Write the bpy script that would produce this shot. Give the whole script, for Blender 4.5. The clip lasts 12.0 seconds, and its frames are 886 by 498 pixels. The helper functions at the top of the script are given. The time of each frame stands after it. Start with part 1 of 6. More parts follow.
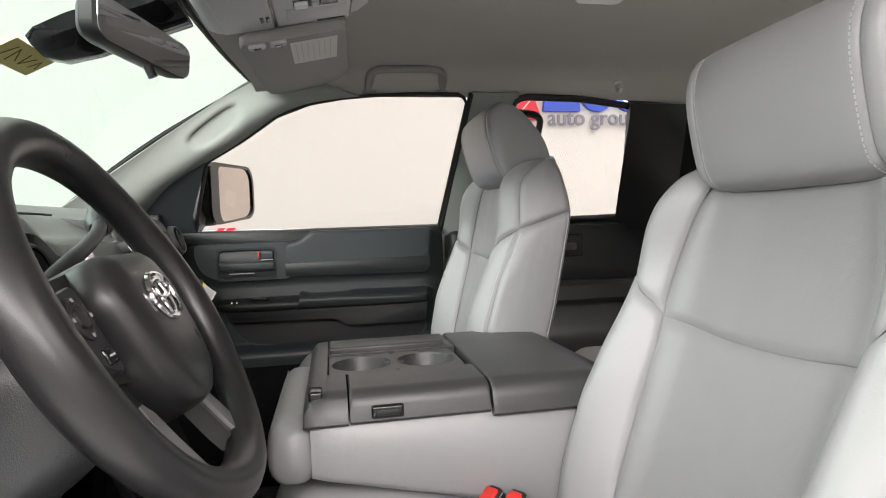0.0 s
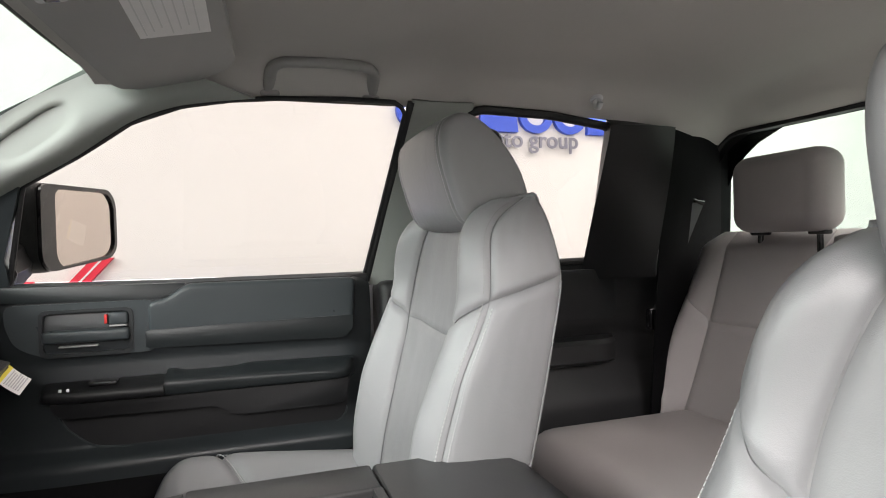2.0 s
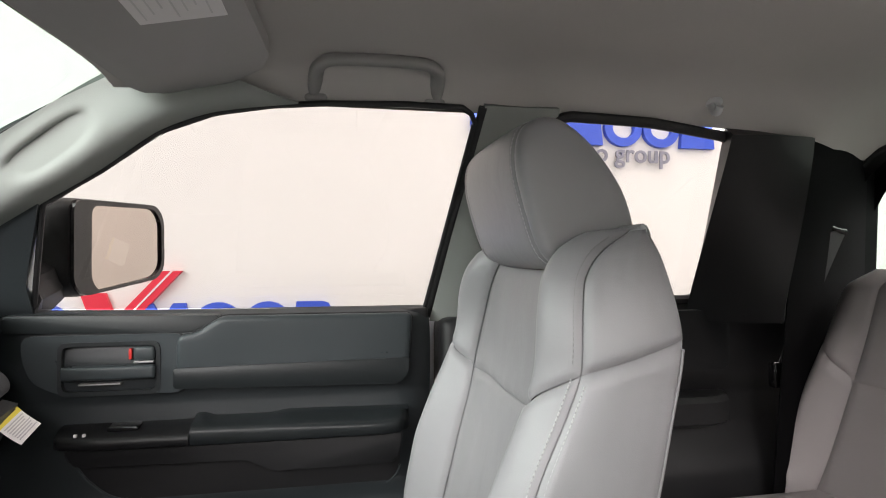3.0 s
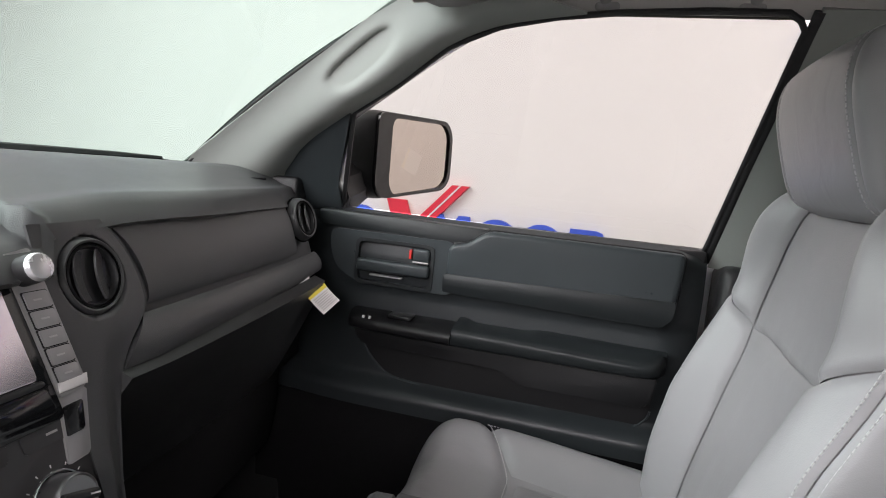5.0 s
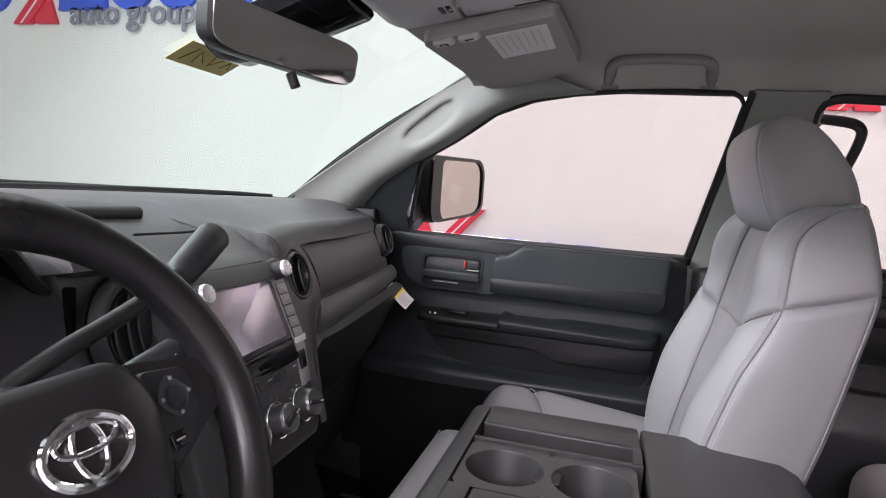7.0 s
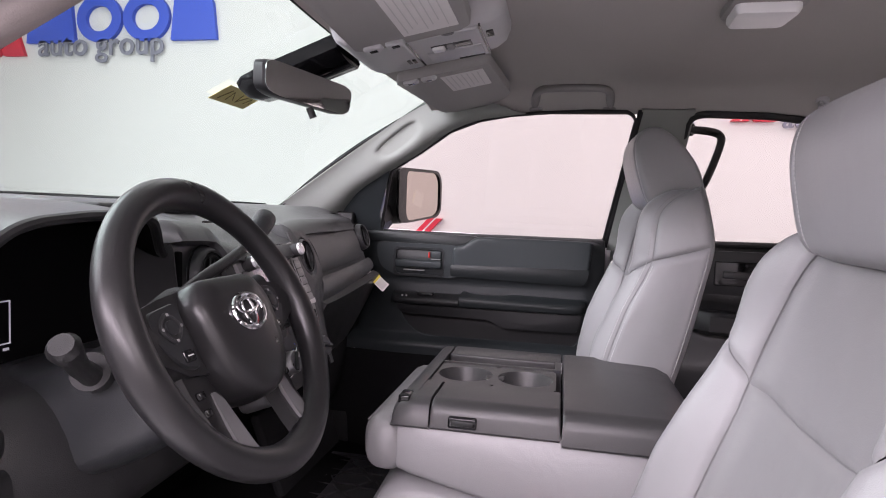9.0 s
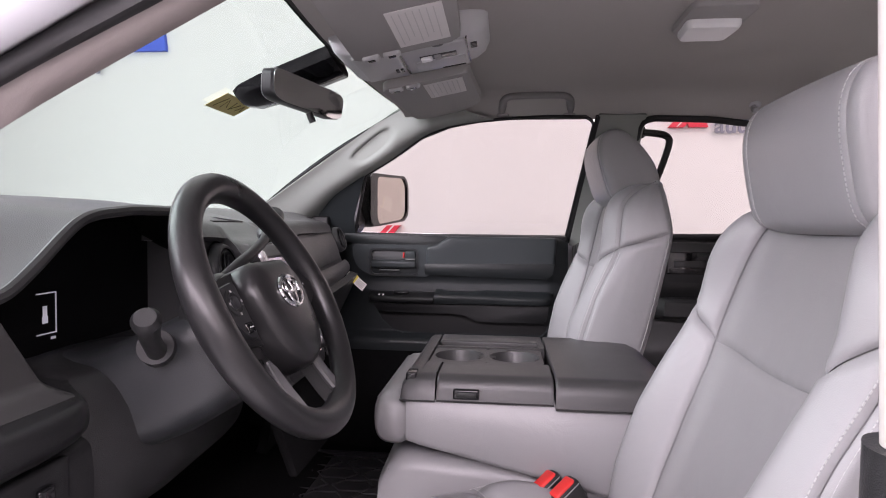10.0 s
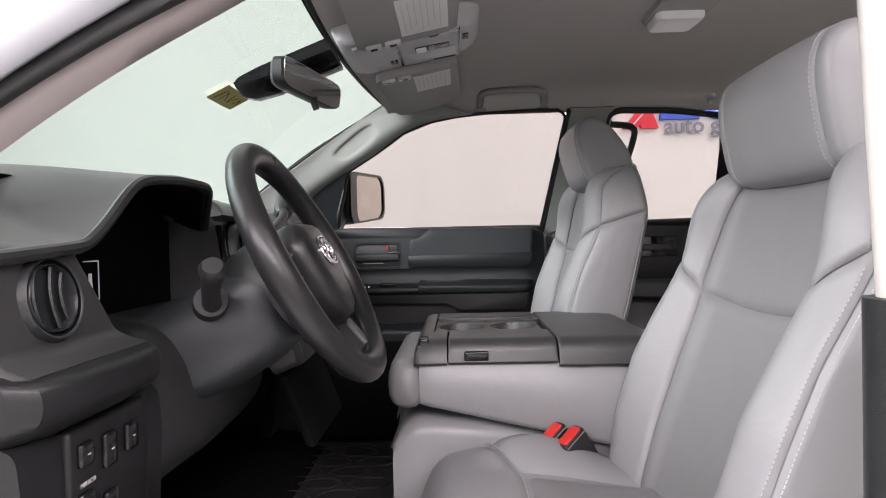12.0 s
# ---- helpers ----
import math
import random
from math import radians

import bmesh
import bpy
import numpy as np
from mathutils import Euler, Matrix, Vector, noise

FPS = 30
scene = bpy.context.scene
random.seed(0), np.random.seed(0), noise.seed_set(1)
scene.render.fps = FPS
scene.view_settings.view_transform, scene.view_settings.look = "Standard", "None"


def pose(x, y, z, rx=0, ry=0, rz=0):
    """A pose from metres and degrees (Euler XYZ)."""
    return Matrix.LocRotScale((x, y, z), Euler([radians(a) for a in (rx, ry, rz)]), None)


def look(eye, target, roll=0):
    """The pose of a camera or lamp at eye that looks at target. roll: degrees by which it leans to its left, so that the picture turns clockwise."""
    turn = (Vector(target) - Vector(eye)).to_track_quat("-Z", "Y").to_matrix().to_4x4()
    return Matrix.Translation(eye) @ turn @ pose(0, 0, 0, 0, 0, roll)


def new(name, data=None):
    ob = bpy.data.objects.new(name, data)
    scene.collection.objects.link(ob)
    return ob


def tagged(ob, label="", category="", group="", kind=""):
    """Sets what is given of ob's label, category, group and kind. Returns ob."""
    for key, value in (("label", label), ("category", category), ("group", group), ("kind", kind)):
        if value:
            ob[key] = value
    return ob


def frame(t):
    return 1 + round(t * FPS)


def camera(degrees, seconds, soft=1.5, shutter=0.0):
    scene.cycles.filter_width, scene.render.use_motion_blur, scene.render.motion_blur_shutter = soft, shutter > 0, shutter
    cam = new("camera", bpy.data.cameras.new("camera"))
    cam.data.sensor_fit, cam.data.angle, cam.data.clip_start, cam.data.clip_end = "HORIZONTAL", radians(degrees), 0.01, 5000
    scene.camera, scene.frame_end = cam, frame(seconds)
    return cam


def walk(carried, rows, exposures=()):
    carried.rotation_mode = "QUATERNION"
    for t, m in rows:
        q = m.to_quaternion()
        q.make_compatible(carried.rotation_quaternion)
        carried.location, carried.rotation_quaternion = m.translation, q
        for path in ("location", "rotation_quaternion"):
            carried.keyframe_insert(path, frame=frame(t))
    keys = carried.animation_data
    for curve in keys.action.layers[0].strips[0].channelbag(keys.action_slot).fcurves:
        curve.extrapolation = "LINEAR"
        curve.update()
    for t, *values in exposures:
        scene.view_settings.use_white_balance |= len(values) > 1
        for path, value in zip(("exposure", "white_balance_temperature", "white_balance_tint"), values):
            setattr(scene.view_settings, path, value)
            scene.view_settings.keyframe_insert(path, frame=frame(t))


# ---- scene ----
cam = camera(74.0, 12.0, soft=1.0)
U = 1.16  # the plan below is drawn at this fraction of life size
PATH = [
    (0, (0.253, -0.897, 0.875), (0.623, 1.067, 0.794), -2.1),
    (0.5, (0.3, -0.804, 0.876), (0.735, 1.146, 0.783), -1.7),
    (1, (0.302, -0.703, 0.883), (0.821, 1.226, 0.795), -1.2),
    (1.5, (0.292, -0.608, 0.909), (0.906, 1.295, 0.841), -2.1),
    (2, (0.314, -0.516, 0.941), (0.943, 1.382, 0.912), -1.5),
    (2.5, (0.35, -0.417, 0.964), (0.914, 1.502, 0.964), -0.4),
    (3, (0.375, -0.333, 0.973), (0.76, 1.629, 0.992), -0.1),
    (3.5, (0.38, -0.266, 0.986), (0.528, 1.728, 0.957), 1.0),
    (3.7, (0.388, -0.251, 0.979), (0.43, 1.748, 0.935), 1.2),
    (5.3, (0.394, -0.336, 0.96), (-0.177, 1.56, 0.68), 5.1),
    (5.5, (0.383, -0.37, 0.952), (-0.195, 1.526, 0.68), 4.6),
    (6, (0.378, -0.456, 0.968), (-0.205, 1.439, 0.704), 4.6),
    (6.5, (0.378, -0.556, 0.979), (-0.185, 1.351, 0.758), 4.0),
    (7, (0.377, -0.654, 0.979), (-0.149, 1.266, 0.789), 4.1),
    (7.2, (0.382, -0.686, 0.978), (-0.129, 1.238, 0.787), 3.1),
    (8.8, (0.441, -0.936, 0.941), (0.029, 1.016, 0.808), 2.4),
    (9, (0.435, -0.963, 0.937), (0.044, 0.995, 0.814), 2.1),
    (9.5, (0.403, -1.02, 0.923), (0.089, 0.953, 0.829), 1.1),
    (10, (0.368, -1.065, 0.906), (0.16, 0.923, 0.825), 0.6),
    (10.5, (0.339, -1.092, 0.891), (0.196, 0.901, 0.815), 0.2),
    (11, (0.315, -1.111, 0.87), (0.227, 0.887, 0.813), -0.3),
    (11.5, (0.297, -1.128, 0.856), (0.231, 0.87, 0.811), -0.8),
    (12, (0.286, -1.139, 0.84), (0.235, 0.86, 0.806), -1.3),
]
EXPOSURES = [(0, 0.76, 6800, 12), (2.5, 0.84, 6720, 14), (3.5, 0.74, 6720, 15), (5.5, 0.58, 6480, 18), (7.0, 0.60, 6450, 25), (9.0, 0.62, 6500, 30), (10.5, 0.50, 6540, 30), (12.0, 0.46, 6600, 20)]
walk(cam, [(t, look(Vector(eye) * U, Vector(target) * U, roll)) for t, eye, target, roll in PATH], EXPOSURES)

# ---------------------------------------------------------------- light
# A white photo booth, lit from its ceiling by large diffuse panels.
world = bpy.data.worlds.new("booth_air")
scene.world = world
world.use_nodes = True
world.node_tree.nodes["Background"].inputs[0].default_value = (0.9, 0.95, 1.0, 1)
world.node_tree.nodes["Background"].inputs[1].default_value = 0.02


def area_lamp(name, x, y, z, sx, sy, watts, colour=(1, 1, 1), rx=0, ry=0):
    data = bpy.data.lights.new(name, "AREA")
    data.shape, data.size, data.size_y, data.energy, data.color = "RECTANGLE", sx * U, sy * U, watts * U * U, colour
    ob = new(name, data)
    ob.matrix_basis = pose(x * U, y * U, z * U, rx, ry, 0)
    return tagged(ob, "large white diffuse light panel under the booth ceiling", "ceiling light", kind="structure")


area_lamp("ceiling_panel_lamp", 0.2, 1.55, 2.72, 6.0, 1.3, 41, (1.0, 0.93, 0.89))
area_lamp("ceiling_panel_lamp", -0.7, -3.60, 2.25, 6.0, 0.9, 265, (1.0, 0.97, 0.98), rx=56)
area_lamp("ceiling_panel_lamp", 3.0, -0.3, 2.72, 2.4, 4.6, 235, (1.0, 0.98, 0.95))
# Greenish colour stands in for windshield tint, since the pane filters no lamp light.
area_lamp("ceiling_panel_lamp", -2.5, -0.7, 2.35, 1.6, 3.4, 165, (0.90, 1.0, 0.98), ry=-38)

# ---------------------------------------------------------------- materials


def mat(name, base, rough=0.5, metal=0.0, vary=0.12, scale=6.0, grain=0.0, grain_scale=300.0, kind="noise", spec=0.5, coat=0.0, sheen=0.0, crease=0.0, uneven=0.07):
    """A principled surface with blotches at one scale and a fine relief at another."""
    m = bpy.data.materials.new(name)
    m.use_nodes = True
    nt = m.node_tree
    b = nt.nodes["Principled BSDF"]
    b.inputs["Metallic"].default_value = metal
    b.inputs["Specular IOR Level"].default_value = spec
    b.inputs["Coat Weight"].default_value = coat
    b.inputs["Sheen Weight"].default_value = sheen
    tc = nt.nodes.new("ShaderNodeTexCoord")
    n1 = nt.nodes.new("ShaderNodeTexNoise")
    n1.inputs["Scale"].default_value, n1.inputs["Detail"].default_value = scale, 5
    nt.links.new(tc.outputs["Object"], n1.inputs["Vector"])
    mix = nt.nodes.new("ShaderNodeMix")
    mix.data_type = "RGBA"
    mix.inputs["A"].default_value = (*[c * (1 - vary) for c in base], 1)
    mix.inputs["B"].default_value = (*[min(1, c * (1 + vary)) for c in base], 1)
    nt.links.new(n1.outputs["Fac"], mix.inputs["Factor"])
    nt.links.new(mix.outputs["Result"], b.inputs["Base Color"])
    rr = nt.nodes.new("ShaderNodeMapRange")
    rr.inputs["To Min"].default_value, rr.inputs["To Max"].default_value = max(0.02, rough - uneven), min(1, rough + uneven)
    nt.links.new(n1.outputs["Fac"], rr.inputs["Value"])
    nt.links.new(rr.outputs["Result"], b.inputs["Roughness"])
    if grain:
        if kind == "cells":
            g = nt.nodes.new("ShaderNodeTexVoronoi")
            g.inputs["Scale"].default_value = grain_scale
            out = g.outputs["Distance"]
        else:
            g = nt.nodes.new("ShaderNodeTexNoise")
            g.inputs["Scale"].default_value, g.inputs["Detail"].default_value = grain_scale, 3
            out = g.outputs["Fac"]
        nt.links.new(tc.outputs["Object"], g.inputs["Vector"])
        bump = nt.nodes.new("ShaderNodeBump")
        bump.inputs["Strength"].default_value, bump.inputs["Distance"].default_value = grain, 0.0006
        nt.links.new(out, bump.inputs["Height"])
        nt.links.new(bump.outputs["Normal"], b.inputs["Normal"])
        if crease:
            mp = nt.nodes.new("ShaderNodeMapping")
            mp.inputs["Scale"].default_value = (16, 20, 15)
            c = nt.nodes.new("ShaderNodeTexNoise")
            c.inputs["Scale"].default_value, c.inputs["Detail"].default_value, c.inputs["Distortion"].default_value = 1.0, 4, 0.9
            nt.links.new(tc.outputs["Object"], mp.inputs["Vector"])
            nt.links.new(mp.outputs["Vector"], c.inputs["Vector"])
            b2 = nt.nodes.new("ShaderNodeBump")
            b2.inputs["Strength"].default_value, b2.inputs["Distance"].default_value = crease, 0.006
            nt.links.new(c.outputs["Fac"], b2.inputs["Height"])
            nt.links.new(b2.outputs["Normal"], bump.inputs["Normal"])
    return m


def glass_mat(name, tint, gloss=0.05):
    """A thin pane: light passes straight through its tint, with a weak sharp reflection."""
    m = bpy.data.materials.new(name)
    m.use_nodes = True
    nt = m.node_tree
    nt.nodes.remove(nt.nodes["Principled BSDF"])
    tr, gl, mx, lw = (nt.nodes.new("ShaderNodeBsdfTransparent"), nt.nodes.new("ShaderNodeBsdfGlossy"), nt.nodes.new("ShaderNodeMixShader"), nt.nodes.new("ShaderNodeLayerWeight"))
    tr.inputs["Color"].default_value = (*tint, 1)
    gl.inputs["Roughness"].default_value = 0.02
    lw.inputs["Blend"].default_value = 0.5
    pw = nt.nodes.new("ShaderNodeMath")
    pw.operation = "POWER"
    pw.inputs[1].default_value = 4.0
    ml = nt.nodes.new("ShaderNodeMath")
    ml.operation = "MULTIPLY_ADD"
    ml.inputs[1].default_value, ml.inputs[2].default_value = 0.5, 0.03
    nt.links.new(lw.outputs["Facing"], pw.inputs[0])
    nt.links.new(pw.outputs[0], ml.inputs[0])
    nt.links.new(ml.outputs[0], mx.inputs[0])
    nt.links.new(tr.outputs[0], mx.inputs[1])
    nt.links.new(gl.outputs[0], mx.inputs[2])
    nt.links.new(mx.outputs[0], nt.nodes["Material Output"].inputs[0])
    return m


LEATHER = mat("grey_leather", (0.240, 0.238, 0.244), 0.38, vary=0.06, scale=9, grain=0.16, grain_scale=900, kind="cells", crease=0.19)
# Darker copy of LEATHER, with the shade of inward faces in its colour.
LEATHER_SH = mat("grey_leather_shaded", (0.200, 0.197, 0.201), 0.40, vary=0.06, scale=9, grain=0.18, grain_scale=800, kind="cells", crease=0.17)
LEATHER_DK = mat("taupe_leather", (0.33, 0.308, 0.303), 0.45, vary=0.06, scale=8, grain=0.18, grain_scale=850, kind="cells", crease=0.11)
THREAD = mat("pale_thread", (0.42, 0.415, 0.42), 0.7, vary=0.2, scale=200)
SEAM = mat("seam_shadow_thread", (0.2, 0.2, 0.2), 0.8, vary=0.1, scale=80)
PLASTIC = mat("black_grained_plastic", (0.0175, 0.0178, 0.0185), 0.40, vary=0.15, scale=14, grain=0.35, grain_scale=850, kind="cells", spec=0.4)
PLASTIC_SM = mat("charcoal_smooth_plastic", (0.020, 0.021, 0.0225), 0.36, vary=0.12, scale=10, grain=0.12, grain_scale=600, spec=0.4)
PLASTIC_GR = mat("grey_black_soft_plastic", (0.0215, 0.0235, 0.0255), 0.40, vary=0.16, scale=12, grain=0.3, grain_scale=850, kind="cells", spec=0.5)
CONSOLE = mat("charcoal_console_plastic", (0.036, 0.0355, 0.036), 0.36, vary=0.14, scale=12, grain=0.22, grain_scale=950, kind="cells", spec=0.5)
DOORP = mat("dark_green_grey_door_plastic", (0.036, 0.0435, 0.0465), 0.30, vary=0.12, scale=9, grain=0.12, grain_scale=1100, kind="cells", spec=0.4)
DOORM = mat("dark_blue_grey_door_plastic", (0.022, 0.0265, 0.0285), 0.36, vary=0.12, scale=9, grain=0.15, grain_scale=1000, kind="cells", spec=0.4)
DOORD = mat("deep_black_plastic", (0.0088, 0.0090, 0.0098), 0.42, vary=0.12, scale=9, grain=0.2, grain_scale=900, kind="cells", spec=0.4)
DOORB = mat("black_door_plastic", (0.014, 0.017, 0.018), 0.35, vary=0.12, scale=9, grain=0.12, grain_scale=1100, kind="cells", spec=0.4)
# Blacker than plain plastic: shade is put into the base colour.
MATTE = mat("shade_black_plastic", (0.0025, 0.0025, 0.003), 0.9, vary=0.1, scale=14, grain=0.2, grain_scale=800, spec=0.1)
PIANO = mat("gloss_black", (0.008, 0.008, 0.009), 0.08, vary=0.1, scale=30)
RUBBER = mat("black_rubber", (0.014, 0.014, 0.015), 0.65, vary=0.2, scale=30, grain=0.2, grain_scale=300)
HEAD = mat("taupe_headliner_cloth", (0.43, 0.41, 0.39), 0.95, vary=0.05, scale=5, grain=0.9, grain_scale=900, spec=0.1)
TRIM_LT = mat("light_grey_pillar_plastic", (0.265, 0.278, 0.262), 0.85, vary=0.05, scale=8, grain=0.4, grain_scale=700, spec=0.2)
VISOR = mat("grey_visor_vinyl", (0.33, 0.32, 0.31), 0.75, vary=0.05, scale=10, grain=0.5, grain_scale=600)
OVER = mat("grey_overhead_plastic", (0.50, 0.50, 0.51), 0.45, vary=0.05, scale=10, grain=0.2, grain_scale=600)
SILVER = mat("painted_silver_plastic", (0.36, 0.36, 0.37), 0.34, metal=0.55, vary=0.06, scale=12)
DKSILVER = mat("dark_metallic_panel", (0.056, 0.055, 0.057), 0.38, metal=0.3, vary=0.08, scale=12)
CHROME = mat("chrome", (0.82, 0.82, 0.84), 0.09, metal=1.0, vary=0.03, scale=20)
WHITEP = mat("white_car_paint", (0.74, 0.74, 0.78), 0.22, vary=0.02, scale=4, coat=0.6)
PAPER = mat("white_label_paper", (0.72, 0.70, 0.69), 0.7, vary=0.05, scale=40)
PAPER_Y = mat("yellow_label_paper", (0.75, 0.62, 0.06), 0.7, vary=0.05, scale=40)
INK = mat("grey_print", (0.45, 0.44, 0.44), 0.8, vary=0.1, scale=60)
INK_D = mat("dark_print", (0.16, 0.13, 0.04), 0.7, vary=0.1, scale=60)
INK_W = mat("white_print", (0.75, 0.75, 0.75), 0.6, vary=0.05, scale=60)
HANDLE = mat("dark_taupe_handle_plastic", (0.25, 0.242, 0.235), 0.5, vary=0.06, scale=12, grain=0.3, grain_scale=600)
PRINT = mat("faint_print", (0.58, 0.57, 0.56), 0.8, vary=0.05, scale=60)
SILVERP = mat("silver_painted_console_panel", (0.48, 0.48, 0.49), 0.35, metal=0.15, vary=0.05, scale=14)
STICKER = mat("olive_yellow_film", (0.60, 0.53, 0.20), 0.5, vary=0.1, scale=30)
RED = mat("red_plastic", (0.62, 0.03, 0.025), 0.35, vary=0.06, scale=30)
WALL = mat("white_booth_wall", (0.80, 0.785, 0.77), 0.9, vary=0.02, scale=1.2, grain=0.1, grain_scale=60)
# Only for the unseen driver-side wall: grey to reduce bounce into the cab.
WALL_G = mat("bounce_damping_wall", (0.40, 0.395, 0.39), 0.9, vary=0.04, scale=1.2, grain=0.1, grain_scale=60)
BRIGHT = mat("bright_satin_cap", (0.75, 0.75, 0.76), 0.28, metal=0.6, vary=0.03, scale=20)
FLOORP = mat("grey_booth_floor", (0.48, 0.48, 0.48), 0.4, vary=0.08, scale=2)
CARPET = mat("black_carpet", (0.008, 0.008, 0.0085), 0.95, vary=0.3, scale=60, grain=1.0, grain_scale=700, spec=0.1)
MATR = mat("black_rubber_mat", (0.038, 0.037, 0.040), 0.38, vary=0.2, scale=30, grain=0.3, grain_scale=400)
PAD = mat("charcoal_soft_dash_plastic", (0.060, 0.061, 0.063), 0.37, vary=0.16, scale=12, grain=0.3, grain_scale=850, kind="cells", spec=0.5)
KNOB = mat("brushed_knob_metal", (0.27, 0.27, 0.275), 0.30, metal=0.85, vary=0.08, scale=60)
CREAM = mat("cream_door_frame_paint", (0.50, 0.475, 0.45), 0.35, vary=0.04, scale=6, coat=0.3)
WHEEL = mat("black_wheel_grain", (0.0140, 0.0138, 0.0145), 0.30, vary=0.15, scale=14, grain=0.10, grain_scale=1500, kind="cells", spec=0.4)
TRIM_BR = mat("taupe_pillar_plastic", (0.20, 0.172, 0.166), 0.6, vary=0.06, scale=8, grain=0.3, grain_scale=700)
WEB = mat("charcoal_belt_webbing", (0.020, 0.020, 0.022), 0.6, vary=0.15, scale=60, grain=0.5, grain_scale=900)
BLUE = mat("blue_sign_board", (0.04, 0.10, 0.62), 0.5, vary=0.04, scale=5)
REDSIGN = mat("red_sign_board", (0.72, 0.02, 0.05), 0.5, vary=0.04, scale=5)
GREYSIGN = mat("grey_sign_board", (0.22, 0.22, 0.28), 0.5, vary=0.04, scale=5)
LENS = mat("white_lamp_lens", (0.8, 0.8, 0.8), 0.3, vary=0.03, scale=30)
# Bright metal base so the screen mirrors the side window; faint glow added.
SCREEN = mat("mirroring_grey_screen", (0.78, 0.72, 0.77), 0.27, metal=0.9, vary=0.01, scale=4, uneven=0.01)
SCREEN.node_tree.nodes["Principled BSDF"].inputs["Emission Color"].default_value = (0.92, 0.88, 0.92, 1)
SCREEN.node_tree.nodes["Principled BSDF"].inputs["Emission Strength"].default_value = 0.015
BUTTON = mat("grey_metallic_button", (0.33, 0.325, 0.325), 0.4, metal=0.3, vary=0.06, scale=20)
SATIN = mat("dark_satin_silver", (0.17, 0.17, 0.175), 0.36, metal=0.4, vary=0.06, scale=12)
MIRROR_S = mat("tinted_mirror_silver", (0.60, 0.53, 0.48), 0.03, metal=1.0, vary=0.02)
MIRROR = mat("mirror_silver", (0.86, 0.87, 0.87), 0.02, metal=1.0, vary=0.01)
GLASS_W = glass_mat("green_tinted_windshield", (0.312, 0.377, 0.348))
GLASS_S = glass_mat("side_window_glass", (0.308, 0.298, 0.288))

# ---------------------------------------------------------------- mesh tools


def part(name, bm, material, parent=None, label="", angle=38, flat=False):
    """Links a bmesh as one mesh object under a thing or a part."""
    me = bpy.data.meshes.new(name)
    bmesh.ops.recalc_face_normals(bm, faces=bm.faces)
    bm.transform(Matrix.Scale(U, 4))
    bm.to_mesh(me)
    bm.free()
    me.materials.append(material)
    if not flat:
        me.shade_smooth()
        me.set_sharp_from_angle(angle=radians(angle))
    ob = new(name, me)
    if parent is not None:
        ob.parent = parent
        ob.matrix_parent_inverse = parent.matrix_world.inverted() if parent.type != "EMPTY" else Matrix.Translation(-parent.location)
    if label:
        tagged(ob, label)
    return ob


def thing(name, at, label, category, group="", kind=""):
    e = new(name)
    e.empty_display_size = 0.05
    e.location = Vector(at) * U
    return tagged(e, label, category, group, kind)


def solo(name, bm, material, label, category, group="", kind="", angle=38):
    return tagged(part(name, bm, material, None, "", angle), label, category, group, kind)


def rbox(x0, x1, y0, y1, z0, z1, r=0.006, seg=3, m=None):
    bm = bmesh.new()
    bmesh.ops.create_cube(bm, size=1)
    for v in bm.verts:
        v.co = Vector(((x0 + x1) / 2 + v.co.x * (x1 - x0), (y0 + y1) / 2 + v.co.y * (y1 - y0), (z0 + z1) / 2 + v.co.z * (z1 - z0)))
    if r:
        r = min(r, 0.49 * min(abs(x1 - x0), abs(y1 - y0), abs(z1 - z0)))
        bmesh.ops.bevel(bm, geom=list(bm.edges), offset=r, segments=seg, affect="EDGES", profile=0.5)
    if m:
        bm.transform(m)
    return bm


def join(*bms):
    out = bmesh.new()
    for b in bms:
        me = bpy.data.meshes.new("tmp")
        b.to_mesh(me)
        b.free()
        out.from_mesh(me)
        bpy.data.meshes.remove(me)
    return out


def prism(pts, axis, a0, a1, r=0.0, seg=2, m=None):
    """A polygon in the plane across axis ('x': (y, z), 'y': (x, z), 'z': (x, y)), drawn out from a0 to a1."""
    put = {"x": lambda p, a: (a, p[0], p[1]), "y": lambda p, a: (p[0], a, p[1]), "z": lambda p, a: (p[0], p[1], a)}[axis]
    bm = bmesh.new()
    lo = [bm.verts.new(put(p, a0)) for p in pts]
    hi = [bm.verts.new(put(p, a1)) for p in pts]
    bm.faces.new(lo)
    bm.faces.new(list(reversed(hi)))
    n = len(pts)
    for i in range(n):
        bm.faces.new((lo[i], hi[i], hi[(i + 1) % n], lo[(i + 1) % n]))
    if r:
        cap = [e for e in bm.edges if all(v in set(lo) for v in e.verts) or all(v in set(hi) for v in e.verts)]
        bmesh.ops.bevel(bm, geom=cap, offset=r, segments=seg, affect="EDGES", profile=0.5, clamp_overlap=True)
    if m:
        bm.transform(m)
    return bm


def loft(rings, cap=True, loop=True):
    bm = bmesh.new()
    rows = [[bm.verts.new(p) for p in ring] for ring in rings]
    n = len(rows[0])
    for a, b in zip(rows, rows[1:]):
        for i in range(n if loop else n - 1):
            j = (i + 1) % n
            bm.faces.new((a[i], a[j], b[j], b[i]))
    if cap and loop:
        bm.faces.new(rows[0])
        bm.faces.new(list(reversed(rows[-1])))
    return bm


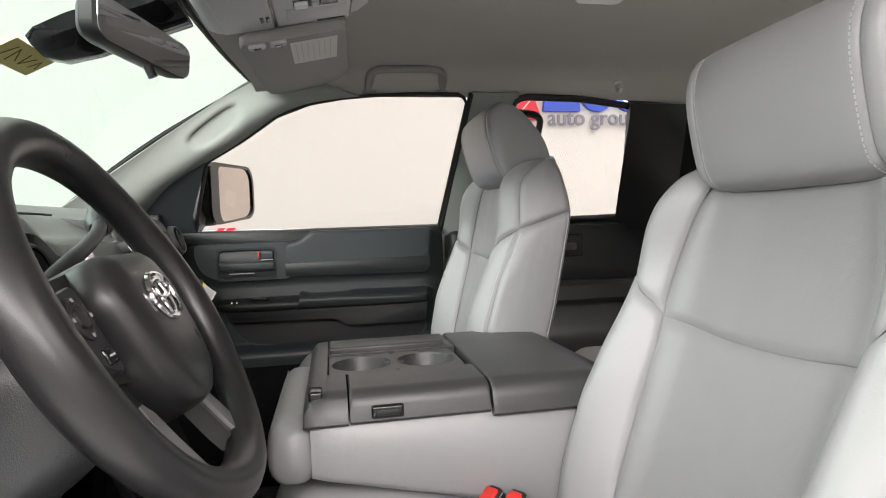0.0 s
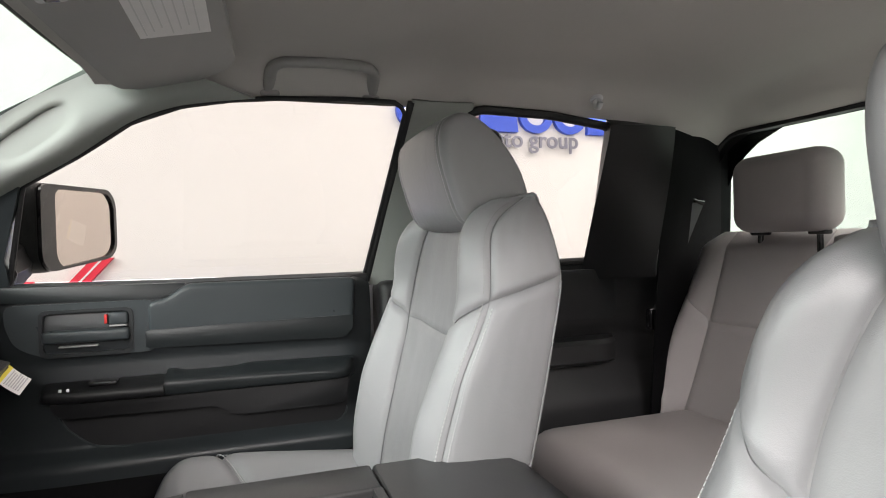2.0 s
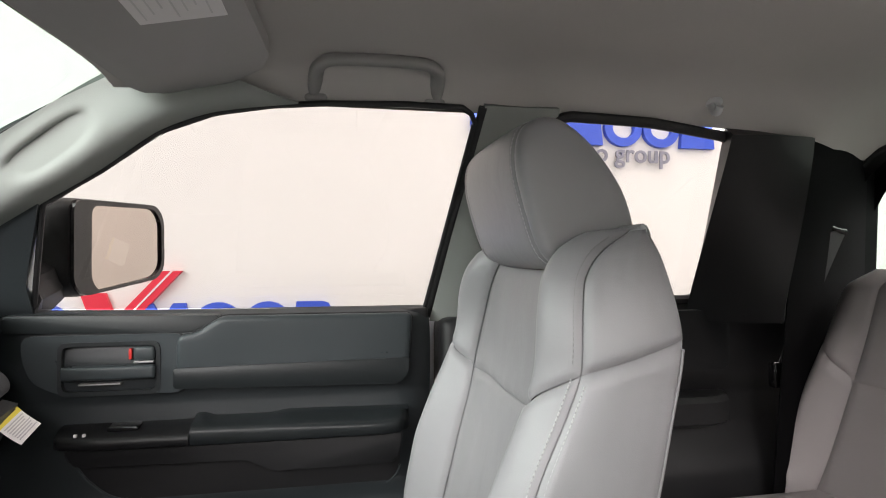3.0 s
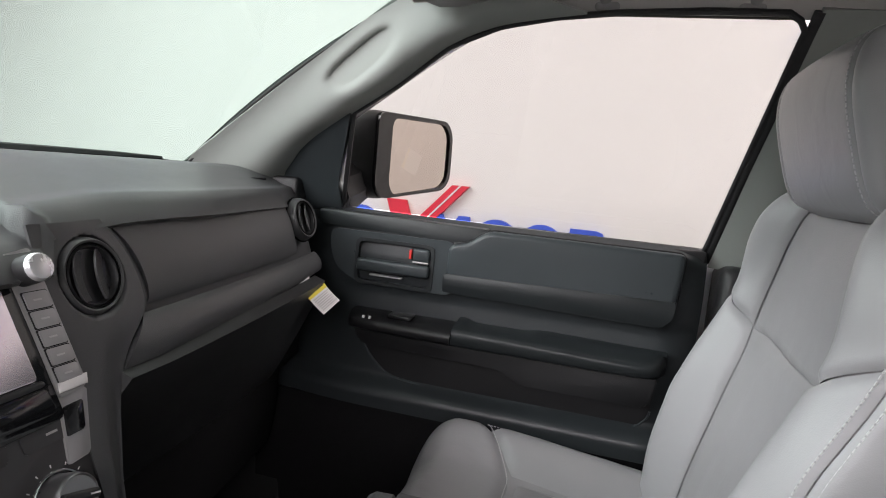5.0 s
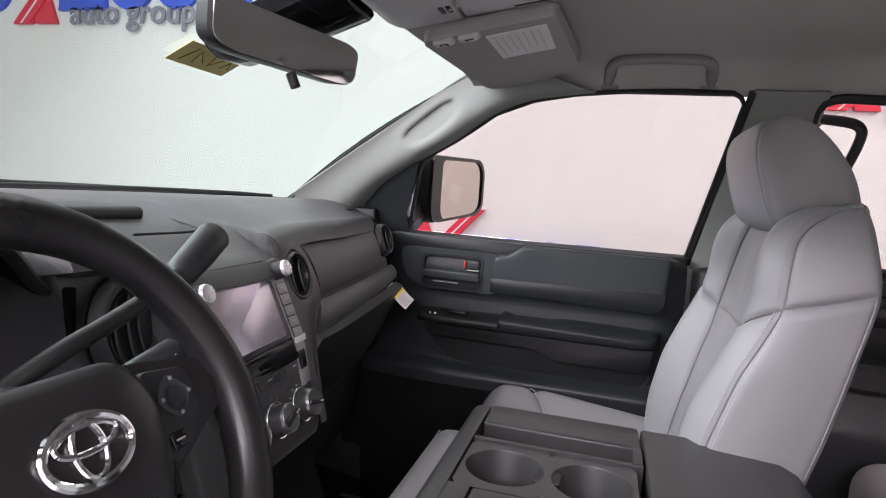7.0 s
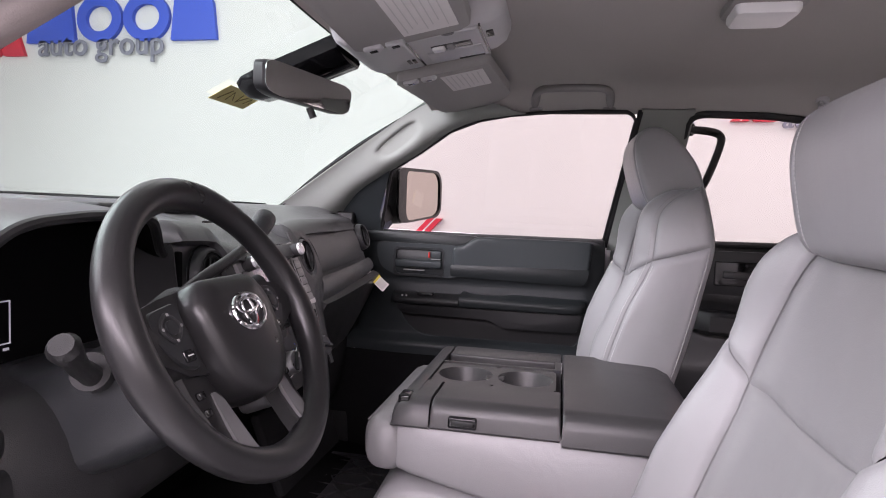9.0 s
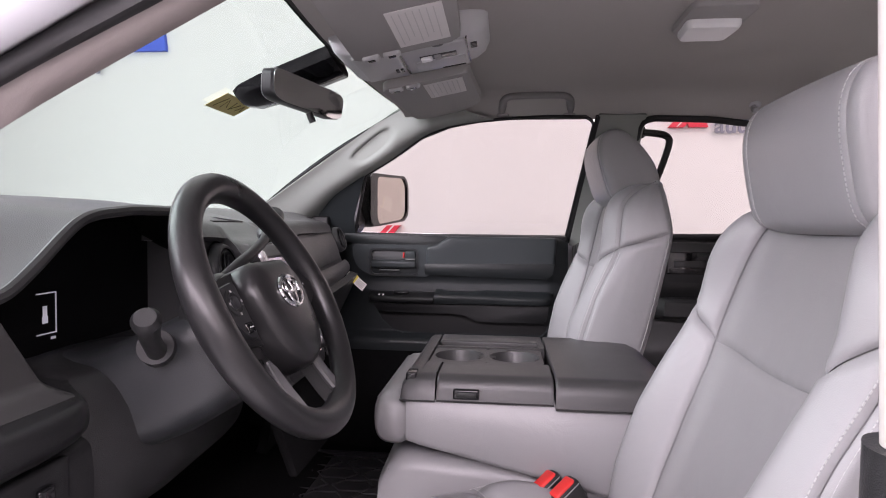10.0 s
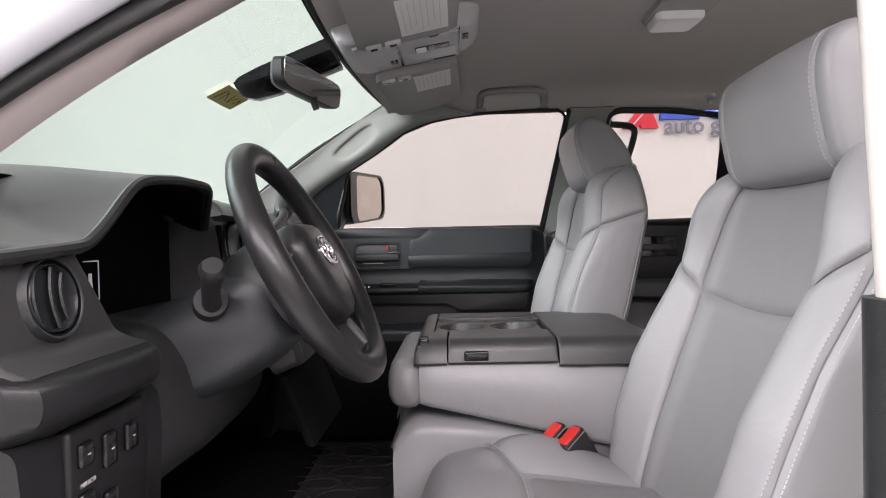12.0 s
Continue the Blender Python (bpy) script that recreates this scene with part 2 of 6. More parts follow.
def smooth_path(pts, n=8, closed=False):
    """Catmull-Rom through the points."""
    P = [Vector(p) for p in pts]
    k = len(P)
    out = []
    for i in range(k if closed else k - 1):
        a = P[(i - 1) % k] if closed or i else P[0]
        b, c = P[i], P[(i + 1) % k]
        d = P[(i + 2) % k] if closed or i + 2 < k else P[-1]
        for s in range(n):
            t = s / n
            out.append(0.5 * ((2 * b) + (c - a) * t + (2 * a - 5 * b + 4 * c - d) * t * t + (3 * b - a - 3 * c + d) * t ** 3))
    if not closed:
        out.append(P[-1])
    return out


def tube(pts, r, n=8, closed=False, flatten=1.0):
    """A round bar along points; r a number or one per point; flatten squeezes its second axis."""
    P = [Vector(p) for p in pts]
    k = len(P)
    rs = r if isinstance(r, (list, tuple)) else [r] * k
    rings = []
    side = None
    for i in range(k):
        a = P[(i - 1) % k] if closed or i else P[0]
        b = P[(i + 1) % k] if closed or i + 1 < k else P[-1]
        t = (b - a).normalized()
        if side is None:
            side = t.orthogonal().normalized()
        side = (side - t * side.dot(t)).normalized()
        up = t.cross(side)
        rings.append([P[i] + side * math.cos(2 * math.pi * j / n) * rs[i] + up * math.sin(2 * math.pi * j / n) * rs[i] * flatten for j in range(n)])
    if closed:
        rings.append(rings[0])
        bm = loft(rings, cap=False)
        bmesh.ops.remove_doubles(bm, verts=bm.verts, dist=1e-5)
        return bm
    return loft(rings)


def sheet(f, nu, nv, thick=0.0, m=None):
    """A skin f(u, v), u and v from 0 to 1, with a thickness."""
    bm = bmesh.new()
    g = [[bm.verts.new(f(i / nu, j / nv)) for j in range(nv + 1)] for i in range(nu + 1)]
    for i in range(nu):
        for j in range(nv):
            bm.faces.new((g[i][j], g[i + 1][j], g[i + 1][j + 1], g[i][j + 1]))
    if thick:
        bmesh.ops.recalc_face_normals(bm, faces=bm.faces)
        bmesh.ops.solidify(bm, geom=list(bm.faces), thickness=thick)
    if m:
        bm.transform(m)
    return bm


def lathe(profile, n=24, m=None):
    """Turned round z: profile of (radius, height)."""
    rings = [[(r * math.cos(2 * math.pi * j / n), r * math.sin(2 * math.pi * j / n), h) for j in range(n)] for r, h in profile]
    bm = loft(rings)
    if m:
        bm.transform(m)
    return bm


def curve_at(table, x):
    """Straight lines between the (x, value) pairs, eased at the knots."""
    if x <= table[0][0]:
        return table[0][1]
    for (a, p), (b, q) in zip(table, table[1:]):
        if x <= b:
            return p + (q - p) * (x - a) / (b - a)
    return table[-1][1]


def soft_at(table, x, w=0.02):
    return sum(curve_at(table, x + w * k) for k in (-2, -1, 0, 1, 2)) / 5


def ease(a, lo, hi):
    t = min(1, max(0, (a - lo) / (hi - lo)))
    return t * t * (3 - 2 * t)


def rounded(pts, r, n=5):
    """A polygon with its corners rounded."""
    out = []
    k = len(pts)
    for i in range(k):
        p, a, b = Vector(pts[i]), Vector(pts[i - 1]), Vector(pts[(i + 1) % k])
        da, db = (a - p), (b - p)
        ra = min(r, da.length * 0.45, db.length * 0.45)
        s, e = p + da.normalized() * ra, p + db.normalized() * ra
        for j in range(n + 1):
            t = j / n
            out.append(tuple(s * (1 - t) ** 2 + p * 2 * t * (1 - t) + e * t * t))
    return out


def frame_ring(outer, inner, place, depth):
    """A frame between two outlines of equally many points; place turns (a, b, d) into a place."""
    bm = bmesh.new()
    n = len(outer)
    rows = [[bm.verts.new(place(*p, d)) for p in o] for o, d in ((outer, 0), (inner, 0), (inner, depth), (outer, depth))]
    for k in range(4):
        a, b = rows[k], rows[(k + 1) % 4]
        for i in range(n):
            j = (i + 1) % n
            bm.faces.new((a[i], a[j], b[j], b[i]))
    return bm


def resample(pts, n):
    P = [Vector(p) for p in pts]
    P.append(P[0])
    L = [0]
    for a, b in zip(P, P[1:]):
        L.append(L[-1] + (b - a).length)
    out, k = [], 0
    for i in range(n):
        s = L[-1] * i / n
        while L[k + 1] < s:
            k += 1
        t = (s - L[k]) / max(1e-9, L[k + 1] - L[k])
        out.append(tuple(P[k] * (1 - t) + P[k + 1] * t))
    return out

# ---------------------------------------------------------------- the booth
solo("ground", rbox(-40, 40, -40, 40, -0.70, -0.60, 0), FLOORP, "grey sealed concrete floor of the photo booth", "floor", kind="structure")
# The driver-side wall is never in view; its grey tone damps bounced light.
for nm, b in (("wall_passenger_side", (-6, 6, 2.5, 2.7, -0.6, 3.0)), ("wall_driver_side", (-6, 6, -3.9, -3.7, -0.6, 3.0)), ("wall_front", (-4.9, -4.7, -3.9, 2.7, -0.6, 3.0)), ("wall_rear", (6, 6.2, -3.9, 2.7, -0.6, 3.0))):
    solo(nm, rbox(*b, 0), WALL_G if nm == "wall_driver_side" else WALL, "unseen booth wall, greyed to weaken light bounced into the cab" if nm == "wall_driver_side" else "plain white painted photo booth wall", "wall", kind="structure")
solo("ceiling", rbox(-6.2, 6.2, -3.9, 2.7, 2.85, 2.95, 0), WALL, "white booth ceiling", "ceiling", kind="structure")


def ring_2d(cx, cz, rx, rz, t, y0, y1, n=28):
    out = [(cx + rx * math.cos(2 * math.pi * i / n), cz + rz * math.sin(2 * math.pi * i / n)) for i in range(n)]
    inn = [(cx + (rx - t) * math.cos(2 * math.pi * i / n), cz + (rz - t) * math.sin(2 * math.pi * i / n)) for i in range(n)]
    return frame_ring(out, inn, lambda a, b, d: (a, y0 + d, b), y1 - y0)


def text_mesh(body, size, m, extrude=0.0, bold=0.0):
    cu = bpy.data.curves.new("writing", "FONT")
    cu.body, cu.size, cu.extrude, cu.offset = body, size, extrude, bold * size
    tmp = bpy.data.objects.new("writing", cu)
    scene.collection.objects.link(tmp)
    me = bpy.data.meshes.new_from_object(tmp.evaluated_get(bpy.context.evaluated_depsgraph_get()))
    bpy.data.objects.remove(tmp)
    bm = bmesh.new()
    bm.from_mesh(me)
    bpy.data.meshes.remove(me)
    bm.transform(m)
    return bm


def booth_sign(x, z, k, drop, nudge=0.488):
    """A row of plain blue blocks and rings with a red cross, over two grey words; x is its start, z its foot, k its size."""
    s = thing("wall_sign", (x, 2.5, z), "blue and red raised sign with grey words on the white wall", "sign", "signs on the booth wall")
    y0, y1 = 2.47, 2.499

    def slab(pts, lo=y0, hi=y1):
        return prism([(x + k * a, z + k * b) for a, b in pts], "y", lo, hi)

    def ring(a):
        return part("blue_ring", ring_2d(x + k * (a + 0.104), z + k * 0.0925, k * 0.104, k * 0.0945, k * 0.043, y0, y1), BLUE, s)

    ring(0.0)
    rise = [(0.232, -0.05), (0.318, -0.05), (0.662, 0.33), (0.578, 0.33)]
    fall = [(0.245, 0.235), (0.345, 0.235), (0.452, -0.05), (0.348, -0.05)]
    part("red_bar", slab(rise, y0 - 0.008), REDSIGN, s, "red slanting stripe")
    part("red_bar", slab(fall, y0, y1 - 0.002), REDSIGN, s, "red slanting stripe")
    part("white_stripe", slab([(0.272, -0.05), (0.281, -0.05), (0.626, 0.33), (0.616, 0.33)], y0 - 0.012, y0 - 0.0075), WALL, s)
    block = [(0.0, 0.0), (0.236, 0.0), (0.214, 0.185), (0.160, 0.185), (0.118, 0.110), (0.076, 0.185), (0.022, 0.185)]
    part("blue_block", slab([(0.462 + a, b) for a, b in block]), BLUE, s)
    ring(0.708)
    ring(0.924)
    end = [(0.0, 0.0), (0.200, 0.0), (0.184, 0.140), (0.164, 0.176), (0.136, 0.185), (0.018, 0.185)]
    part("blue_block", slab([(1.140 + a, b) for a, b in end]), BLUE, s)
    words = text_mesh("auto group", 1.0, Matrix(), 0.004, 0.012)
    w0, w1 = min(v.co.x for v in words.verts), max(v.co.x for v in words.verts)
    f = 0.588 * k / (w1 - w0)
    words.transform(Matrix.Translation((x + nudge * k, y0 + 0.004, z - drop)) @ pose(0, 0, 0, 90, 0, 0) @ Matrix.Diagonal((f, f, 1, 1)) @ Matrix.Translation((-w0, 0, 0)))
    part("grey_words", words, GREYSIGN, s, "grey words auto group")


booth_sign(1.068, 1.535, 1.0, 0.083)
booth_sign(-0.925, 0.572, 1.0, 0.083)
booth_sign(-3.95, 1.985, 1.63, 0.085, 0.52)

# ---------------------------------------------------------------- the cab shell


def ys(z):
    """How far the side leans in above the sill."""
    return 0.755 - 0.63 * (z - 0.874)


WIN_F = [(-0.100, 0.880), (-0.041, 1.052), (0.046, 1.098), (0.091, 1.125), (0.136, 1.153), (0.216, 1.180), (0.294, 1.192), (0.371, 1.198), (0.488, 1.202), (0.580, 1.201), (0.602, 1.188), (0.552, 0.871)]
WIN_R = [(0.700, 0.878), (0.722, 1.185), (0.750, 1.196), (0.9, 1.192), (1.046, 1.176), (1.060, 1.165), (1.112, 0.884)]


def wall_point(side, x, z, inn=0.0):
    n = Vector((0, 1, 0.63)).normalized()
    p = Vector((x, ys(z), z)) - n * inn
    return Vector((p.x, p.y * side, p.z))


# headliner, curving down to the door tops
def headliner(u, v):
    x = 0.055 + 1.42 * u
    half = 0.57 + 0.12 * ease(x, 1.15, 1.475)
    y = (2 * v - 1) * half * (1 - 0.10 * max(0.0, 1 - 7 * u))
    a = abs(y) / half
    front = 0.052 * max(0.0, 1 - (x - 0.055) / 0.29) ** 1.4
    z = 1.282 - 0.012 * a ** 2 - 0.068 * a ** 14 - front
    return Vector((x + (0.05 * a ** 2 if u == 0 else 0.05 * a * a * max(0, 1 - u * 6)), y, z - max(0, x - 0.9) * 0.05 * a ** 2 - 0.070 * (1 - a ** 6) * ease(x, 1.33, 1.475)))


solo("ceiling_headliner", sheet(headliner, 48, 40, 0.012), HEAD, "taupe cloth headliner under the cab roof", "ceiling", kind="structure")
solo("roof", sheet(lambda u, v: Vector((0.075 + 0.05 * (2 * v - 1) ** 2 + 1.44 * u, (2 * v - 1) * (0.66 + 0.07 * u), 1.335 - 0.06 * abs(2 * v - 1) ** 4 - 0.03 * max(0, 1 - u * 6) ** 2)), 20, 20, 0.01), WHITEP, "white painted steel cab roof", "roof", kind="structure")

def out_y(p, side):
    """Passenger side as it is; driver side mirrored about the cab's own centre line."""
    return Vector((p.x, p.y, p.z)) if side > 0 else Vector((p.x + 0.05 * (p.x > 0.5), 0.11 - p.y, p.z))


for side, nm in ((1, "passenger"), (-1, "driver")):
    # pillar trim between the windshield's edge and the door window
    if side > 0:
        wsl = [(-0.418, 0.660, 0.925), (-0.245, 0.619, 1.033), (-0.075, 0.585, 1.139), (0.082, 0.554, 1.232), (0.16, 0.535, 1.249)]
        drl = [(-0.235, 0.742, 0.900), (-0.185, 0.705, 0.953), (-0.136, 0.677, 0.998), (-0.041, 0.643, 1.052), (0.046, 0.614, 1.098), (0.136, 0.578, 1.153), (0.216, 0.562, 1.180), (0.34, 0.552, 1.196)]
        A, B = smooth_path(wsl, 16), smooth_path(drl, 16)

        def at(P, t):
            s = t * (len(P) - 1)
            i = min(int(s), len(P) - 2)
            return P[i].lerp(P[i + 1], s - i)

        def pillar(u, v):
            p = at(A, u).lerp(at(B, u), v)
            n = Vector((0.35, -0.85, -0.35)).normalized()
            p = p + n * 0.030 * math.sin(math.pi * v ** 1.7) ** 1.2
            vc = 0.40 - 0.45 * (u - 0.545)
            d = abs((u - 0.548) / 0.095) ** 3.0 + abs((v - vc) / 0.19) ** 2.6
            p = p - n * 0.013 * (1 - 0.25 * max(-1, min(1, (v - vc) / 0.19))) * (1 / (1 + d ** 6))
            d2 = abs((u - 0.545) / 0.115) ** 2.6 + abs((v - vc - 0.06) / 0.33) ** 2.6
            p = p + n * 0.007 * (1 / (1 + d2 ** 3))
            return out_y(p, side)

        solo("trim_a_pillar", sheet(pillar, 170, 70, 0.004), TRIM_LT, "taupe moulded windshield pillar trim, darker than the passenger's with a grip recess", "pillar trim", kind="structure", angle=60)
        rail = [(-0.40, 0.80, 0.90), (-0.14, 0.755, 1.06), (0.10, 0.690, 1.205), (0.27, 0.635, 1.270), (0.6, 0.600, 1.295), (1.0, 0.64, 1.29), (1.5, 0.765, 1.25)]
        solo("roof_rail", tube(smooth_path(rail, 8), 0.036, 12), WHITEP, "white painted roof rail and windshield pillar", "roof rail", kind="structure")
    else:
        # open driver's side: trim darker than the passenger's, thick black seal, then the white body
        def bow(x, y0, y1, z0, z1, z2):
            k = min(x, 0.06)
            return Vector((x, y0 + y1 * x, z0 + z1 * k + z2 * k * k + (x - k) * (z1 + 2 * z2 * k)))

        xs = [-0.46 + 0.86 * i / 40 for i in range(41)]
        inner = [bow(x, -0.673, 0.185, 0.969, 0.702, -0.756) for x in xs]
        outer = [bow(x, -0.686, 0.148, 0.981, 0.638, -0.657) + Vector((0, -0.004, 0.006)) for x in xs]
        body = [bow(x, -0.681, 0.186, 1.011, 0.684, -0.5) for x in xs]
        solo("trim_a_pillar", loft([[a, a.lerp(b, 0.5) + Vector((0, -0.003, -0.002)), b, b + Vector((-0.03, 0.0, 0.04)), a + Vector((-0.05, 0.03, 0.03)), a + Vector((-0.012, 0.012, 0.004))] for a, b in zip(inner, outer)]), TRIM_BR, "taupe moulded windshield pillar trim, darker than the passenger's", "pillar trim", kind="structure", angle=60)
        solo("door_seal", loft([[a.lerp(b, 0.5) + (a - b) * 0.62 * math.cos(t) + Vector((0, -0.020, -0.010)) * math.sin(t) + Vector((0, 0.004, 0.004)) for t in [2 * math.pi * q / 14 for q in range(14)]] for a, b in zip(outer, body)]), RUBBER, "thick black rubber seal round the open door frame", "door seal", kind="structure", angle=60)
        ends = [b + Vector((-0.010, -0.030, 0.022)) for b in body[::5]] + [Vector((0.62, -0.60, 1.285)), Vector((1.0, -0.64, 1.29)), Vector((1.5, -0.765, 1.25))]
        solo("roof_rail", tube(smooth_path(ends, 5), 0.034, 16), WHITEP, "white painted roof rail and windshield pillar", "roof rail", kind="structure", angle=60)
        solo("trim_roof_flange", tube(smooth_path([b + Vector((-0.004, -0.006, 0.004)) for b in body[::5]], 4), 0.008, 10), WHITEP, "white painted door frame flange", "door frame", kind="structure", angle=60)
    # centre pillar: pale above, black below
    sx = 0.0 if side > 0 else 0.120
    if side < 0:
        solo("trim_b_pillar_upper", prism(rounded([(0.560, -0.745), (0.575, -0.80), (0.70, -0.80), (0.70, -0.73), (0.572, -0.728)], 0.01), "z", 0.795, 1.29, m=Matrix(((1, 0, 0.03, -0.024), (0, 1, 0.12, -0.096), (0, 0, 1, 0), (0, 0, 0, 1)))), CREAM, "cream painted door frame pillar at the open door", "door pillar", kind="structure")
        solo("trim_b_pillar_lower", prism(rounded([(0.552, -0.745), (0.57, -0.80), (0.72, -0.80), (0.72, -0.71), (0.566, -0.722)], 0.012), "z", 0.02, 0.7945), PLASTIC, "black lower centre pillar trim", "pillar trim", kind="structure")
        continue
    up = [wall_point(side, 0.562 + sx, 0.855, 0.012), wall_point(side, 0.70 + sx, 0.855, 0.02), wall_point(side, 0.735 + sx, 1.206, 0.008), wall_point(side, 0.613 + sx, 1.206, 0.008)]
    up = [p + Vector((0, 0.07 if side < 0 else 0, 0)) for p in up]

    def b_up(u, v):
        p = up[0].lerp(up[1], u).lerp(up[3].lerp(up[2], u), v)
        return p + Vector((0, -side * 0.02 * math.sin(math.pi * u) * (1 - v ** 5), 0))

    solo("trim_b_pillar_upper", sheet(b_up, 14, 14, -0.03 if side > 0 else 0.03), TRIM_LT, "light grey upper centre pillar trim", "pillar trim", kind="structure")
    solo("trim_b_pillar_lower", rbox(0.575 + sx * 0.6, 0.70 + sx, min(side * 0.70, side * 0.80) + (0.05 if side < 0 else 0), max(side * 0.70, side * 0.80) + (0.05 if side < 0 else 0), 0.0, 0.858, 0.02), PLASTIC, "black lower centre pillar trim", "pillar trim", kind="structure")
    # rear corner
    if side > 0:
        c1 = [wall_point(1, 1.06, 0.85), Vector((1.212, 0.621, 0.85)), Vector((1.203, 0.576, 1.180)), wall_point(1, 1.04, 1.188)]
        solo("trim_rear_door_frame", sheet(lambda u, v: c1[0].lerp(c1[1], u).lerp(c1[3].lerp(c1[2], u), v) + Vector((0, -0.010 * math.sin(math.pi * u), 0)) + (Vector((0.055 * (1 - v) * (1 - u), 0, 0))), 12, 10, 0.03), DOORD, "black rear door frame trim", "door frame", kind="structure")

for side in (1, -1):
    c2 = [Vector((1.235, 0.735 * side, 0.0)), Vector((1.56, 0.800 * side, 0.0)), Vector((1.53, 0.715 * side, 1.27)), Vector((1.195, 0.560 * side, 1.27))]
    # Near-black colour carries the dimness of the rear corner.
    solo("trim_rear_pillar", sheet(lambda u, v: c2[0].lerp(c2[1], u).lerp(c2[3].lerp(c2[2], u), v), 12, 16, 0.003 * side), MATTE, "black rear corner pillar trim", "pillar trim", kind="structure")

# back wall with its window
def back_place(a, b, d):
    return (1.495 + d + 0.06 * (1.0 - b) - 0.02 * (abs(a) / 0.7) ** 2, a, b)


bo = resample([(-0.80, -0.02), (0.80, -0.02), (0.79, 1.0), (0.78, 1.26), (0, 1.29), (-0.78, 1.26), (-0.79, 1.0)], 120)
bi = resample(rounded([(-0.760, 0.87), (0.760, 0.87), (0.725, 1.188), (-0.725, 1.188)], 0.09, 8), 120)
off = min(range(120), key=lambda k: sum((Vector(bo[i]) - Vector(bi[(i + k) % 120])).length for i in range(120)))
bi = [bi[(i + off) % 120] for i in range(120)]
solo("wall_back", frame_ring(bo, bi, back_place, 0.05), PLASTIC, "black cab back wall round the rear window", "wall", kind="structure")
win = thing("window_rear", (1.49, 0, 0.87), "rear cab window with black rubber seal", "window", kind="structure")
bi2 = [tuple(Vector((0, 1.02)) + (Vector(p) - Vector((0, 1.02))) * 0.965) for p in bi]
part("seal", frame_ring([tuple(Vector((0, 1.02)) + (Vector(p) - Vector((0, 1.02))) * 1.02) for p in bi], bi2, lambda a, b, d: tuple(Vector(back_place(a, b, d)) - Vector((0.012, 0, 0))), 0.03), RUBBER, win)
bm = bmesh.new()
bm.faces.new([bm.verts.new(Vector(back_place(a, b, 0.01))) for a, b in bi2])
pane = part("pane", bm, GLASS_W, win, flat=True)
pane.visible_shadow = False

# windshield
def shield(u, v):
    y = (2 * v - 1) * 0.66
    a = abs(y) / 0.66
    lo = Vector((-0.62 + 0.22 * a ** 2.2, y, 0.925))
    hi = Vector((0.045 + 0.042 * a ** 2, y * (0.56 / 0.66), 1.232 - 0.006 * a ** 2))
    return lo.lerp(hi, u) + Vector((-0.012, 0, 0.014)) * math.sin(math.pi * u)


ws = thing("windshield", (-0.3, 0, 1.0), "green-tinted curved windshield with dark edge band", "windshield", kind="structure")
pane = part("pane", sheet(shield, 24, 36), GLASS_W, ws)
pane.visible_shadow = False
edge = [shield(0, v / 36) for v in range(37)] + [shield(u / 24, 1) for u in range(1, 25)] + [shield(1, 1 - v / 36) for v in range(1, 37)] + [shield(1 - u / 24, 0) for u in range(1, 24)]
part("edge_seal", tube(edge, 0.0038, 8, True), RUBBER, ws)
for nm, f in (("side_band", lambda u, v: shield(u, 0.998 + 0.035 * v)), ("side_band", lambda u, v: shield(u, 0.002 - 0.035 * v)), ("top_band", lambda u, v: shield(0.992 + 0.06 * u, v))):
    part(nm, sheet(lambda u, v: f(u, v) + Vector((-0.003, 0, 0.003)), 24, 24, 0.002), RUBBER, ws, "black glass edge band")

# floor, tunnel and firewall
solo("floor", sheet(lambda u, v: Vector((-0.47 + 2.0 * u, (2 * v - 1) * 0.74, 0.20 + 0.06 * math.exp(-((2 * v - 1) * 0.72 / 0.1) ** 4) + 0.3 * max(0, 0.2 - u) )), 40, 30, -0.02), CARPET, "black carpeted cab floor", "floor", kind="structure")
for sg in (1, -1):
    solo("trim_kick_panel", rbox(-0.48, -0.17, min(sg * 0.69, sg * 0.73), max(sg * 0.69, sg * 0.73), -0.1, 0.93 if sg > 0 else 0.80, 0.006), PLASTIC, "black plastic kick panel beside the footwell", "kick panel", kind="structure")
solo("wall_firewall", rbox(-0.46, -0.42, -0.72, 0.72, -0.1, 0.9, 0.005), CARPET, "black carpeted firewall below the dashboard", "wall", kind="structure")
solo("sill_driver", rbox(-0.35, 0.62, -0.78, -0.70, -0.12, 0.05, 0.02), PLASTIC, "black plastic driver door sill plate", "door sill", kind="structure")

# cowl, wipers and hood beyond the windshield
solo("cowl", sheet(lambda u, v: Vector((-0.80 + 0.22 * u + 0.2 * abs(2 * v - 1) ** 2.2, (2 * v - 1) * 0.70, 0.9385 + 0.002 * math.sin(40 * u))), 8, 30, 0.01), RUBBER, "black plastic cowl panel below the windshield", "cowl", kind="structure")
solo("hood", sheet(lambda u, v: Vector((-1.95 + 1.15 * u + 0.2 * abs(2 * v - 1) ** 2.2, (2 * v - 1) * 0.80, 0.90 + 0.045 * math.sin(math.pi * min(1, u * 0.8 + 0.2)) - 0.05 * abs(2 * v - 1) ** 3 - 0.10 * (1 - u) ** 3)), 20, 30, 0.01), WHITEP, "white painted hood, wet with drops", "hood", kind="structure")
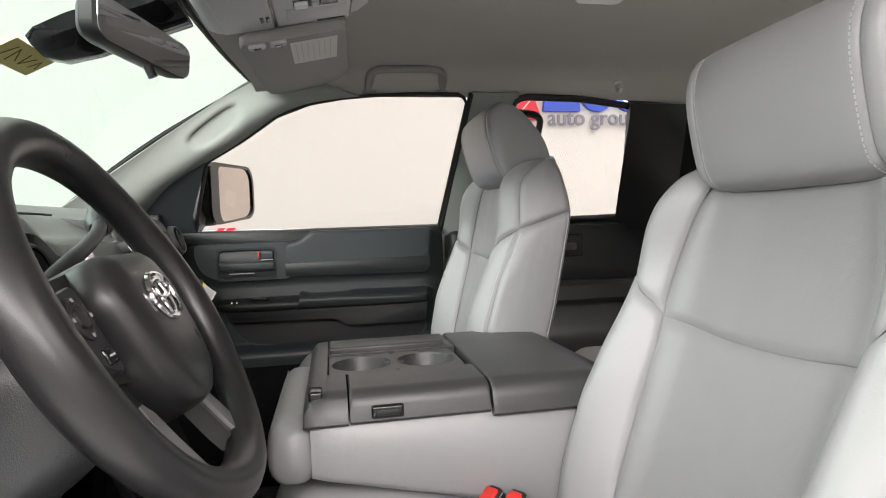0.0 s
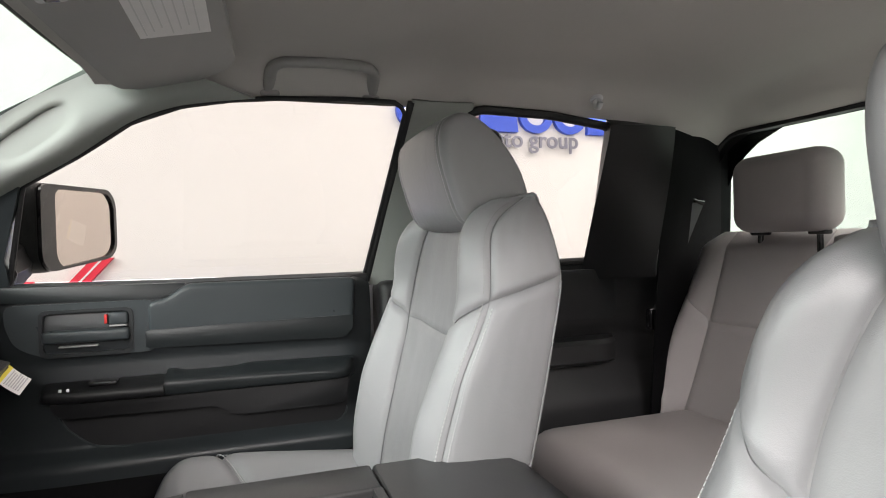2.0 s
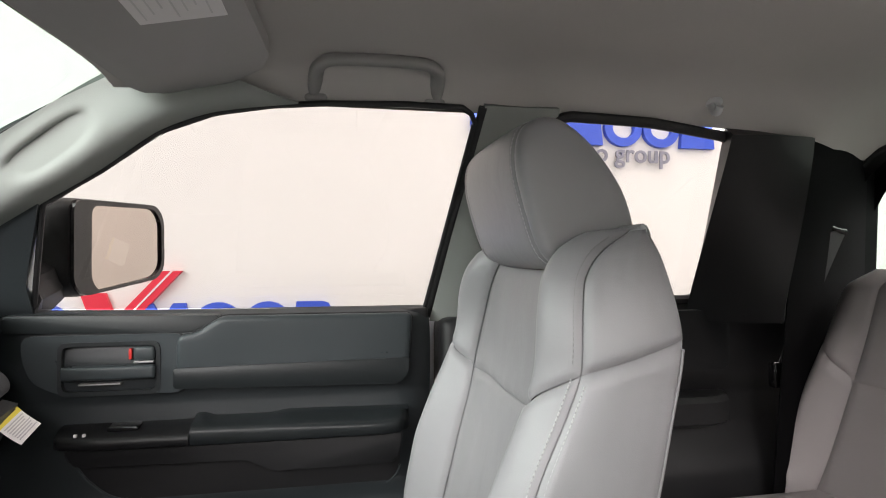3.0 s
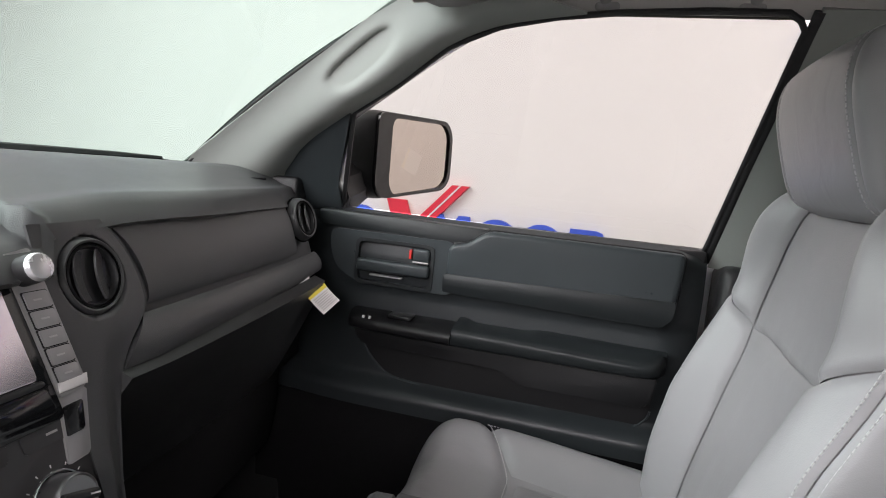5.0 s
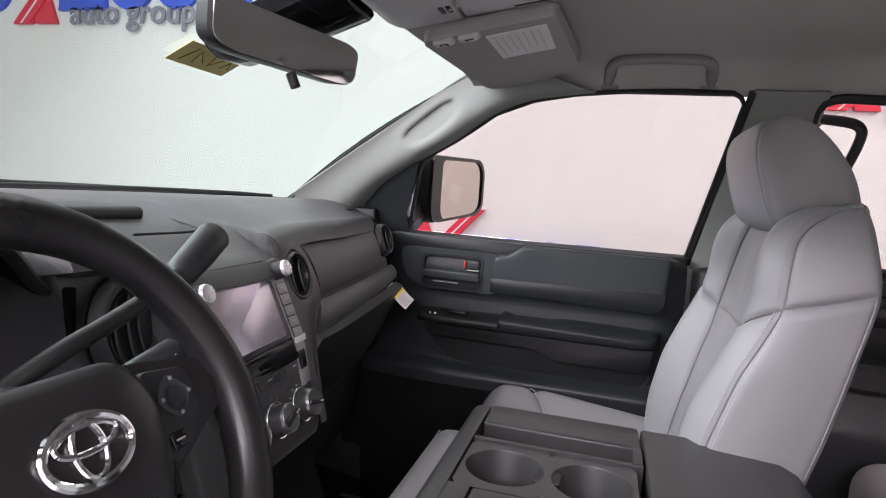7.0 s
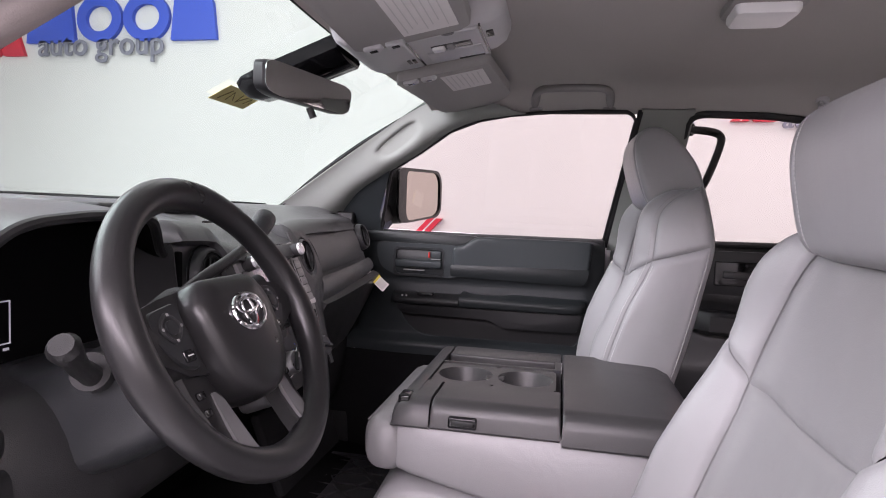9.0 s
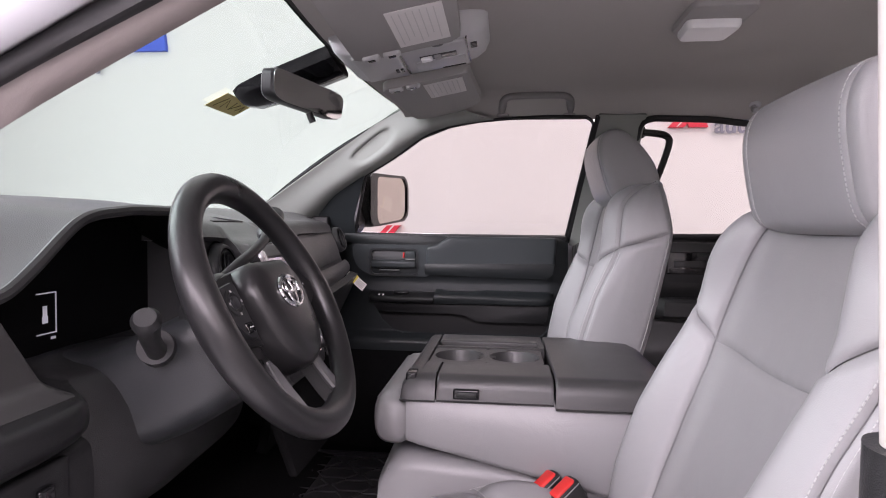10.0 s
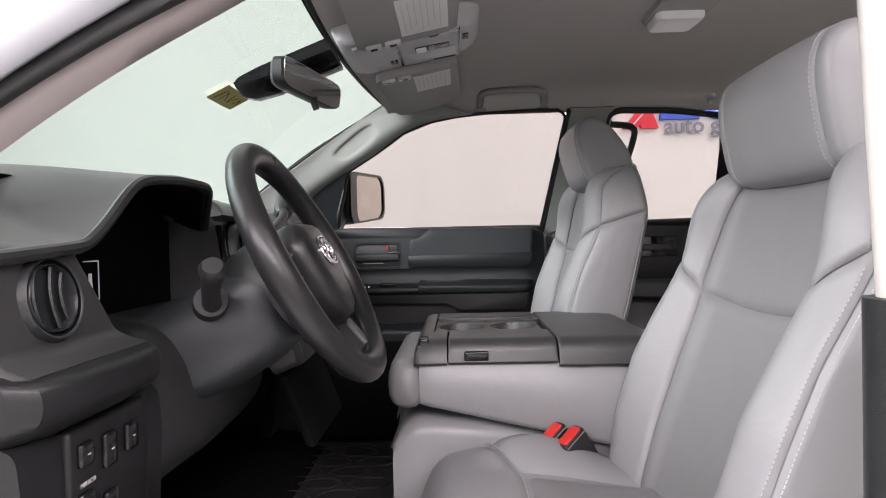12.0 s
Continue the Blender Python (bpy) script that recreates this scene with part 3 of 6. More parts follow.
for k, (ya, yb) in enumerate(((-0.55, 0.02), (0.0, 0.63))):
    w = thing("wiper", (-0.62, ya, 0.93), "black windshield wiper resting on the glass", "wiper", "wipers")
    pts = [shield(0.035 + 0.02 * t, (ya + (yb - ya) * t) / 1.32 + 0.5) + Vector((-0.02, 0, -0.001)) for t in [i / 10 for i in range(11)]]
    part("blade", tube(pts, [0.003 + 0.005 * math.sin(math.pi * i / 10) ** 0.5 for i in range(11)], 6), RUBBER, w)
    part("arm", tube([p + Vector((-0.012, 0, 0.008 - 0.001 * i)) for i, p in enumerate(pts[:7])], 0.005, 6), PLASTIC, w)

# ---------------------------------------------------------------- passenger door
def profile_door(z):
    return soft_at([(0.25, 0.69), (0.50, 0.672), (0.560, 0.668), (0.576, 0.700), (0.60, 0.702), (0.70, 0.702), (0.738, 0.706), (0.755, 0.700), (0.80, 0.697), (0.85, 0.705), (0.868, 0.722), (0.876, 0.745)], z, 0.004)


door = thing("door_passenger", (0.2, 0.74, 0.3), "black plastic passenger door, closed, with armrest and pull handle", "door", kind="structure")


def door_skin(u, v):
    z = 0.528 + 0.348 * v
    x0 = -0.225
    x = x0 + (0.555 - x0) * u
    y = profile_door(z) + 0.03 * max(0, (0.02 - x) / 0.24) ** 2 * (z < 0.9) + 0.02 * max(0, (x - 0.5) / 0.05) ** 2
    return Vector((x, y, z))


part("inner_panel", sheet(door_skin, 40, 90, -0.004), DOORM, door)
# Lower part of the door in carpet black, painting in the footwell's shade.
part("lower_panel", sheet(lambda u, v: Vector((-0.225 + 0.78 * u, 0.676 + 0.03 * (1 - v), 0.1 + 0.4275 * v)), 8, 8, -0.004), CARPET, door)
part("outer_skin", rbox(-0.23, 0.60, 0.79, 0.84, 0.0, 0.865, 0.01), WHITEP, door, "white painted door skin")
part("window_ledge", rbox(-0.14, 0.556, 0.728, 0.80, 0.855, 0.876, 0.006), RUBBER, door)
# upper trim: a proud satin panel; a darker strip paints shade on its lower part
def crowned(outline, y0, crown, steps=((1.0, 0.0), (0.985, 0.6), (0.94, 0.86), (0.8, 0.97), (0.45, 1.0))):
    """A softly domed panel facing the cab, from its outline in (x, z)."""
    cx, cz = sum(p[0] for p in outline) / len(outline), sum(p[1] for p in outline) / len(outline)
    rings = [[(cx + (x - cx) * k, y0 + 0.02, cz + (z - cz) * k) for x, z in outline] for k in (1.0,)]
    for k, h in steps:
        e = 1 - (1 - k) * 0.55
        rings.append([(cx + (x - cx) * (1 - (1 - k) * 0.25), y0 - crown * h, cz + (z - cz) * k) for x, z in outline])
    return loft(rings)


UPPER = rounded([(0.134, 0.757), (0.500, 0.752), (0.514, 0.775), (0.522, 0.872), (0.205, 0.873), (0.186, 0.862), (0.167, 0.847), (0.134, 0.841)], 0.014)
part("trim_groove", tube([(x, 0.6945, z) for x, z in resample([(0.324 + (a - 0.324) * 1.003, 0.81 + (b - 0.81) * 1.01) for a, b in UPPER], 80)], 0.0018, 6, True), RUBBER, door)
part("upper_trim", crowned(UPPER, 0.694, 0.0095), DOORP, door, "satin charcoal upper trim", angle=60)
part("lower_band", prism(rounded([(0.130, 0.757), (0.496, 0.750), (0.512, 0.768), (0.5155, 0.795), (0.130, 0.790)], 0.006), "y", 0.6822, 0.70, 0.0015), DOORB, door)
FRONT = rounded([(-0.030, 0.750), (0.150, 0.750), (0.150, 0.846), (-0.092, 0.846), (-0.092, 0.812), (-0.078, 0.772)], 0.022)
part("trim_groove", tube([(x, 0.6925, z) for x, z in resample([(0.02 + (a - 0.02) * 1.006, 0.80 + (b - 0.80) * 1.012) for a, b in FRONT], 60)], 0.0012, 6, True), RUBBER, door)
CUP = rounded([(-0.036, 0.755), (0.106, 0.755), (0.106, 0.831), (-0.036, 0.831)], 0.011)
part("front_trim", frame_ring(resample(FRONT, 72), resample(CUP, 72), lambda a, b, d: (a, 0.6885 + d, b), 0.012), DOORP, door)
part("top_cap", prism(rounded([(-0.125, 0.850), (0.150, 0.846), (0.182, 0.858), (0.200, 0.873), (-0.125, 0.878)], 0.008), "y", 0.699, 0.74, 0.003), DOORB, door)
# pull handle
h = part("handle_bezel", frame_ring(resample(rounded([(-0.040, 0.750), (0.110, 0.750), (0.110, 0.835), (-0.040, 0.835)], 0.012), 48), resample(rounded([(-0.034, 0.757), (0.104, 0.757), (0.104, 0.829), (-0.034, 0.829)], 0.01), 48), lambda a, b, d: (a, 0.6865 + d, b), 0.010), DOORB, door)
# Back of the cup in blacker plastic, adding shade to the shallow recess.
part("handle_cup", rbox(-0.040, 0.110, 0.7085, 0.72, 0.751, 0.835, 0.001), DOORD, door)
part("door_handle", rbox(-0.034, 0.104, 0.676, 0.694, 0.776, 0.798, 0.005), DOORP, door, "black pull bar")
part("door_handle_lip", rbox(-0.010, 0.052, 0.684, 0.700, 0.7670, 0.7700, 0.0012), BUTTON, door)
lk = part("lock_lever", rbox(0.070, 0.102, 0.684, 0.706, 0.803, 0.827, 0.005), DOORP, door)
part("lever_edge", rbox(0.071, 0.101, 0.682, 0.690, 0.8005, 0.8040, 0.0015), BUTTON, lk, "satin silver lever edge")
part("lock_flag", rbox(0.0625, 0.0672, 0.688, 0.695, 0.806, 0.823, 0.001), RED, lk, "small red lock flag")
# armrest
def arm_profile(x):
    return soft_at([(-0.07, 0.695), (-0.03, 0.655), (0.02, 0.644), (0.16, 0.640), (0.46, 0.640), (0.500, 0.648), (0.514, 0.690)], x, 0.004)


def armrest(x0, x1, top, lip, low, nx=44):
    """The arm's cross-section: a top falling to a rounded lip on the cab side."""
    rings = []
    for i in range(nx + 1):
        x = x0 + (x1 - x0) * i / nx
        y, zt, zl, zb = arm_profile(x), top(x), lip(x), low(x)
        rings.append([(x, 0.72, zt), (x, 0.690, zt), (x, 0.676, zt - 0.002), (x, y + 0.007, zl + 0.003), (x, y + 0.002, zl), (x, y, zl - 0.005), (x, y + 0.002, zb + 0.003), (x, y + 0.008, zb), (x, 0.72, zb)])
    return loft(rings)


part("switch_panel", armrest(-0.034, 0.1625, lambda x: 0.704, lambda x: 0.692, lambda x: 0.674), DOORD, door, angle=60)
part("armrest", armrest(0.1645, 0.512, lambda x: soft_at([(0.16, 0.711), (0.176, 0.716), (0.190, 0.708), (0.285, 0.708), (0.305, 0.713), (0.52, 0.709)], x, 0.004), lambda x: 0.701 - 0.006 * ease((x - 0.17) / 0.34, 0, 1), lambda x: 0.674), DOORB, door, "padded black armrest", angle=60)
part("window_switch", rbox(0.04, 0.085, 0.660, 0.688, 0.699, 0.7075, 0.003), PIANO, door)
for x in (-0.004, 0.008):
    part("switch_mark", rbox(x, x + 0.004, 0.6535, 0.6575, 0.6955, 0.7, 0.0), INK_W, door)
flap = [(-0.024, 0.676), (-0.008, 0.647), (0.248, 0.643), (0.285, 0.622), (0.488, 0.622), (0.502, 0.676)]
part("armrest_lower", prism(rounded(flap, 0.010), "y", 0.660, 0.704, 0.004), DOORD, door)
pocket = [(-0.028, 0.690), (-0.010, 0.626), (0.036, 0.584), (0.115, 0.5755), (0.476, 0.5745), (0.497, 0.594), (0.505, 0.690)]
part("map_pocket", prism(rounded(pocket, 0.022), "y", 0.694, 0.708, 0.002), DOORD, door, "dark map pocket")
part("pocket_edge", tube([(x, 0.693, z) for x, z in rounded(pocket, 0.022)[6:-6]], 0.0022, 6), DOORP, door)
# sail panel in the window's front corner
part("sail_panel", prism(rounded([(-0.245, 0.872), (-0.098, 0.868), (-0.094, 0.925), (-0.042, 1.052), (-0.085, 1.034), (-0.140, 0.998), (-0.192, 0.950)], 0.006), "y", -0.012, 0.012, 0.003, m=Matrix.Translation((0, 0.755 - 0.63 * -0.874 * 1, 0)) @ Matrix(((1, 0, 0, 0), (0, 1, -0.63, 0), (0, 0, 1, 0), (0, 0, 0, 1))) @ Matrix.Translation((0, -0.004, 0))), DOORP, door)
part("window_frame", tube([wall_point(1, x, z, 0.004) for x, z in resample(WIN_F, 110)], 0.0045, 8, True), RUBBER, door)
bm = bmesh.new()
bm.faces.new([bm.verts.new(wall_point(1, x, z, -0.006)) for x, z in WIN_F])
pane = part("pane", bm, GLASS_S, door, flat=True)
pane.visible_shadow = False
part("window_channel", tube([wall_point(1, x, z, 0.004) for x, z in ((0.611, 1.203), (0.599, 1.12), (0.571, 0.94), (0.559, 0.86))], 0.007, 10), RUBBER, door)

# side mirror outside the passenger window
mi = thing("side_mirror", (-0.08, 0.85, 0.9), "black passenger side mirror with drops on the glass", "mirror")
mm = Matrix.Translation((-0.042, 0.98, 0.988)) @ pose(0, 0, 0, 0, 0, math.degrees(math.atan2(0.22, 0.06)) - 90)
gl = rounded([(-0.118, 0.078), (0.09, 0.086), (0.116, 0.06), (0.118, -0.04), (0.09, -0.062), (-0.10, -0.082), (-0.118, -0.06)], 0.02)
bm = loft([[mm @ Vector((d, a * s * (1.30 if a < 0 else 1.0), b * s)) for a, b in gl] for d, s in ((0.012, 1.10), (0.0, 1.13), (-0.06, 1.15), (-0.12, 1.08), (-0.165, 0.86), (-0.18, 0.4))])
part("housing", bm, PLASTIC, mi, "glossy black mirror housing with drops")
part("rim", frame_ring(resample([(a * (1.40 if a < 0 else 1.10), b * 1.10) for a, b in gl], 60), resample(gl, 60), lambda a, b, d: tuple(mm @ Vector((0.020 - d, a, b))), 0.012), PIANO, mi)
part("mirror_glass", prism([(a, b) for a, b in gl], "x", 0.0125, 0.015, m=mm), MIRROR_S, mi, "silvered mirror glass")
part("arm", loft([[Vector((x, y, z)) + Vector((0.045 * math.cos(k * math.pi / 4), 0, 0.05 * math.sin(k * math.pi / 4))) for k in range(8)] for x, y, z in ((-0.13, 0.74, 0.90), (-0.13, 0.80, 0.91), (-0.125, 0.87, 0.94), (-0.12, 0.92, 0.97))]), PLASTIC, mi)

# ---------------------------------------------------------------- passenger rear door
rd = thing("door_rear_passenger", (0.9, 0.76, 0.3), "black plastic rear passenger door, closed, with armrest", "door", kind="structure")
part("inner_panel", sheet(lambda u, v: Vector((0.70 + 0.62 * u, soft_at([(0.2, 0.715), (0.55, 0.70), (0.63, 0.735), (0.70, 0.735), (0.73, 0.722), (0.85, 0.722), (0.885, 0.755)], 0.2 + 0.685 * v, 0.006), 0.2 + 0.685 * v)), 20, 70, -0.004), PLASTIC, rd)
part("outer_skin", rbox(0.66, 1.5, 0.79, 0.84, 0.0, 0.87, 0.01), WHITEP, rd, "white painted door skin")
part("upper_trim", prism(rounded([(0.72, 0.745), (1.155, 0.742), (1.165, 0.76), (1.165, 0.862), (0.72, 0.862)], 0.014), "y", 0.712, 0.73, 0.003), PLASTIC_SM, rd)
part("armrest", loft([[(x, 0.735, 0.70), (x, y, 0.70), (x, y - 0.008, 0.69), (x, y - 0.006, 0.65), (x, y + 0.01, 0.64), (x, 0.735, 0.64)] for x, y in ((0.80, 0.72), (0.83, 0.685), (0.9, 0.675), (1.10, 0.675), (1.14, 0.69), (1.155, 0.72))]), PLASTIC, rd)
part("door_handle", rbox(0.86, 0.95, 0.705, 0.715, 0.79, 0.81, 0.004), DKSILVER, rd)
part("handle_cup", rbox(0.84, 0.97, 0.709, 0.716, 0.77, 0.835, 0.006), PIANO, rd)
part("window_frame", tube([wall_point(1, x, z, 0.004) for x, z in resample(rounded(WIN_R, 0.02), 90)], 0.009, 8, True), RUBBER, rd)
bm = bmesh.new()
bm.faces.new([bm.verts.new(wall_point(1, x, z, -0.006)) for x, z in WIN_R])
pane = part("pane", bm, GLASS_S, rd, flat=True)
pane.visible_shadow = False

# ---------------------------------------------------------------- front seats
# The backrest's cross-section at each height: centre, edge of the insert, crest of the bolster, outer seam, rear edge.
SEAT_Z = (0.40, 0.535, 0.61, 0.70, 0.77, 0.82, 0.86, 0.89, 0.92, 0.955, 0.985, 1.0)
SEAT_CX = (0.516, 0.540, 0.558, 0.584, 0.603, 0.615, 0.622, 0.626, 0.630, 0.636, 0.652, 0.685)
INS_S = (0.106, 0.114, 0.125, 0.134, 0.138, 0.146, 0.146, 0.141, 0.134, 0.124, 0.115, 0.106)
INS_X = (0.498, 0.519, 0.536, 0.561, 0.581, 0.593, 0.602, 0.607, 0.612, 0.621, 0.641, 0.680)
CREST_S = (0.165, 0.174, 0.178, 0.180, 0.178, 0.176, 0.176, 0.176, 0.172, 0.161, 0.148, 0.134)
CREST_X = (0.480, 0.489, 0.494, 0.511, 0.539, 0.561, 0.576, 0.578, 0.580, 0.589, 0.616, 0.668)
EDGE_S = (0.203, 0.219, 0.221, 0.219, 0.216, 0.214, 0.213, 0.211, 0.204, 0.193, 0.179, 0.162)
EDGE_X = (0.497, 0.506, 0.512, 0.537, 0.560, 0.584, 0.601, 0.604, 0.607, 0.614, 0.645, 0.690)
REAR_S = (0.212, 0.224, 0.226, 0.224, 0.223, 0.222, 0.221, 0.220, 0.216, 0.207, 0.192, 0.172)
REAR_X = (0.580, 0.612, 0.636, 0.661, 0.677, 0.687, 0.696, 0.701, 0.698, 0.692, 0.688, 0.684)


def seat_at(values, z):
    return soft_at(list(zip(SEAT_Z, values)), z, 0.006)


def even_curve(pts, t):
    """A curve through rising (t, value) pairs that never overshoots them."""
    n = len(pts)
    d = [(pts[i + 1][1] - pts[i][1]) / (pts[i + 1][0] - pts[i][0]) for i in range(n - 1)]
    m = [0.0] + [0.0 if d[i - 1] * d[i] <= 0 else 2 * d[i - 1] * d[i] / (d[i - 1] + d[i]) for i in range(1, n - 1)] + [d[-1]]
    i = max(k for k in range(n - 1) if k == 0 or t >= pts[k][0])
    h = pts[i + 1][0] - pts[i][0]
    s = min(1.0, max(0.0, (t - pts[i][0]) / h))
    a, b = pts[i][1], pts[i + 1][1]
    return a * (1 + 2 * s) * (1 - s) ** 2 + h * m[i] * s * (1 - s) ** 2 + b * s * s * (3 - 2 * s) + h * m[i + 1] * s * s * (s - 1)


def seat_skin(q, z):
    """Half a backrest: q from 0 at the centre to 1 at the outer seam, and on to 2 at the rear edge."""
    es, ex, bs, bx = seat_at(EDGE_S, z), seat_at(EDGE_X, z), seat_at(REAR_S, z), seat_at(REAR_X, z)
    if q <= 1:
        i, c = seat_at(INS_S, z), seat_at(CREST_S, z)
        cx = seat_at(SEAT_CX, z)
        ix = seat_at(INS_X, z)
        pts = [(0, cx), (0.7 * i, cx + 0.22 * (ix - cx)), (i, ix), (c, seat_at(CREST_X, z)), (es, ex)]
        return Vector((even_curve(pts, q * es), q * es, z))
    t = q - 1
    return Vector((ex + (bx - ex) * t, es + (bs - es) * t + 0.007 * math.sin(math.pi * t), z))


def seat_point(q, z, side, lift):
    p = seat_skin(q, z)
    a, b = seat_skin(min(2, q + 0.02), z) - seat_skin(max(0, q - 0.02), z), seat_skin(q, z + 0.004) - seat_skin(q, z - 0.004)
    n = b.cross(a).normalized()
    if n.x > 0.3 or n.y < -0.9:
        n = -n
    p = p + n * lift
    return Vector((p.x, p.y * side, p.z))


def seat_panel(side, q0, q1, lo, hi, nu, nv, lift=0.004, sink=0.0055, roll=0.0095, open_edge=False):
    """An upholstered panel of the backrest with its borders rolled down into the seams."""
    def f(u, v):
        zm = lo(u) + (hi(u) - lo(u)) * v
        qa, qb = q0(zm), q1(zm)
        q = qa + (qb - qa) * u
        w = (seat_skin(qb, zm) - seat_skin(qa, zm)).length
        d = min(1.0 if (open_edge or qa == 0) and u < 0.5 else u * w, (1 - u) * w, v * (hi(u) - lo(u)), (1 - v) * (hi(u) - lo(u)))
        e = 1 - min(1, d / roll)
        wr = 0.0011 * noise.noise(Vector((q * side * 3.1 + 7, zm * 10, 3.1))) + 0.0007 * noise.noise(Vector((q * side * 9, zm * 25, 7.7)))
        return seat_point(q, zm, side, lift - sink * e ** 2.2 + wr)
    return sheet(f, nu, nv)


def stitches(pts, step=0.0052, r=0.0008):
    """A row of short threads along a line."""
    P = [Vector(p) for p in pts]
    acc = 0.0
    out = bmesh.new()
    for a, b in zip(P, P[1:]):
        L = (b - a).length
        if L < 1e-6:
            continue
        t = (b - a) / L
        side = t.orthogonal().normalized()
        up = t.cross(side)
        s = (step - acc) if acc else 0.0
        while s < L:
            c = a + t * s
            e = c + t * step * 0.68
            ring = []
            for q in (c, e):
                ring.append([out.verts.new(q + side * r * math.cos(k * math.pi / 2) + up * r * math.sin(k * math.pi / 2)) for k in range(4)])
            for k in range(4):
                out.faces.new((ring[0][k], ring[0][(k + 1) % 4], ring[1][(k + 1) % 4], ring[1][k]))
            s += step
        acc = L - (s - step)
    return out


def front_seat(name_side, dx, yc, dz, lean, aside=0.0):
    s_ = thing("front_seat", (0.4, yc, 0.2), "grey leather %s bucket seat with pale stitching and head restraint" % name_side, "car seat", "front seats")
    zo = 0.03
    at_seat = Matrix.Translation((0, yc, 0))

    def piece(name, bm, material, parent, label="", angle=80):
        bm.transform(at_seat)
        return part(name, bm, material, parent, label, angle)

    # backrest shell under the panels
    rings = []
    zs = [0.40 + 0.585 * i / 44 for i in range(45)] + [0.990, 0.994, 0.997]
    for z in zs:
        half = [seat_point(q, z, 1, -0.003) for q in [2 * j / 30 for j in range(31)]]
        bx = seat_at(REAR_X, z)
        ring = [Vector((p.x, -p.y, p.z)) for p in reversed(half[1:])] + half
        w = half[-1].y
        ring += [Vector((bx + 0.010, w * t, z)) for t in (0.93, 0.6, 0.2, -0.2, -0.6, -0.93)]
        rings.append(ring)
    last = rings[-1]
    cx = sum(p[0] for p in last) / len(last)
    for f, rise in ((0.9, 0.003), (0.6, 0.005)):
        rings.append([(cx + (p[0] - cx) * f, p[1] * (0.96 + 0.04 * f), p[2] + rise) for p in last])
    back = piece("backrest", loft(rings), LEATHER, s_, angle=60)
    ins = lambda z: seat_at(INS_S, z) / seat_at(EDGE_S, z)
    bot = lambda u: 0.791 + 0.014 * u ** 2
    flank = lambda u: 0.8065 + (0.054 if yc > 0 else 0.072) * u ** 0.85
    rear = lambda u: (0.862 if yc > 0 else 0.880) + 0.030 * u
    for sg in (1, -1):
        # Inserts use the shaded leather copy; the hide itself matches the bolsters.
        piece("upper_insert", seat_panel(sg, lambda z: 0.0, lambda z: ins(z) - 0.004, bot, lambda u: 0.985, 18, 30), LEATHER_SH, back)
        piece("lower_insert", seat_panel(sg, lambda z: 0.0, lambda z: ins(z) - 0.004, lambda u: 0.41, lambda u: bot(u) - 0.001, 18, 44, sink=0.005), LEATHER_SH, back)
        piece("bolster", seat_panel(sg, lambda z: ins(z) + 0.004, lambda z: 0.997, lambda u: 0.41, flank, 22, 50, lift=0.005), LEATHER, back)
        piece("shoulder_wing", seat_panel(sg, lambda z: ins(z) + 0.004, lambda z: 0.997, lambda u: flank(u) + 0.0015, lambda u: 0.998, 22, 36, lift=0.0055), LEATHER, back)
        piece("side_panel", seat_panel(sg, lambda z: 1.003, lambda z: 2.0, lambda u: 0.41, rear, 18, 50, lift=0.004), LEATHER, back)
        piece("wing_side", seat_panel(sg, lambda z: 1.003, lambda z: 2.0, lambda u: rear(u) + 0.0015, lambda u: 0.998, 18, 30, lift=0.0045), LEATHER, back)
        for dq in (-0.026, 0.055):
            piece("stitching", stitches([seat_point(1 + dq, z, sg, 0.0040 if dq < 0 else 0.0030) for z in [0.43 + 0.425 * i / 40 for i in range(41)]]), THREAD, back, "pale stitching")
        piece("wing_stitching", stitches([seat_point(0.972, z, sg, 0.0040) for z in [0.872 + 0.115 * i / 24 for i in range(25)]], r=0.0006), SEAM, back)
        piece("piping", tube([seat_point(1.965, z, sg, 0.0030) for z in [0.43 + 0.455 * i / 34 for i in range(35)]], 0.0016, 6), LEATHER_SH, back)
    # head restraint: turned profile carried across
    prof = smooth_path([(0.622, 0, 0.958), (0.598, 0, 0.975), (0.580, 0, 1.025), (0.570, 0, 1.07), (0.574, 0, 1.103), (0.592, 0, 1.119), (0.618, 0, 1.119), (0.655, 0, 1.092), (0.690, 0, 1.045), (0.705, 0, 1.0), (0.706, 0, 0.967), (0.66, 0, 0.953)], 4, True)
    c = Vector((0.636, 0, 1.042))

    def hr_ring(s, k, f=0.0):
        return [(c.x + (p.x - c.x) * k - (f if p.x < c.x else 0), s, c.z + (p.z - c.z) * k) for p in prof]

    front = [hr_ring(s, 0.955 if abs(s) > 0.109 else 0.978 if abs(s) > 0.104 else 0.992 if abs(s) > 0.098 else 1.0, 0.004 * (1 - (s / 0.110) ** 2)) for s in [-0.110 + 0.220 * i / 36 for i in range(37)]]
    hr = piece("head_restraint", loft(front), LEATHER, s_, angle=70)
    for sg in (1, -1):
        piece("side_panel", loft([hr_ring(sg * s, k) for s, k in ((0.1102, 0.95), (0.1112, 0.972), (0.114, 0.986), (0.119, 0.984), (0.124, 0.962), (0.128, 0.915), (0.1305, 0.83), (0.1315, 0.6), (0.1310, 0.2))]), LEATHER, hr, angle=70)
        piece("stitching", stitches([Vector(p) + Vector((-0.0006, 0, 0)) for p in hr_ring(sg * 0.1035, 0.993)[:30]]), THREAD, hr, "pale stitching")
        piece("post", tube([(0.645, sg * 0.06, 0.90), (0.645, sg * 0.06, 0.97)], 0.006, 10), CHROME, hr)
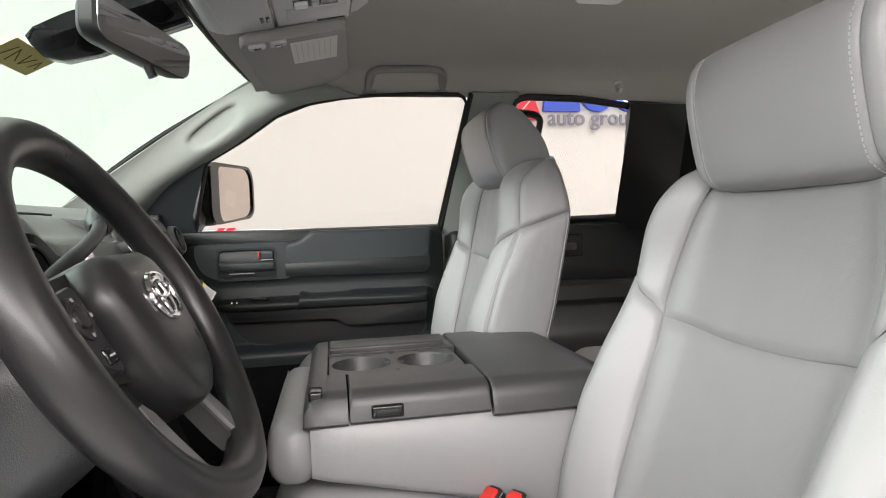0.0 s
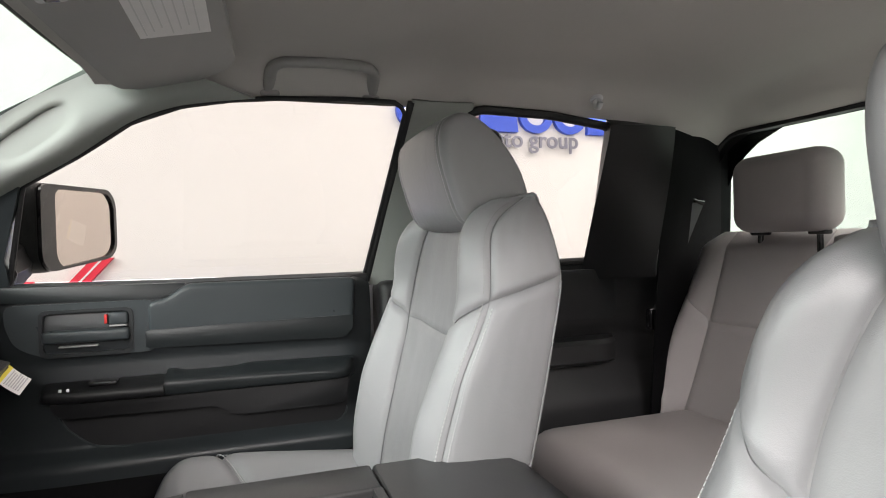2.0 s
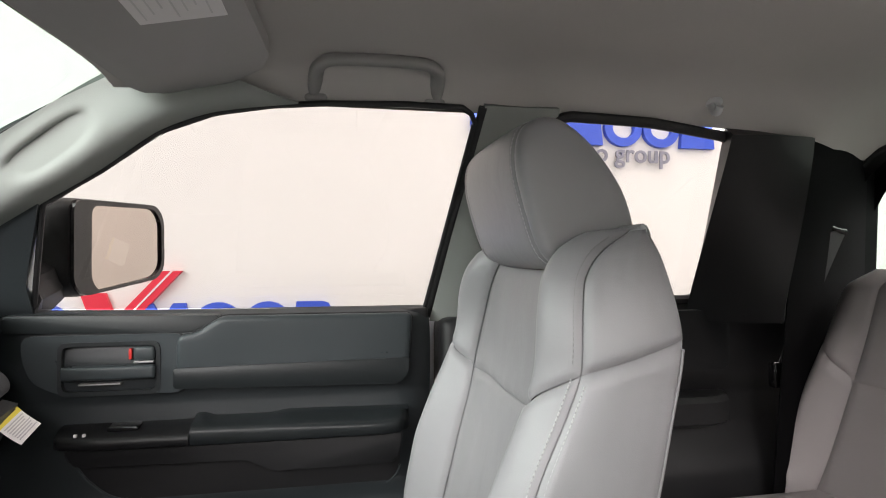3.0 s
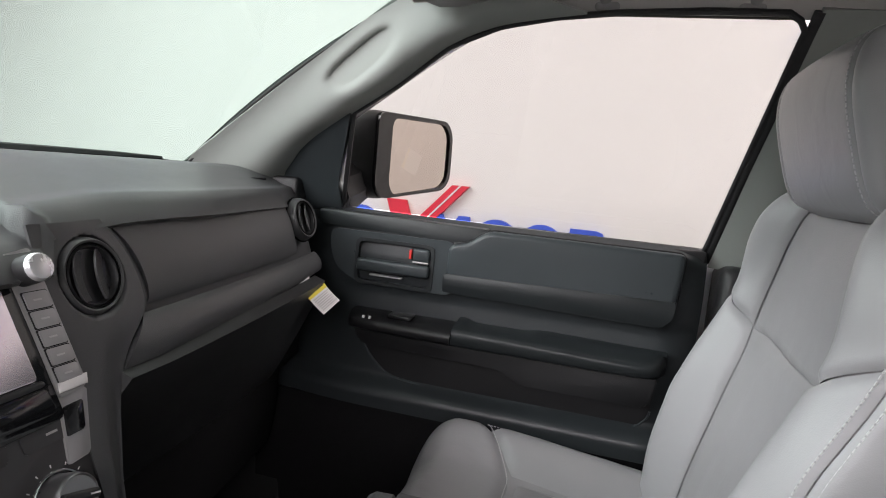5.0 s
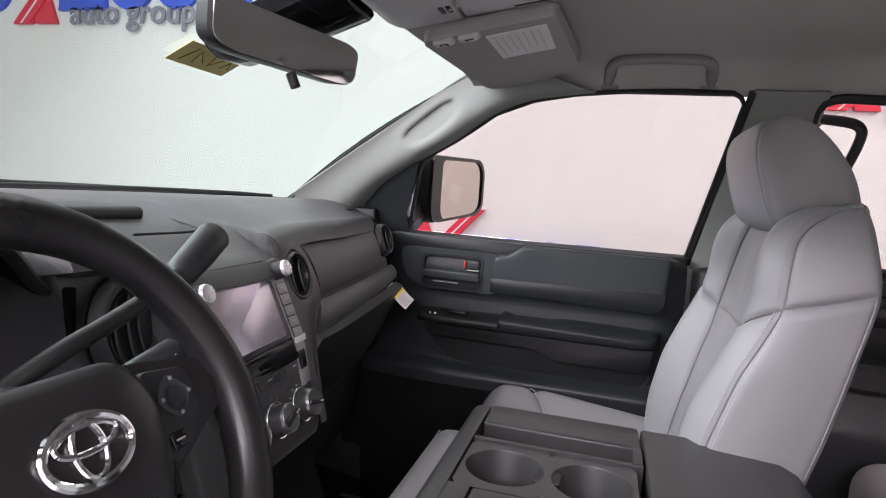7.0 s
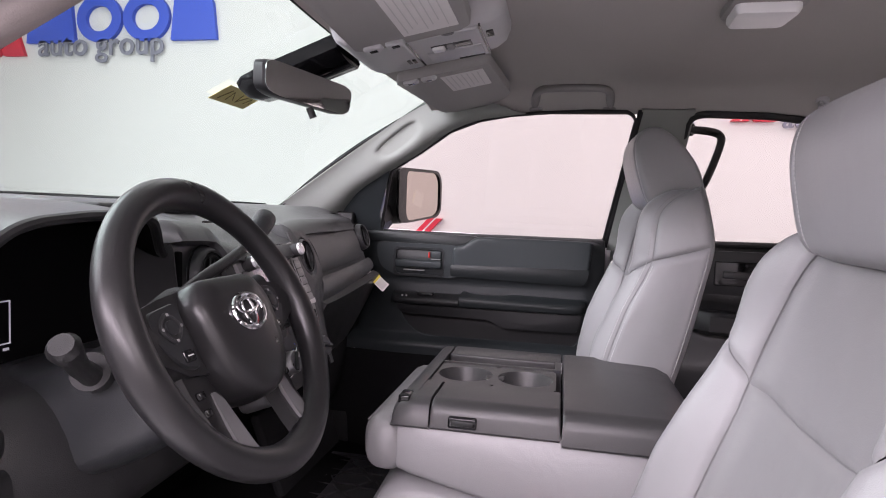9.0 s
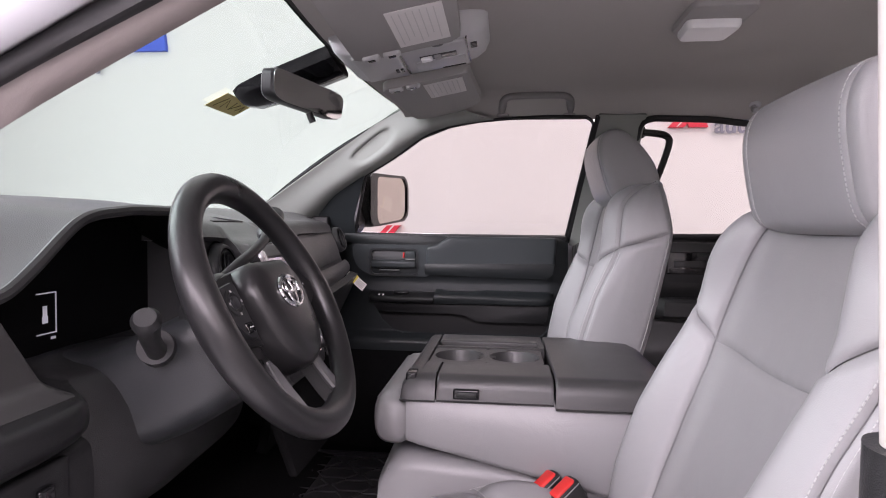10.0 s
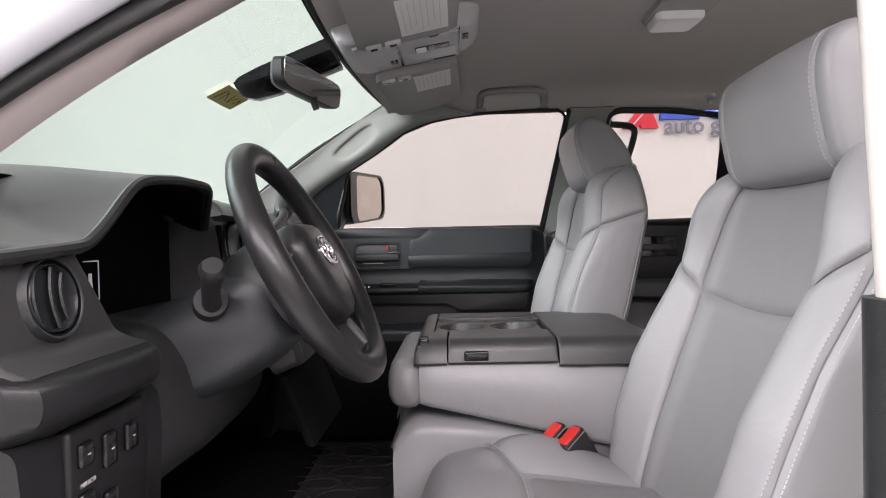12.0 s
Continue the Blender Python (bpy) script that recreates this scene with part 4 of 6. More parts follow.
    # cushion
    def top(x, s):
        a = abs(s) / 0.255
        f = (x - 0.148) / 0.442
        outboard = yc > 0 and s > 0
        rise = 0.034 if outboard else 0.036 * ease(f, 0.10, 0.42) - 0.034 * (s > 0 and yc < 0) * ease(f, 0.45, 0.8)
        z = 0.512 - 0.030 * ease(f, 0.15, 1.0) + rise * ease(a, 0.45, 0.8) - 0.05 * a ** 10 + zo
        z -= 0.06 * max(0, 1 - f / 0.14) ** 2.2
        return z

    def cush(f0, f1, s0, s1, nu, nv, lift=0.004):
        def f(u, v):
            x = 0.143 + 0.447 * (f0(v) + (f1(v) - f0(v)) * u)
            s = s0(u) + (s1(u) - s0(u)) * v
            w = abs(s1(u) - s0(u))
            L = 0.42 * abs(f1(v) - f0(v))
            d = min(u * L, (1 - u) * L, v * w, (1 - v) * w)
            return Vector((x, yc + s, top(x, s) + lift - 0.012 * (1 - min(1, d / 0.026)) ** 2.2 + 0.0012 * noise.noise(Vector((x * 12, s * 12, yc * 7)))))
        return sheet(f, nu, nv)

    base = []
    for i in range(25):
        x = 0.128 + 0.462 * i / 24
        k = 1 - 0.02 * max(0, 1 - i / 3)
        ring = [(max(x, 0.143 if j else x), yc + 0.25 * k * (-1 + 2 * j / 24), min(top(max(x, 0.148), 0.25 * (-1 + 2 * j / 24)) - 0.004, 0.6) - 0.05 * max(0, 1 - i / 2.0)) for j in range(25)]
        ring += [(x + 0.02 * max(0, 1 - i / 4), yc + 0.255 * k, 0.38), (x + 0.02 * max(0, 1 - i / 4), yc + 0.235, 0.33), (x + 0.02 * max(0, 1 - i / 4), yc - 0.235, 0.33), (x + 0.02 * max(0, 1 - i / 4), yc - 0.255 * k, 0.38)]
        base.append(ring)
    cu = part("cushion", loft(base), LEATHER, s_, angle=60)
    thigh = lambda s: 0.372 - 0.125 * ease(abs(s), 0.100, 0.238)
    part("thigh_panel", cush(lambda v: 0.0, lambda v: thigh(0.47 * v - 0.235) - 0.002, lambda u: -0.235, lambda u: 0.235, 20, 40, 0.006), LEATHER, cu, angle=80)
    part("center_insert", cush(lambda v: 0.374, lambda v: 1.0, lambda u: -0.125, lambda u: 0.125, 26, 24), LEATHER_SH, cu, angle=80)
    for sg in (1, -1):
        part("side_bolster", cush(lambda v: thigh(0.13 + 0.116 * v) + 0.002, lambda v: 1.0, lambda u: sg * (0.130 - 0.004 * u), lambda u: sg * 0.246, 34, 18, 0.007), LEATHER, cu, angle=80)
        part("stitching", stitches([Vector((0.165 + 0.42 * t, yc + sg * 0.225, top(0.165 + 0.42 * t, sg * 0.225) + 0.0058)) for t in [0.2 + 0.78 * i / 30 for i in range(31)]]), THREAD, cu, "pale stitching")
    back_line = [Vector((0.143 + 0.447 * (thigh(s) - 0.012), yc + s, top(0.143 + 0.447 * (thigh(s) - 0.012), s) + 0.0058)) for s in [-0.215 + 0.43 * i / 30 for i in range(31)]]
    part("stitching", stitches(back_line), THREAD, cu, "pale stitching")
    part("seat_base", rbox(0.22, 0.60, yc - 0.20, yc + 0.20, 0.03 - dz, 0.36, 0.02), PLASTIC, s_)
    for o in (back, hr, *back.children, *hr.children):
        for v in o.data.vertices:
            v.co.x += lean * (v.co.z - 0.80 * U)
    for o in (back, *back.children):
        for v in o.data.vertices:
            v.co.y += aside * U
    s_.location += Vector((dx, 0, dz)) * U
    return s_


front_seat("driver", 0.070, -0.381, -0.055, 0.12, 0.016)
front_seat("passenger", 0.0, 0.381, 0.0, 0.0)

# middle cushion under the console
mid = thing("middle_seat_cushion", (0.35, 0.01, 0.3), "narrow grey leather middle seat cushion under the console", "seat cushion")
rings = []
for i in range(25):
    f = i / 24
    x = 0.165 + 0.42 * f
    zt = 0.535 - 0.03 * f - 0.05 * max(0, 1 - f / 0.14) ** 2.2
    rings.append([(x, -0.125, 0.36), (x, -0.128, zt - 0.03), (x, -0.118, zt - 0.006), (x, -0.10, zt), (x, 0.0, zt + 0.006), (x, 0.11, zt), (x, 0.128, zt - 0.006), (x, 0.138, zt - 0.03), (x, 0.135, 0.36)])
part("cushion", loft(rings), LEATHER, mid, angle=60)
part("seam", tube([(0.172 + 0.002 * abs(i - 5), -0.12 + 0.24 * i / 10, 0.500) for i in range(11)], 0.0014, 6), SEAM, mid)

# ---------------------------------------------------------------- fold-down console
con = thing("fold_down_console", (0.4, 0.01, 0.55), "folded grey leather centre console with black cup holder tray", "console")
Y0, Y1, ZT = -0.165, 0.190, 0.672


def con_ring(x, zb, zt, r=0.02, y0=Y0, y1=Y1):
    return [(x, y0 + r, zb), (x, y0 + r * 0.3, zb + r * 0.3), (x, y0, zb + r), (x, y0, zt - 0.004), (x, y0 + 0.006, zt), (x, y0 + 0.020, zt), (x, y0 + 0.022, 0.596), (x, y1 - 0.022, 0.596), (x, y1 - 0.020, zt), (x, y1 - 0.006, zt), (x, y1, zt - 0.004), (x, y1, zb + r), (x, y1 - r * 0.3, zb + r * 0.3), (x, y1 - r, zb)]


part("leather_body", loft([con_ring(0.216 + 0.40 * i / 20, 0.560 - 0.092 * i / 20, 0.636, 0.011, Y0 + 0.006 + 0.004 * max(0, 1 - i), Y1 - 0.006) for i in range(21)]), LEATHER, con, angle=60)
# rolled front pad (the folded headrest), its shade given by the darker leather
pad = []
for i in range(17):
    y = -0.158 + 0.335 * i / 16
    k = 1 - 0.10 * abs(2 * i / 16 - 1) ** 7 - 0.22 * (i in (0, 16))
    sq = lambda c: math.copysign(abs(c) ** 0.72, c)
    pad.append([(0.195 + 0.035 * k * sq(math.cos(t)) * (1 if math.cos(t) < 0 else 0.8), y, 0.594 + 0.044 * k * sq(math.sin(t))) for t in [2 * math.pi * j / 20 for j in range(20)]])
part("front_pad", loft(pad), LEATHER_SH, con, "rolled grey leather front pad", angle=70)
part("seam", tube([(0.1682, -0.145 + 0.31 * i / 12, 0.6278) for i in range(13)], 0.0011, 6), SEAM, con)


def lidded(x0, x1, y0, y1, low, r=0.010, top=ZT, end=0.0):
    """A plastic cover with a rounded lip down its near side."""
    return loft([[(x, y1, top - 0.006), (x, y1 - 0.006, top), (x, y0 + r * 2.2, top), (x, y0 + r * 1.1, top - r * 0.25), (x, y0 + r * 0.35, top - r * 0.9), (x, y0, top - r * 2.0), (x, y0 - 0.004, low + 0.004), (x, y0, low), (x, y1, low)] for x, top in ((x0, top - 0.003), (x0 + 0.002, top - 0.0005), (x0 + 0.005, top), (x1 - 0.004 - 5 * end, top), (x1 - 0.0015 - 2 * end, top - 0.0005 - 0.2 * end), (x1, top - 0.003 - end))])


part("front_trim", loft([[(x, Y1, zt - 0.010), (x, Y1 - 0.01, zt), (x, Y0 + 0.022, zt), (x, Y0 + 0.011, zt - 0.003), (x, Y0 + 0.003, zt - 0.010), (x, Y0 - 0.004, 0.634), (x, Y0, 0.630), (x, Y1, 0.630)] for x, zt in ((0.208, 0.645), (0.210, 0.657), (0.215, 0.666), (0.222, 0.671), (0.2385, ZT))]), CONSOLE, con)
part("front_corner", loft([[(x, -0.0615, ZT - 0.001), (x, Y0 + 0.022, ZT), (x, Y0 + 0.011, ZT - 0.003), (x, Y0 + 0.003, ZT - 0.010), (x, Y0 - 0.004, 0.634), (x, Y0, 0.630), (x, -0.0615, 0.630)] for x in (0.2383, 0.2635)]), CONSOLE, con)
part("pen_slot", rbox(0.216, 0.233, -0.158, -0.128, 0.655, 0.6735, 0.003), PIANO, con)
sl = part("side_lid", lidded(0.266, 0.4465, Y0, -0.0615, 0.631), CONSOLE, con)
part("latch_button", rbox(0.292, 0.333, Y0 - 0.0065, Y0 + 0.01, 0.637, 0.653, 0.003), PIANO, sl, "small black latch button")
part("latch_face", rbox(0.297, 0.328, Y0 - 0.008, Y0, 0.641, 0.649, 0.002), PLASTIC, sl)
part("rear_lid", lidded(0.4495, 0.636, Y0 - 0.004, Y1, 0.626, 0.012, end=0.010), CONSOLE, con, "black padded rear lid")
# cup tray: square rings with a round well each, then the slot
def square_to_circle(cx, cy, hx, hy, r, z0, z1, n=40):
    sq, ci = [], []
    for i in range(n):
        a = 2 * math.pi * i / n
        k = min(hx / max(1e-9, abs(math.cos(a))), hy / max(1e-9, abs(math.sin(a))))
        sq.append((cx + k * math.cos(a), cy + k * math.sin(a), z1))
        ci.append((r * math.cos(a), r * math.sin(a)))
    rows = [sq, [(cx + x * 1.03, cy + y * 1.03, z1) for x, y in ci], [(cx + x, cy + y, z1 - 0.003) for x, y in ci], [(cx + x * 0.9, cy + y * 0.9, z0 + 0.004) for x, y in ci], [(cx + x * 0.85, cy + y * 0.85, z0) for x, y in ci]]
    bm = loft(rows, cap=False)
    bm.faces.new([v for v in bm.verts][-n:])
    return bm


tray = part("cup_tray", join(rbox(0.2405, 0.4465, 0.117, Y1 - 0.001, 0.618, ZT, 0.004), rbox(0.2405, 0.4465, 0.066, 0.117, 0.618, 0.640, 0.0), rbox(0.2405, 0.4465, 0.0605, 0.068, 0.63, ZT, 0.0), rbox(0.436, 0.4465, 0.066, 0.118, 0.63, ZT, 0.0)), CONSOLE, con)
for cx in (0.2900, 0.3890):
    part("cup_holder", square_to_circle(cx, 0.000, 0.0495, 0.0605, 0.0440, 0.606, ZT - 0.003), CONSOLE, con, "round black cup holder well")
part("cup_bridge", rbox(0.324, 0.355, -0.013, 0.013, 0.66, ZT - 0.0045, 0.002), PLASTIC, con)
part("slot_bracket", rbox(0.262, 0.283, 0.072, 0.084, 0.641, 0.652, 0.003), CHROME, con, "small metal bracket in the slot")

# ---------------------------------------------------------------- belt buckle
bk = thing("belt_buckle", (0.48, -0.15, 0.45), "black seat belt buckles with red release buttons", "belt buckle")
for dx, dy in ((0.0, 0.0), (-0.026, 0.020)):
    mb = Matrix.Translation((0.470 + dx, -0.188 + dy, 0.498)) @ pose(0, 0, 0, 14, -30, 0) @ pose(0, 0, 0, 0, 0, 28)
    b = part("buckle_body", rbox(-0.025, 0.025, -0.013, 0.013, -0.085, 0.026, 0.006, m=mb), PLASTIC, bk)
    part("release_button", rbox(-0.020, 0.020, -0.0108, 0.0108, 0.020, 0.0285, 0.007, m=mb), RED, b, "red release button")
    part("bright_edge", rbox(-0.022, 0.022, -0.0138, -0.0125, 0.0185, 0.0205, 0.0005, m=mb), SILVER, b, "thin silver edge line")
part("buckle_strap", rbox(0.470, 0.500, -0.165, -0.140, 0.40, 0.500, 0.006), WEB, bk)

# ---------------------------------------------------------------- rear bench
rb = thing("rear_bench", (1.2, 0.1, 0.3), "taupe-grey leather rear bench seat", "rear seat")


def bench_x(z):
    return 1.312 + 0.060 * (z - 0.5) / 0.44


SEAM_Y = [(0.42, 0.680), (0.505, 0.655), (0.60, 0.628), (0.735, 0.598), (0.80, 0.584), (0.94, 0.562)]
OUT_Y = [(0.42, 0.676), (0.535, 0.680), (0.560, 0.704), (0.62, 0.706), (0.70, 0.694), (0.808, 0.670), (0.89, 0.652), (0.925, 0.638), (0.945, 0.600)]


def bench_skin(t, z, inner=0.337):
    """The outer rear seat back: t from 0 at its inner edge to 1 at the long seam and 2 at its outer edge."""
    ys_, yo = soft_at(SEAM_Y, z, 0.012), soft_at(OUT_Y, z, 0.006)
    y = inner + (ys_ - inner) * t if t <= 1 else ys_ + (yo - ys_) * (t - 1)
    swell = 0.012 + 0.040 * ease(0.93 - z, 0.0, 0.30)
    x = bench_x(z) - even_curve([(0, -0.012), (0.12, 0.0), (0.6, 0.001), (1, 0.008), (1.55, 0.008 + swell), (1.86, 0.6 * swell), (2, -0.035)], t)
    return Vector((x + 0.030 * ease(z, 0.905, 0.948), y, z))


def bench_panel(t0, t1, lo, hi, nu, nv, lift=0.004, sink=0.006, roll=0.011):
    def f(u, v):
        t = t0 + (t1 - t0) * u
        z = lo(u) + (hi(u) - lo(u)) * v
        w = (bench_skin(t1, z) - bench_skin(t0, z)).length
        d = min(u * w, 1.0 if t1 == 2 else (1 - u) * w, v * (hi(u) - lo(u)), (1 - v) * (hi(u) - lo(u)))
        wr = 0.0016 * noise.noise(Vector((t * 4, z * 9, 1.7)))
        return bench_skin(t, z) - Vector((lift - sink * (1 - min(1, d / roll)) ** 2.2 + wr, 0, 0))
    return sheet(f, nu, nv)


rings = []
for i in range(33):
    z = 0.42 + 0.524 * i / 32
    row = [bench_skin(2 * j / 32, z) + Vector((0.002, 0, 0)) for j in range(33)]
    rings.append(row + [Vector((bench_x(z) + 0.11, row[-1].y, z)), Vector((bench_x(z) + 0.11, row[0].y, z))])
outer = part("seat_back", loft(rings), LEATHER_DK, rb, angle=60)
part("upper_panel", bench_panel(0, 1, lambda u: 0.7345, lambda u: 0.944, 26, 22), LEATHER_DK, outer, angle=80)
part("lower_panel", bench_panel(0, 1, lambda u: 0.42, lambda u: 0.733, 26, 30), LEATHER_DK, outer, angle=80)
part("shoulder_panel", bench_panel(1, 2, lambda u: 0.7345 + 0.085 * u ** 0.9, lambda u: 0.944, 20, 22), LEATHER_DK, outer, angle=80)
part("side_bolster", bench_panel(1, 2, lambda u: 0.42, lambda u: 0.733 + 0.085 * u ** 0.9, 20, 34), LEATHER_DK, outer, angle=80)
part("button", lathe([(0.006, 0.0), (0.006, 0.002), (0.002, 0.003), (0.001, 0.0028)], 14, Matrix.Translation(bench_skin(1.25, 0.50) - Vector((0.006, 0, 0))) @ pose(0, 0, 0, 0, -90, 0)), LEATHER_DK, outer)


def rear_section(y0, y1):
    rings = []
    for i in range(17):
        z = 0.42 + 0.515 * i / 16
        x = bench_x(z) - 0.004
        k = ease(i, 12.5, 16)
        rows = []
        for j in range(21):
            t = j / 20
            a = abs(2 * t - 1)
            rows.append((x - 0.012 * ease(a, 0.5, 0.85) + 0.03 * a ** 16 + 0.02 * k, y0 + (y1 - y0) * t, z - 0.015 * a ** 8 * k))
        rows += [(x + 0.11, y1, z), (x + 0.11, y0, z)]
        rings.append(rows)
    return loft(rings)


for y0, y1 in ((0.02, 0.333), (-0.70, 0.018)):
    s = part("seat_back", rear_section(y0, y1), LEATHER_DK, rb, angle=60)
    part("cross_seam", tube([(bench_x(0.734) - 0.006, y0 + 0.04 + (y1 - y0 - 0.08) * i / 10, 0.734) for i in range(11)], 0.0016, 6), SEAM, s)


def soft_block(x0, x1, y0, y1, z0, z1, r, n=6):
    bm = rbox(x0, x1, y0, y1, z0, z1, r, n)
    return bm


part("seat_cushion", soft_block(0.885, 1.36, 0.03, 0.690, 0.34, 0.520, 0.062), LEATHER_DK, rb, angle=70)
part("seat_cushion", soft_block(0.885, 1.36, -0.69, 0.025, 0.34, 0.520, 0.062), LEATHER_DK, rb, angle=70)
for y in (0.412, -0.412):
    h = part("head_restraint", soft_block(1.322, 1.412, y - 0.112, y + 0.112, 0.940, 1.104, 0.036, 7), LEATHER_DK, rb, angle=70)
    for d in (-0.07, 0.07):
        part("post", tube([(1.375, y + d, 0.90), (1.375, y + d, 0.955)], 0.006, 10), PIANO, h)
        part("collar", rbox(1.362, 1.388, y + d - 0.018, y + d + 0.018, 0.934, 0.944, 0.004), PLASTIC, h)

# ---------------------------------------------------------------- dashboard
dash = thing("dashboard", (-0.2, 0.0, 0.5), "black soft-touch dashboard with vents, radio and glove box", "dashboard")
PAD_X = [(-0.74, -0.22), (-0.252, -0.22), (-0.242, -0.085), (-0.165, -0.085), (-0.145, -0.064), (0.094, -0.062), (0.106, -0.088), (0.35, -0.100), (0.58, -0.136), (0.64, -0.160), (0.70, -0.185)]


def face_x(y):
    return -0.074 - 0.050 * (max(0, y) / 0.62) ** 2


def top_pad(u, v):
    y = -0.735 + 1.425 * v
    a = abs(y) / 0.66
    x0 = -0.64 + 0.22 * min(1.2, a) ** 2.2
    x1 = soft_at(PAD_X, y, 0.004)
    x = x0 + (x1 - x0) * u
    z = 0.918 + 0.012 * math.sin(math.pi * min(1, u * 1.1)) - 0.018 * ease(u, 0.55, 1.0) - 0.012 * math.exp(-(y / 0.16) ** 4) * ease(u, 0.3, 0.9)
    z -= 0.022 * max(0, (u - 0.955) / 0.045) ** 2
    z -= 0.006 * ease(-y, 0.50, 0.66) + 0.026 * ease(u, 0.80, 0.98) * ease(y, -0.165, -0.145) * (1 - ease(y, 0.094, 0.106))
    return Vector((x, y, z))


part("top_pad", sheet(top_pad, 50, 190, -0.012), PAD, dash, "matte black top pad", angle=60)
part("pad_underside", join(prism([(-0.5, 0.86), (-0.14, 0.875), (-0.14, 0.60), (-0.42, 0.3), (-0.44, 0.86)], "y", -0.228, 0.68), prism([(-0.5, 0.86), (-0.185, 0.87), (-0.185, 0.60), (-0.42, 0.3), (-0.44, 0.86)], "y", -0.72, -0.229)), CARPET, dash)
# speaker grille and sensor plinth on the top
part("pad_groove", tube([(-0.30, 0.03, 0.9195), (-0.19, 0.022, 0.916), (-0.125, 0.0, 0.9085), (-0.118, -0.05, 0.9085), (-0.125, -0.12, 0.9085)], 0.0016, 6), RUBBER, dash)
part("defrost_vent", rbox(-0.42, -0.28, -0.30, -0.285, 0.9, 0.935, 0.003), RUBBER, dash)
part("sensor_plinth", rbox(-0.36, -0.20, -0.25, -0.02, 0.915, 0.934, 0.008), PLASTIC, dash)
for k in range(5):
    part("side_defroster_slat", rbox(-0.27 + 0.014 * k, -0.262 + 0.014 * k, 0.60, 0.645, 0.915, 0.925, 0.001), RUBBER, dash)

# glove box wall
def pod_edge(z):
    return soft_at([(0.60, 0.108), (0.66, 0.116), (0.70, 0.130), (0.725, 0.138), (0.752, 0.152), (0.778, 0.176), (0.796, 0.204), (0.815, 0.208), (0.848, 0.202), (0.872, 0.190), (0.889, 0.172)], z, 0.006)


def glove(z0, z1, y0, y1, out, nu=30, nv=10, bulge=0.006, lean=0.37, tilt=(0.0, 0.0)):
    def f(u, v):
        ya = y0(v) if callable(y0) else y0
        y = ya + (y1 - ya) * u
        z = z0 + (z1 - z0) * v + (tilt[0] * (1 - v) + tilt[1] * v) * max(0.0, y - 0.2) / 0.35
        return Vector((face_x(y) + out + bulge * math.sin(math.pi * v) ** 0.6 + lean * (0.872 - z), y, z))
    return sheet(f, nu, nv, 0.02)


part("upper_panel", glove(0.799, 0.884, lambda v: pod_edge(0.799 + 0.085 * v) + 0.003, 0.585, -0.009, 40, 24, 0.006, tilt=(0.006, 0.0)), PAD, dash, "dark grey grained panel")
part("panel_surround", glove(0.775, 0.895, 0.15, 0.672, -0.017, bulge=0.0), PAD, dash)
part("ledge", glove(0.746, 0.793, lambda v: pod_edge(0.746 + 0.047 * v) - 0.004, 0.66, -0.006, 40, 16, bulge=0.010, tilt=(0.016, 0.006)), PAD, dash)
gb = part("glove_box_door", glove(0.585, 0.752, lambda v: pod_edge(0.585 + 0.167 * v) - 0.010, 0.60, 0.098, bulge=0.004, lean=-0.50, tilt=(0.0, 0.016)), PLASTIC, dash)
part("latch", rbox(-0.100, -0.076, 0.235, 0.310, 0.656, 0.660, 0.0015), PLASTIC_GR, gb)
part("latch_line", rbox(-0.080, -0.062, 0.232, 0.300, 0.7085, 0.711, 0.001), PLASTIC_GR, gb)
part("key_lock", lathe([(0.008, 0.0), (0.008, 0.004), (0.006, 0.005), (0.001, 0.005)], 20, Matrix.Translation((-0.066, 0.262, 0.699)) @ pose(0, 0, 0, 0, 90, 0)), DKSILVER, gb)
part("lower_kick_panel", glove(0.42, 0.58, 0.12, 0.66, -0.03, lean=-0.1), CARPET, dash)


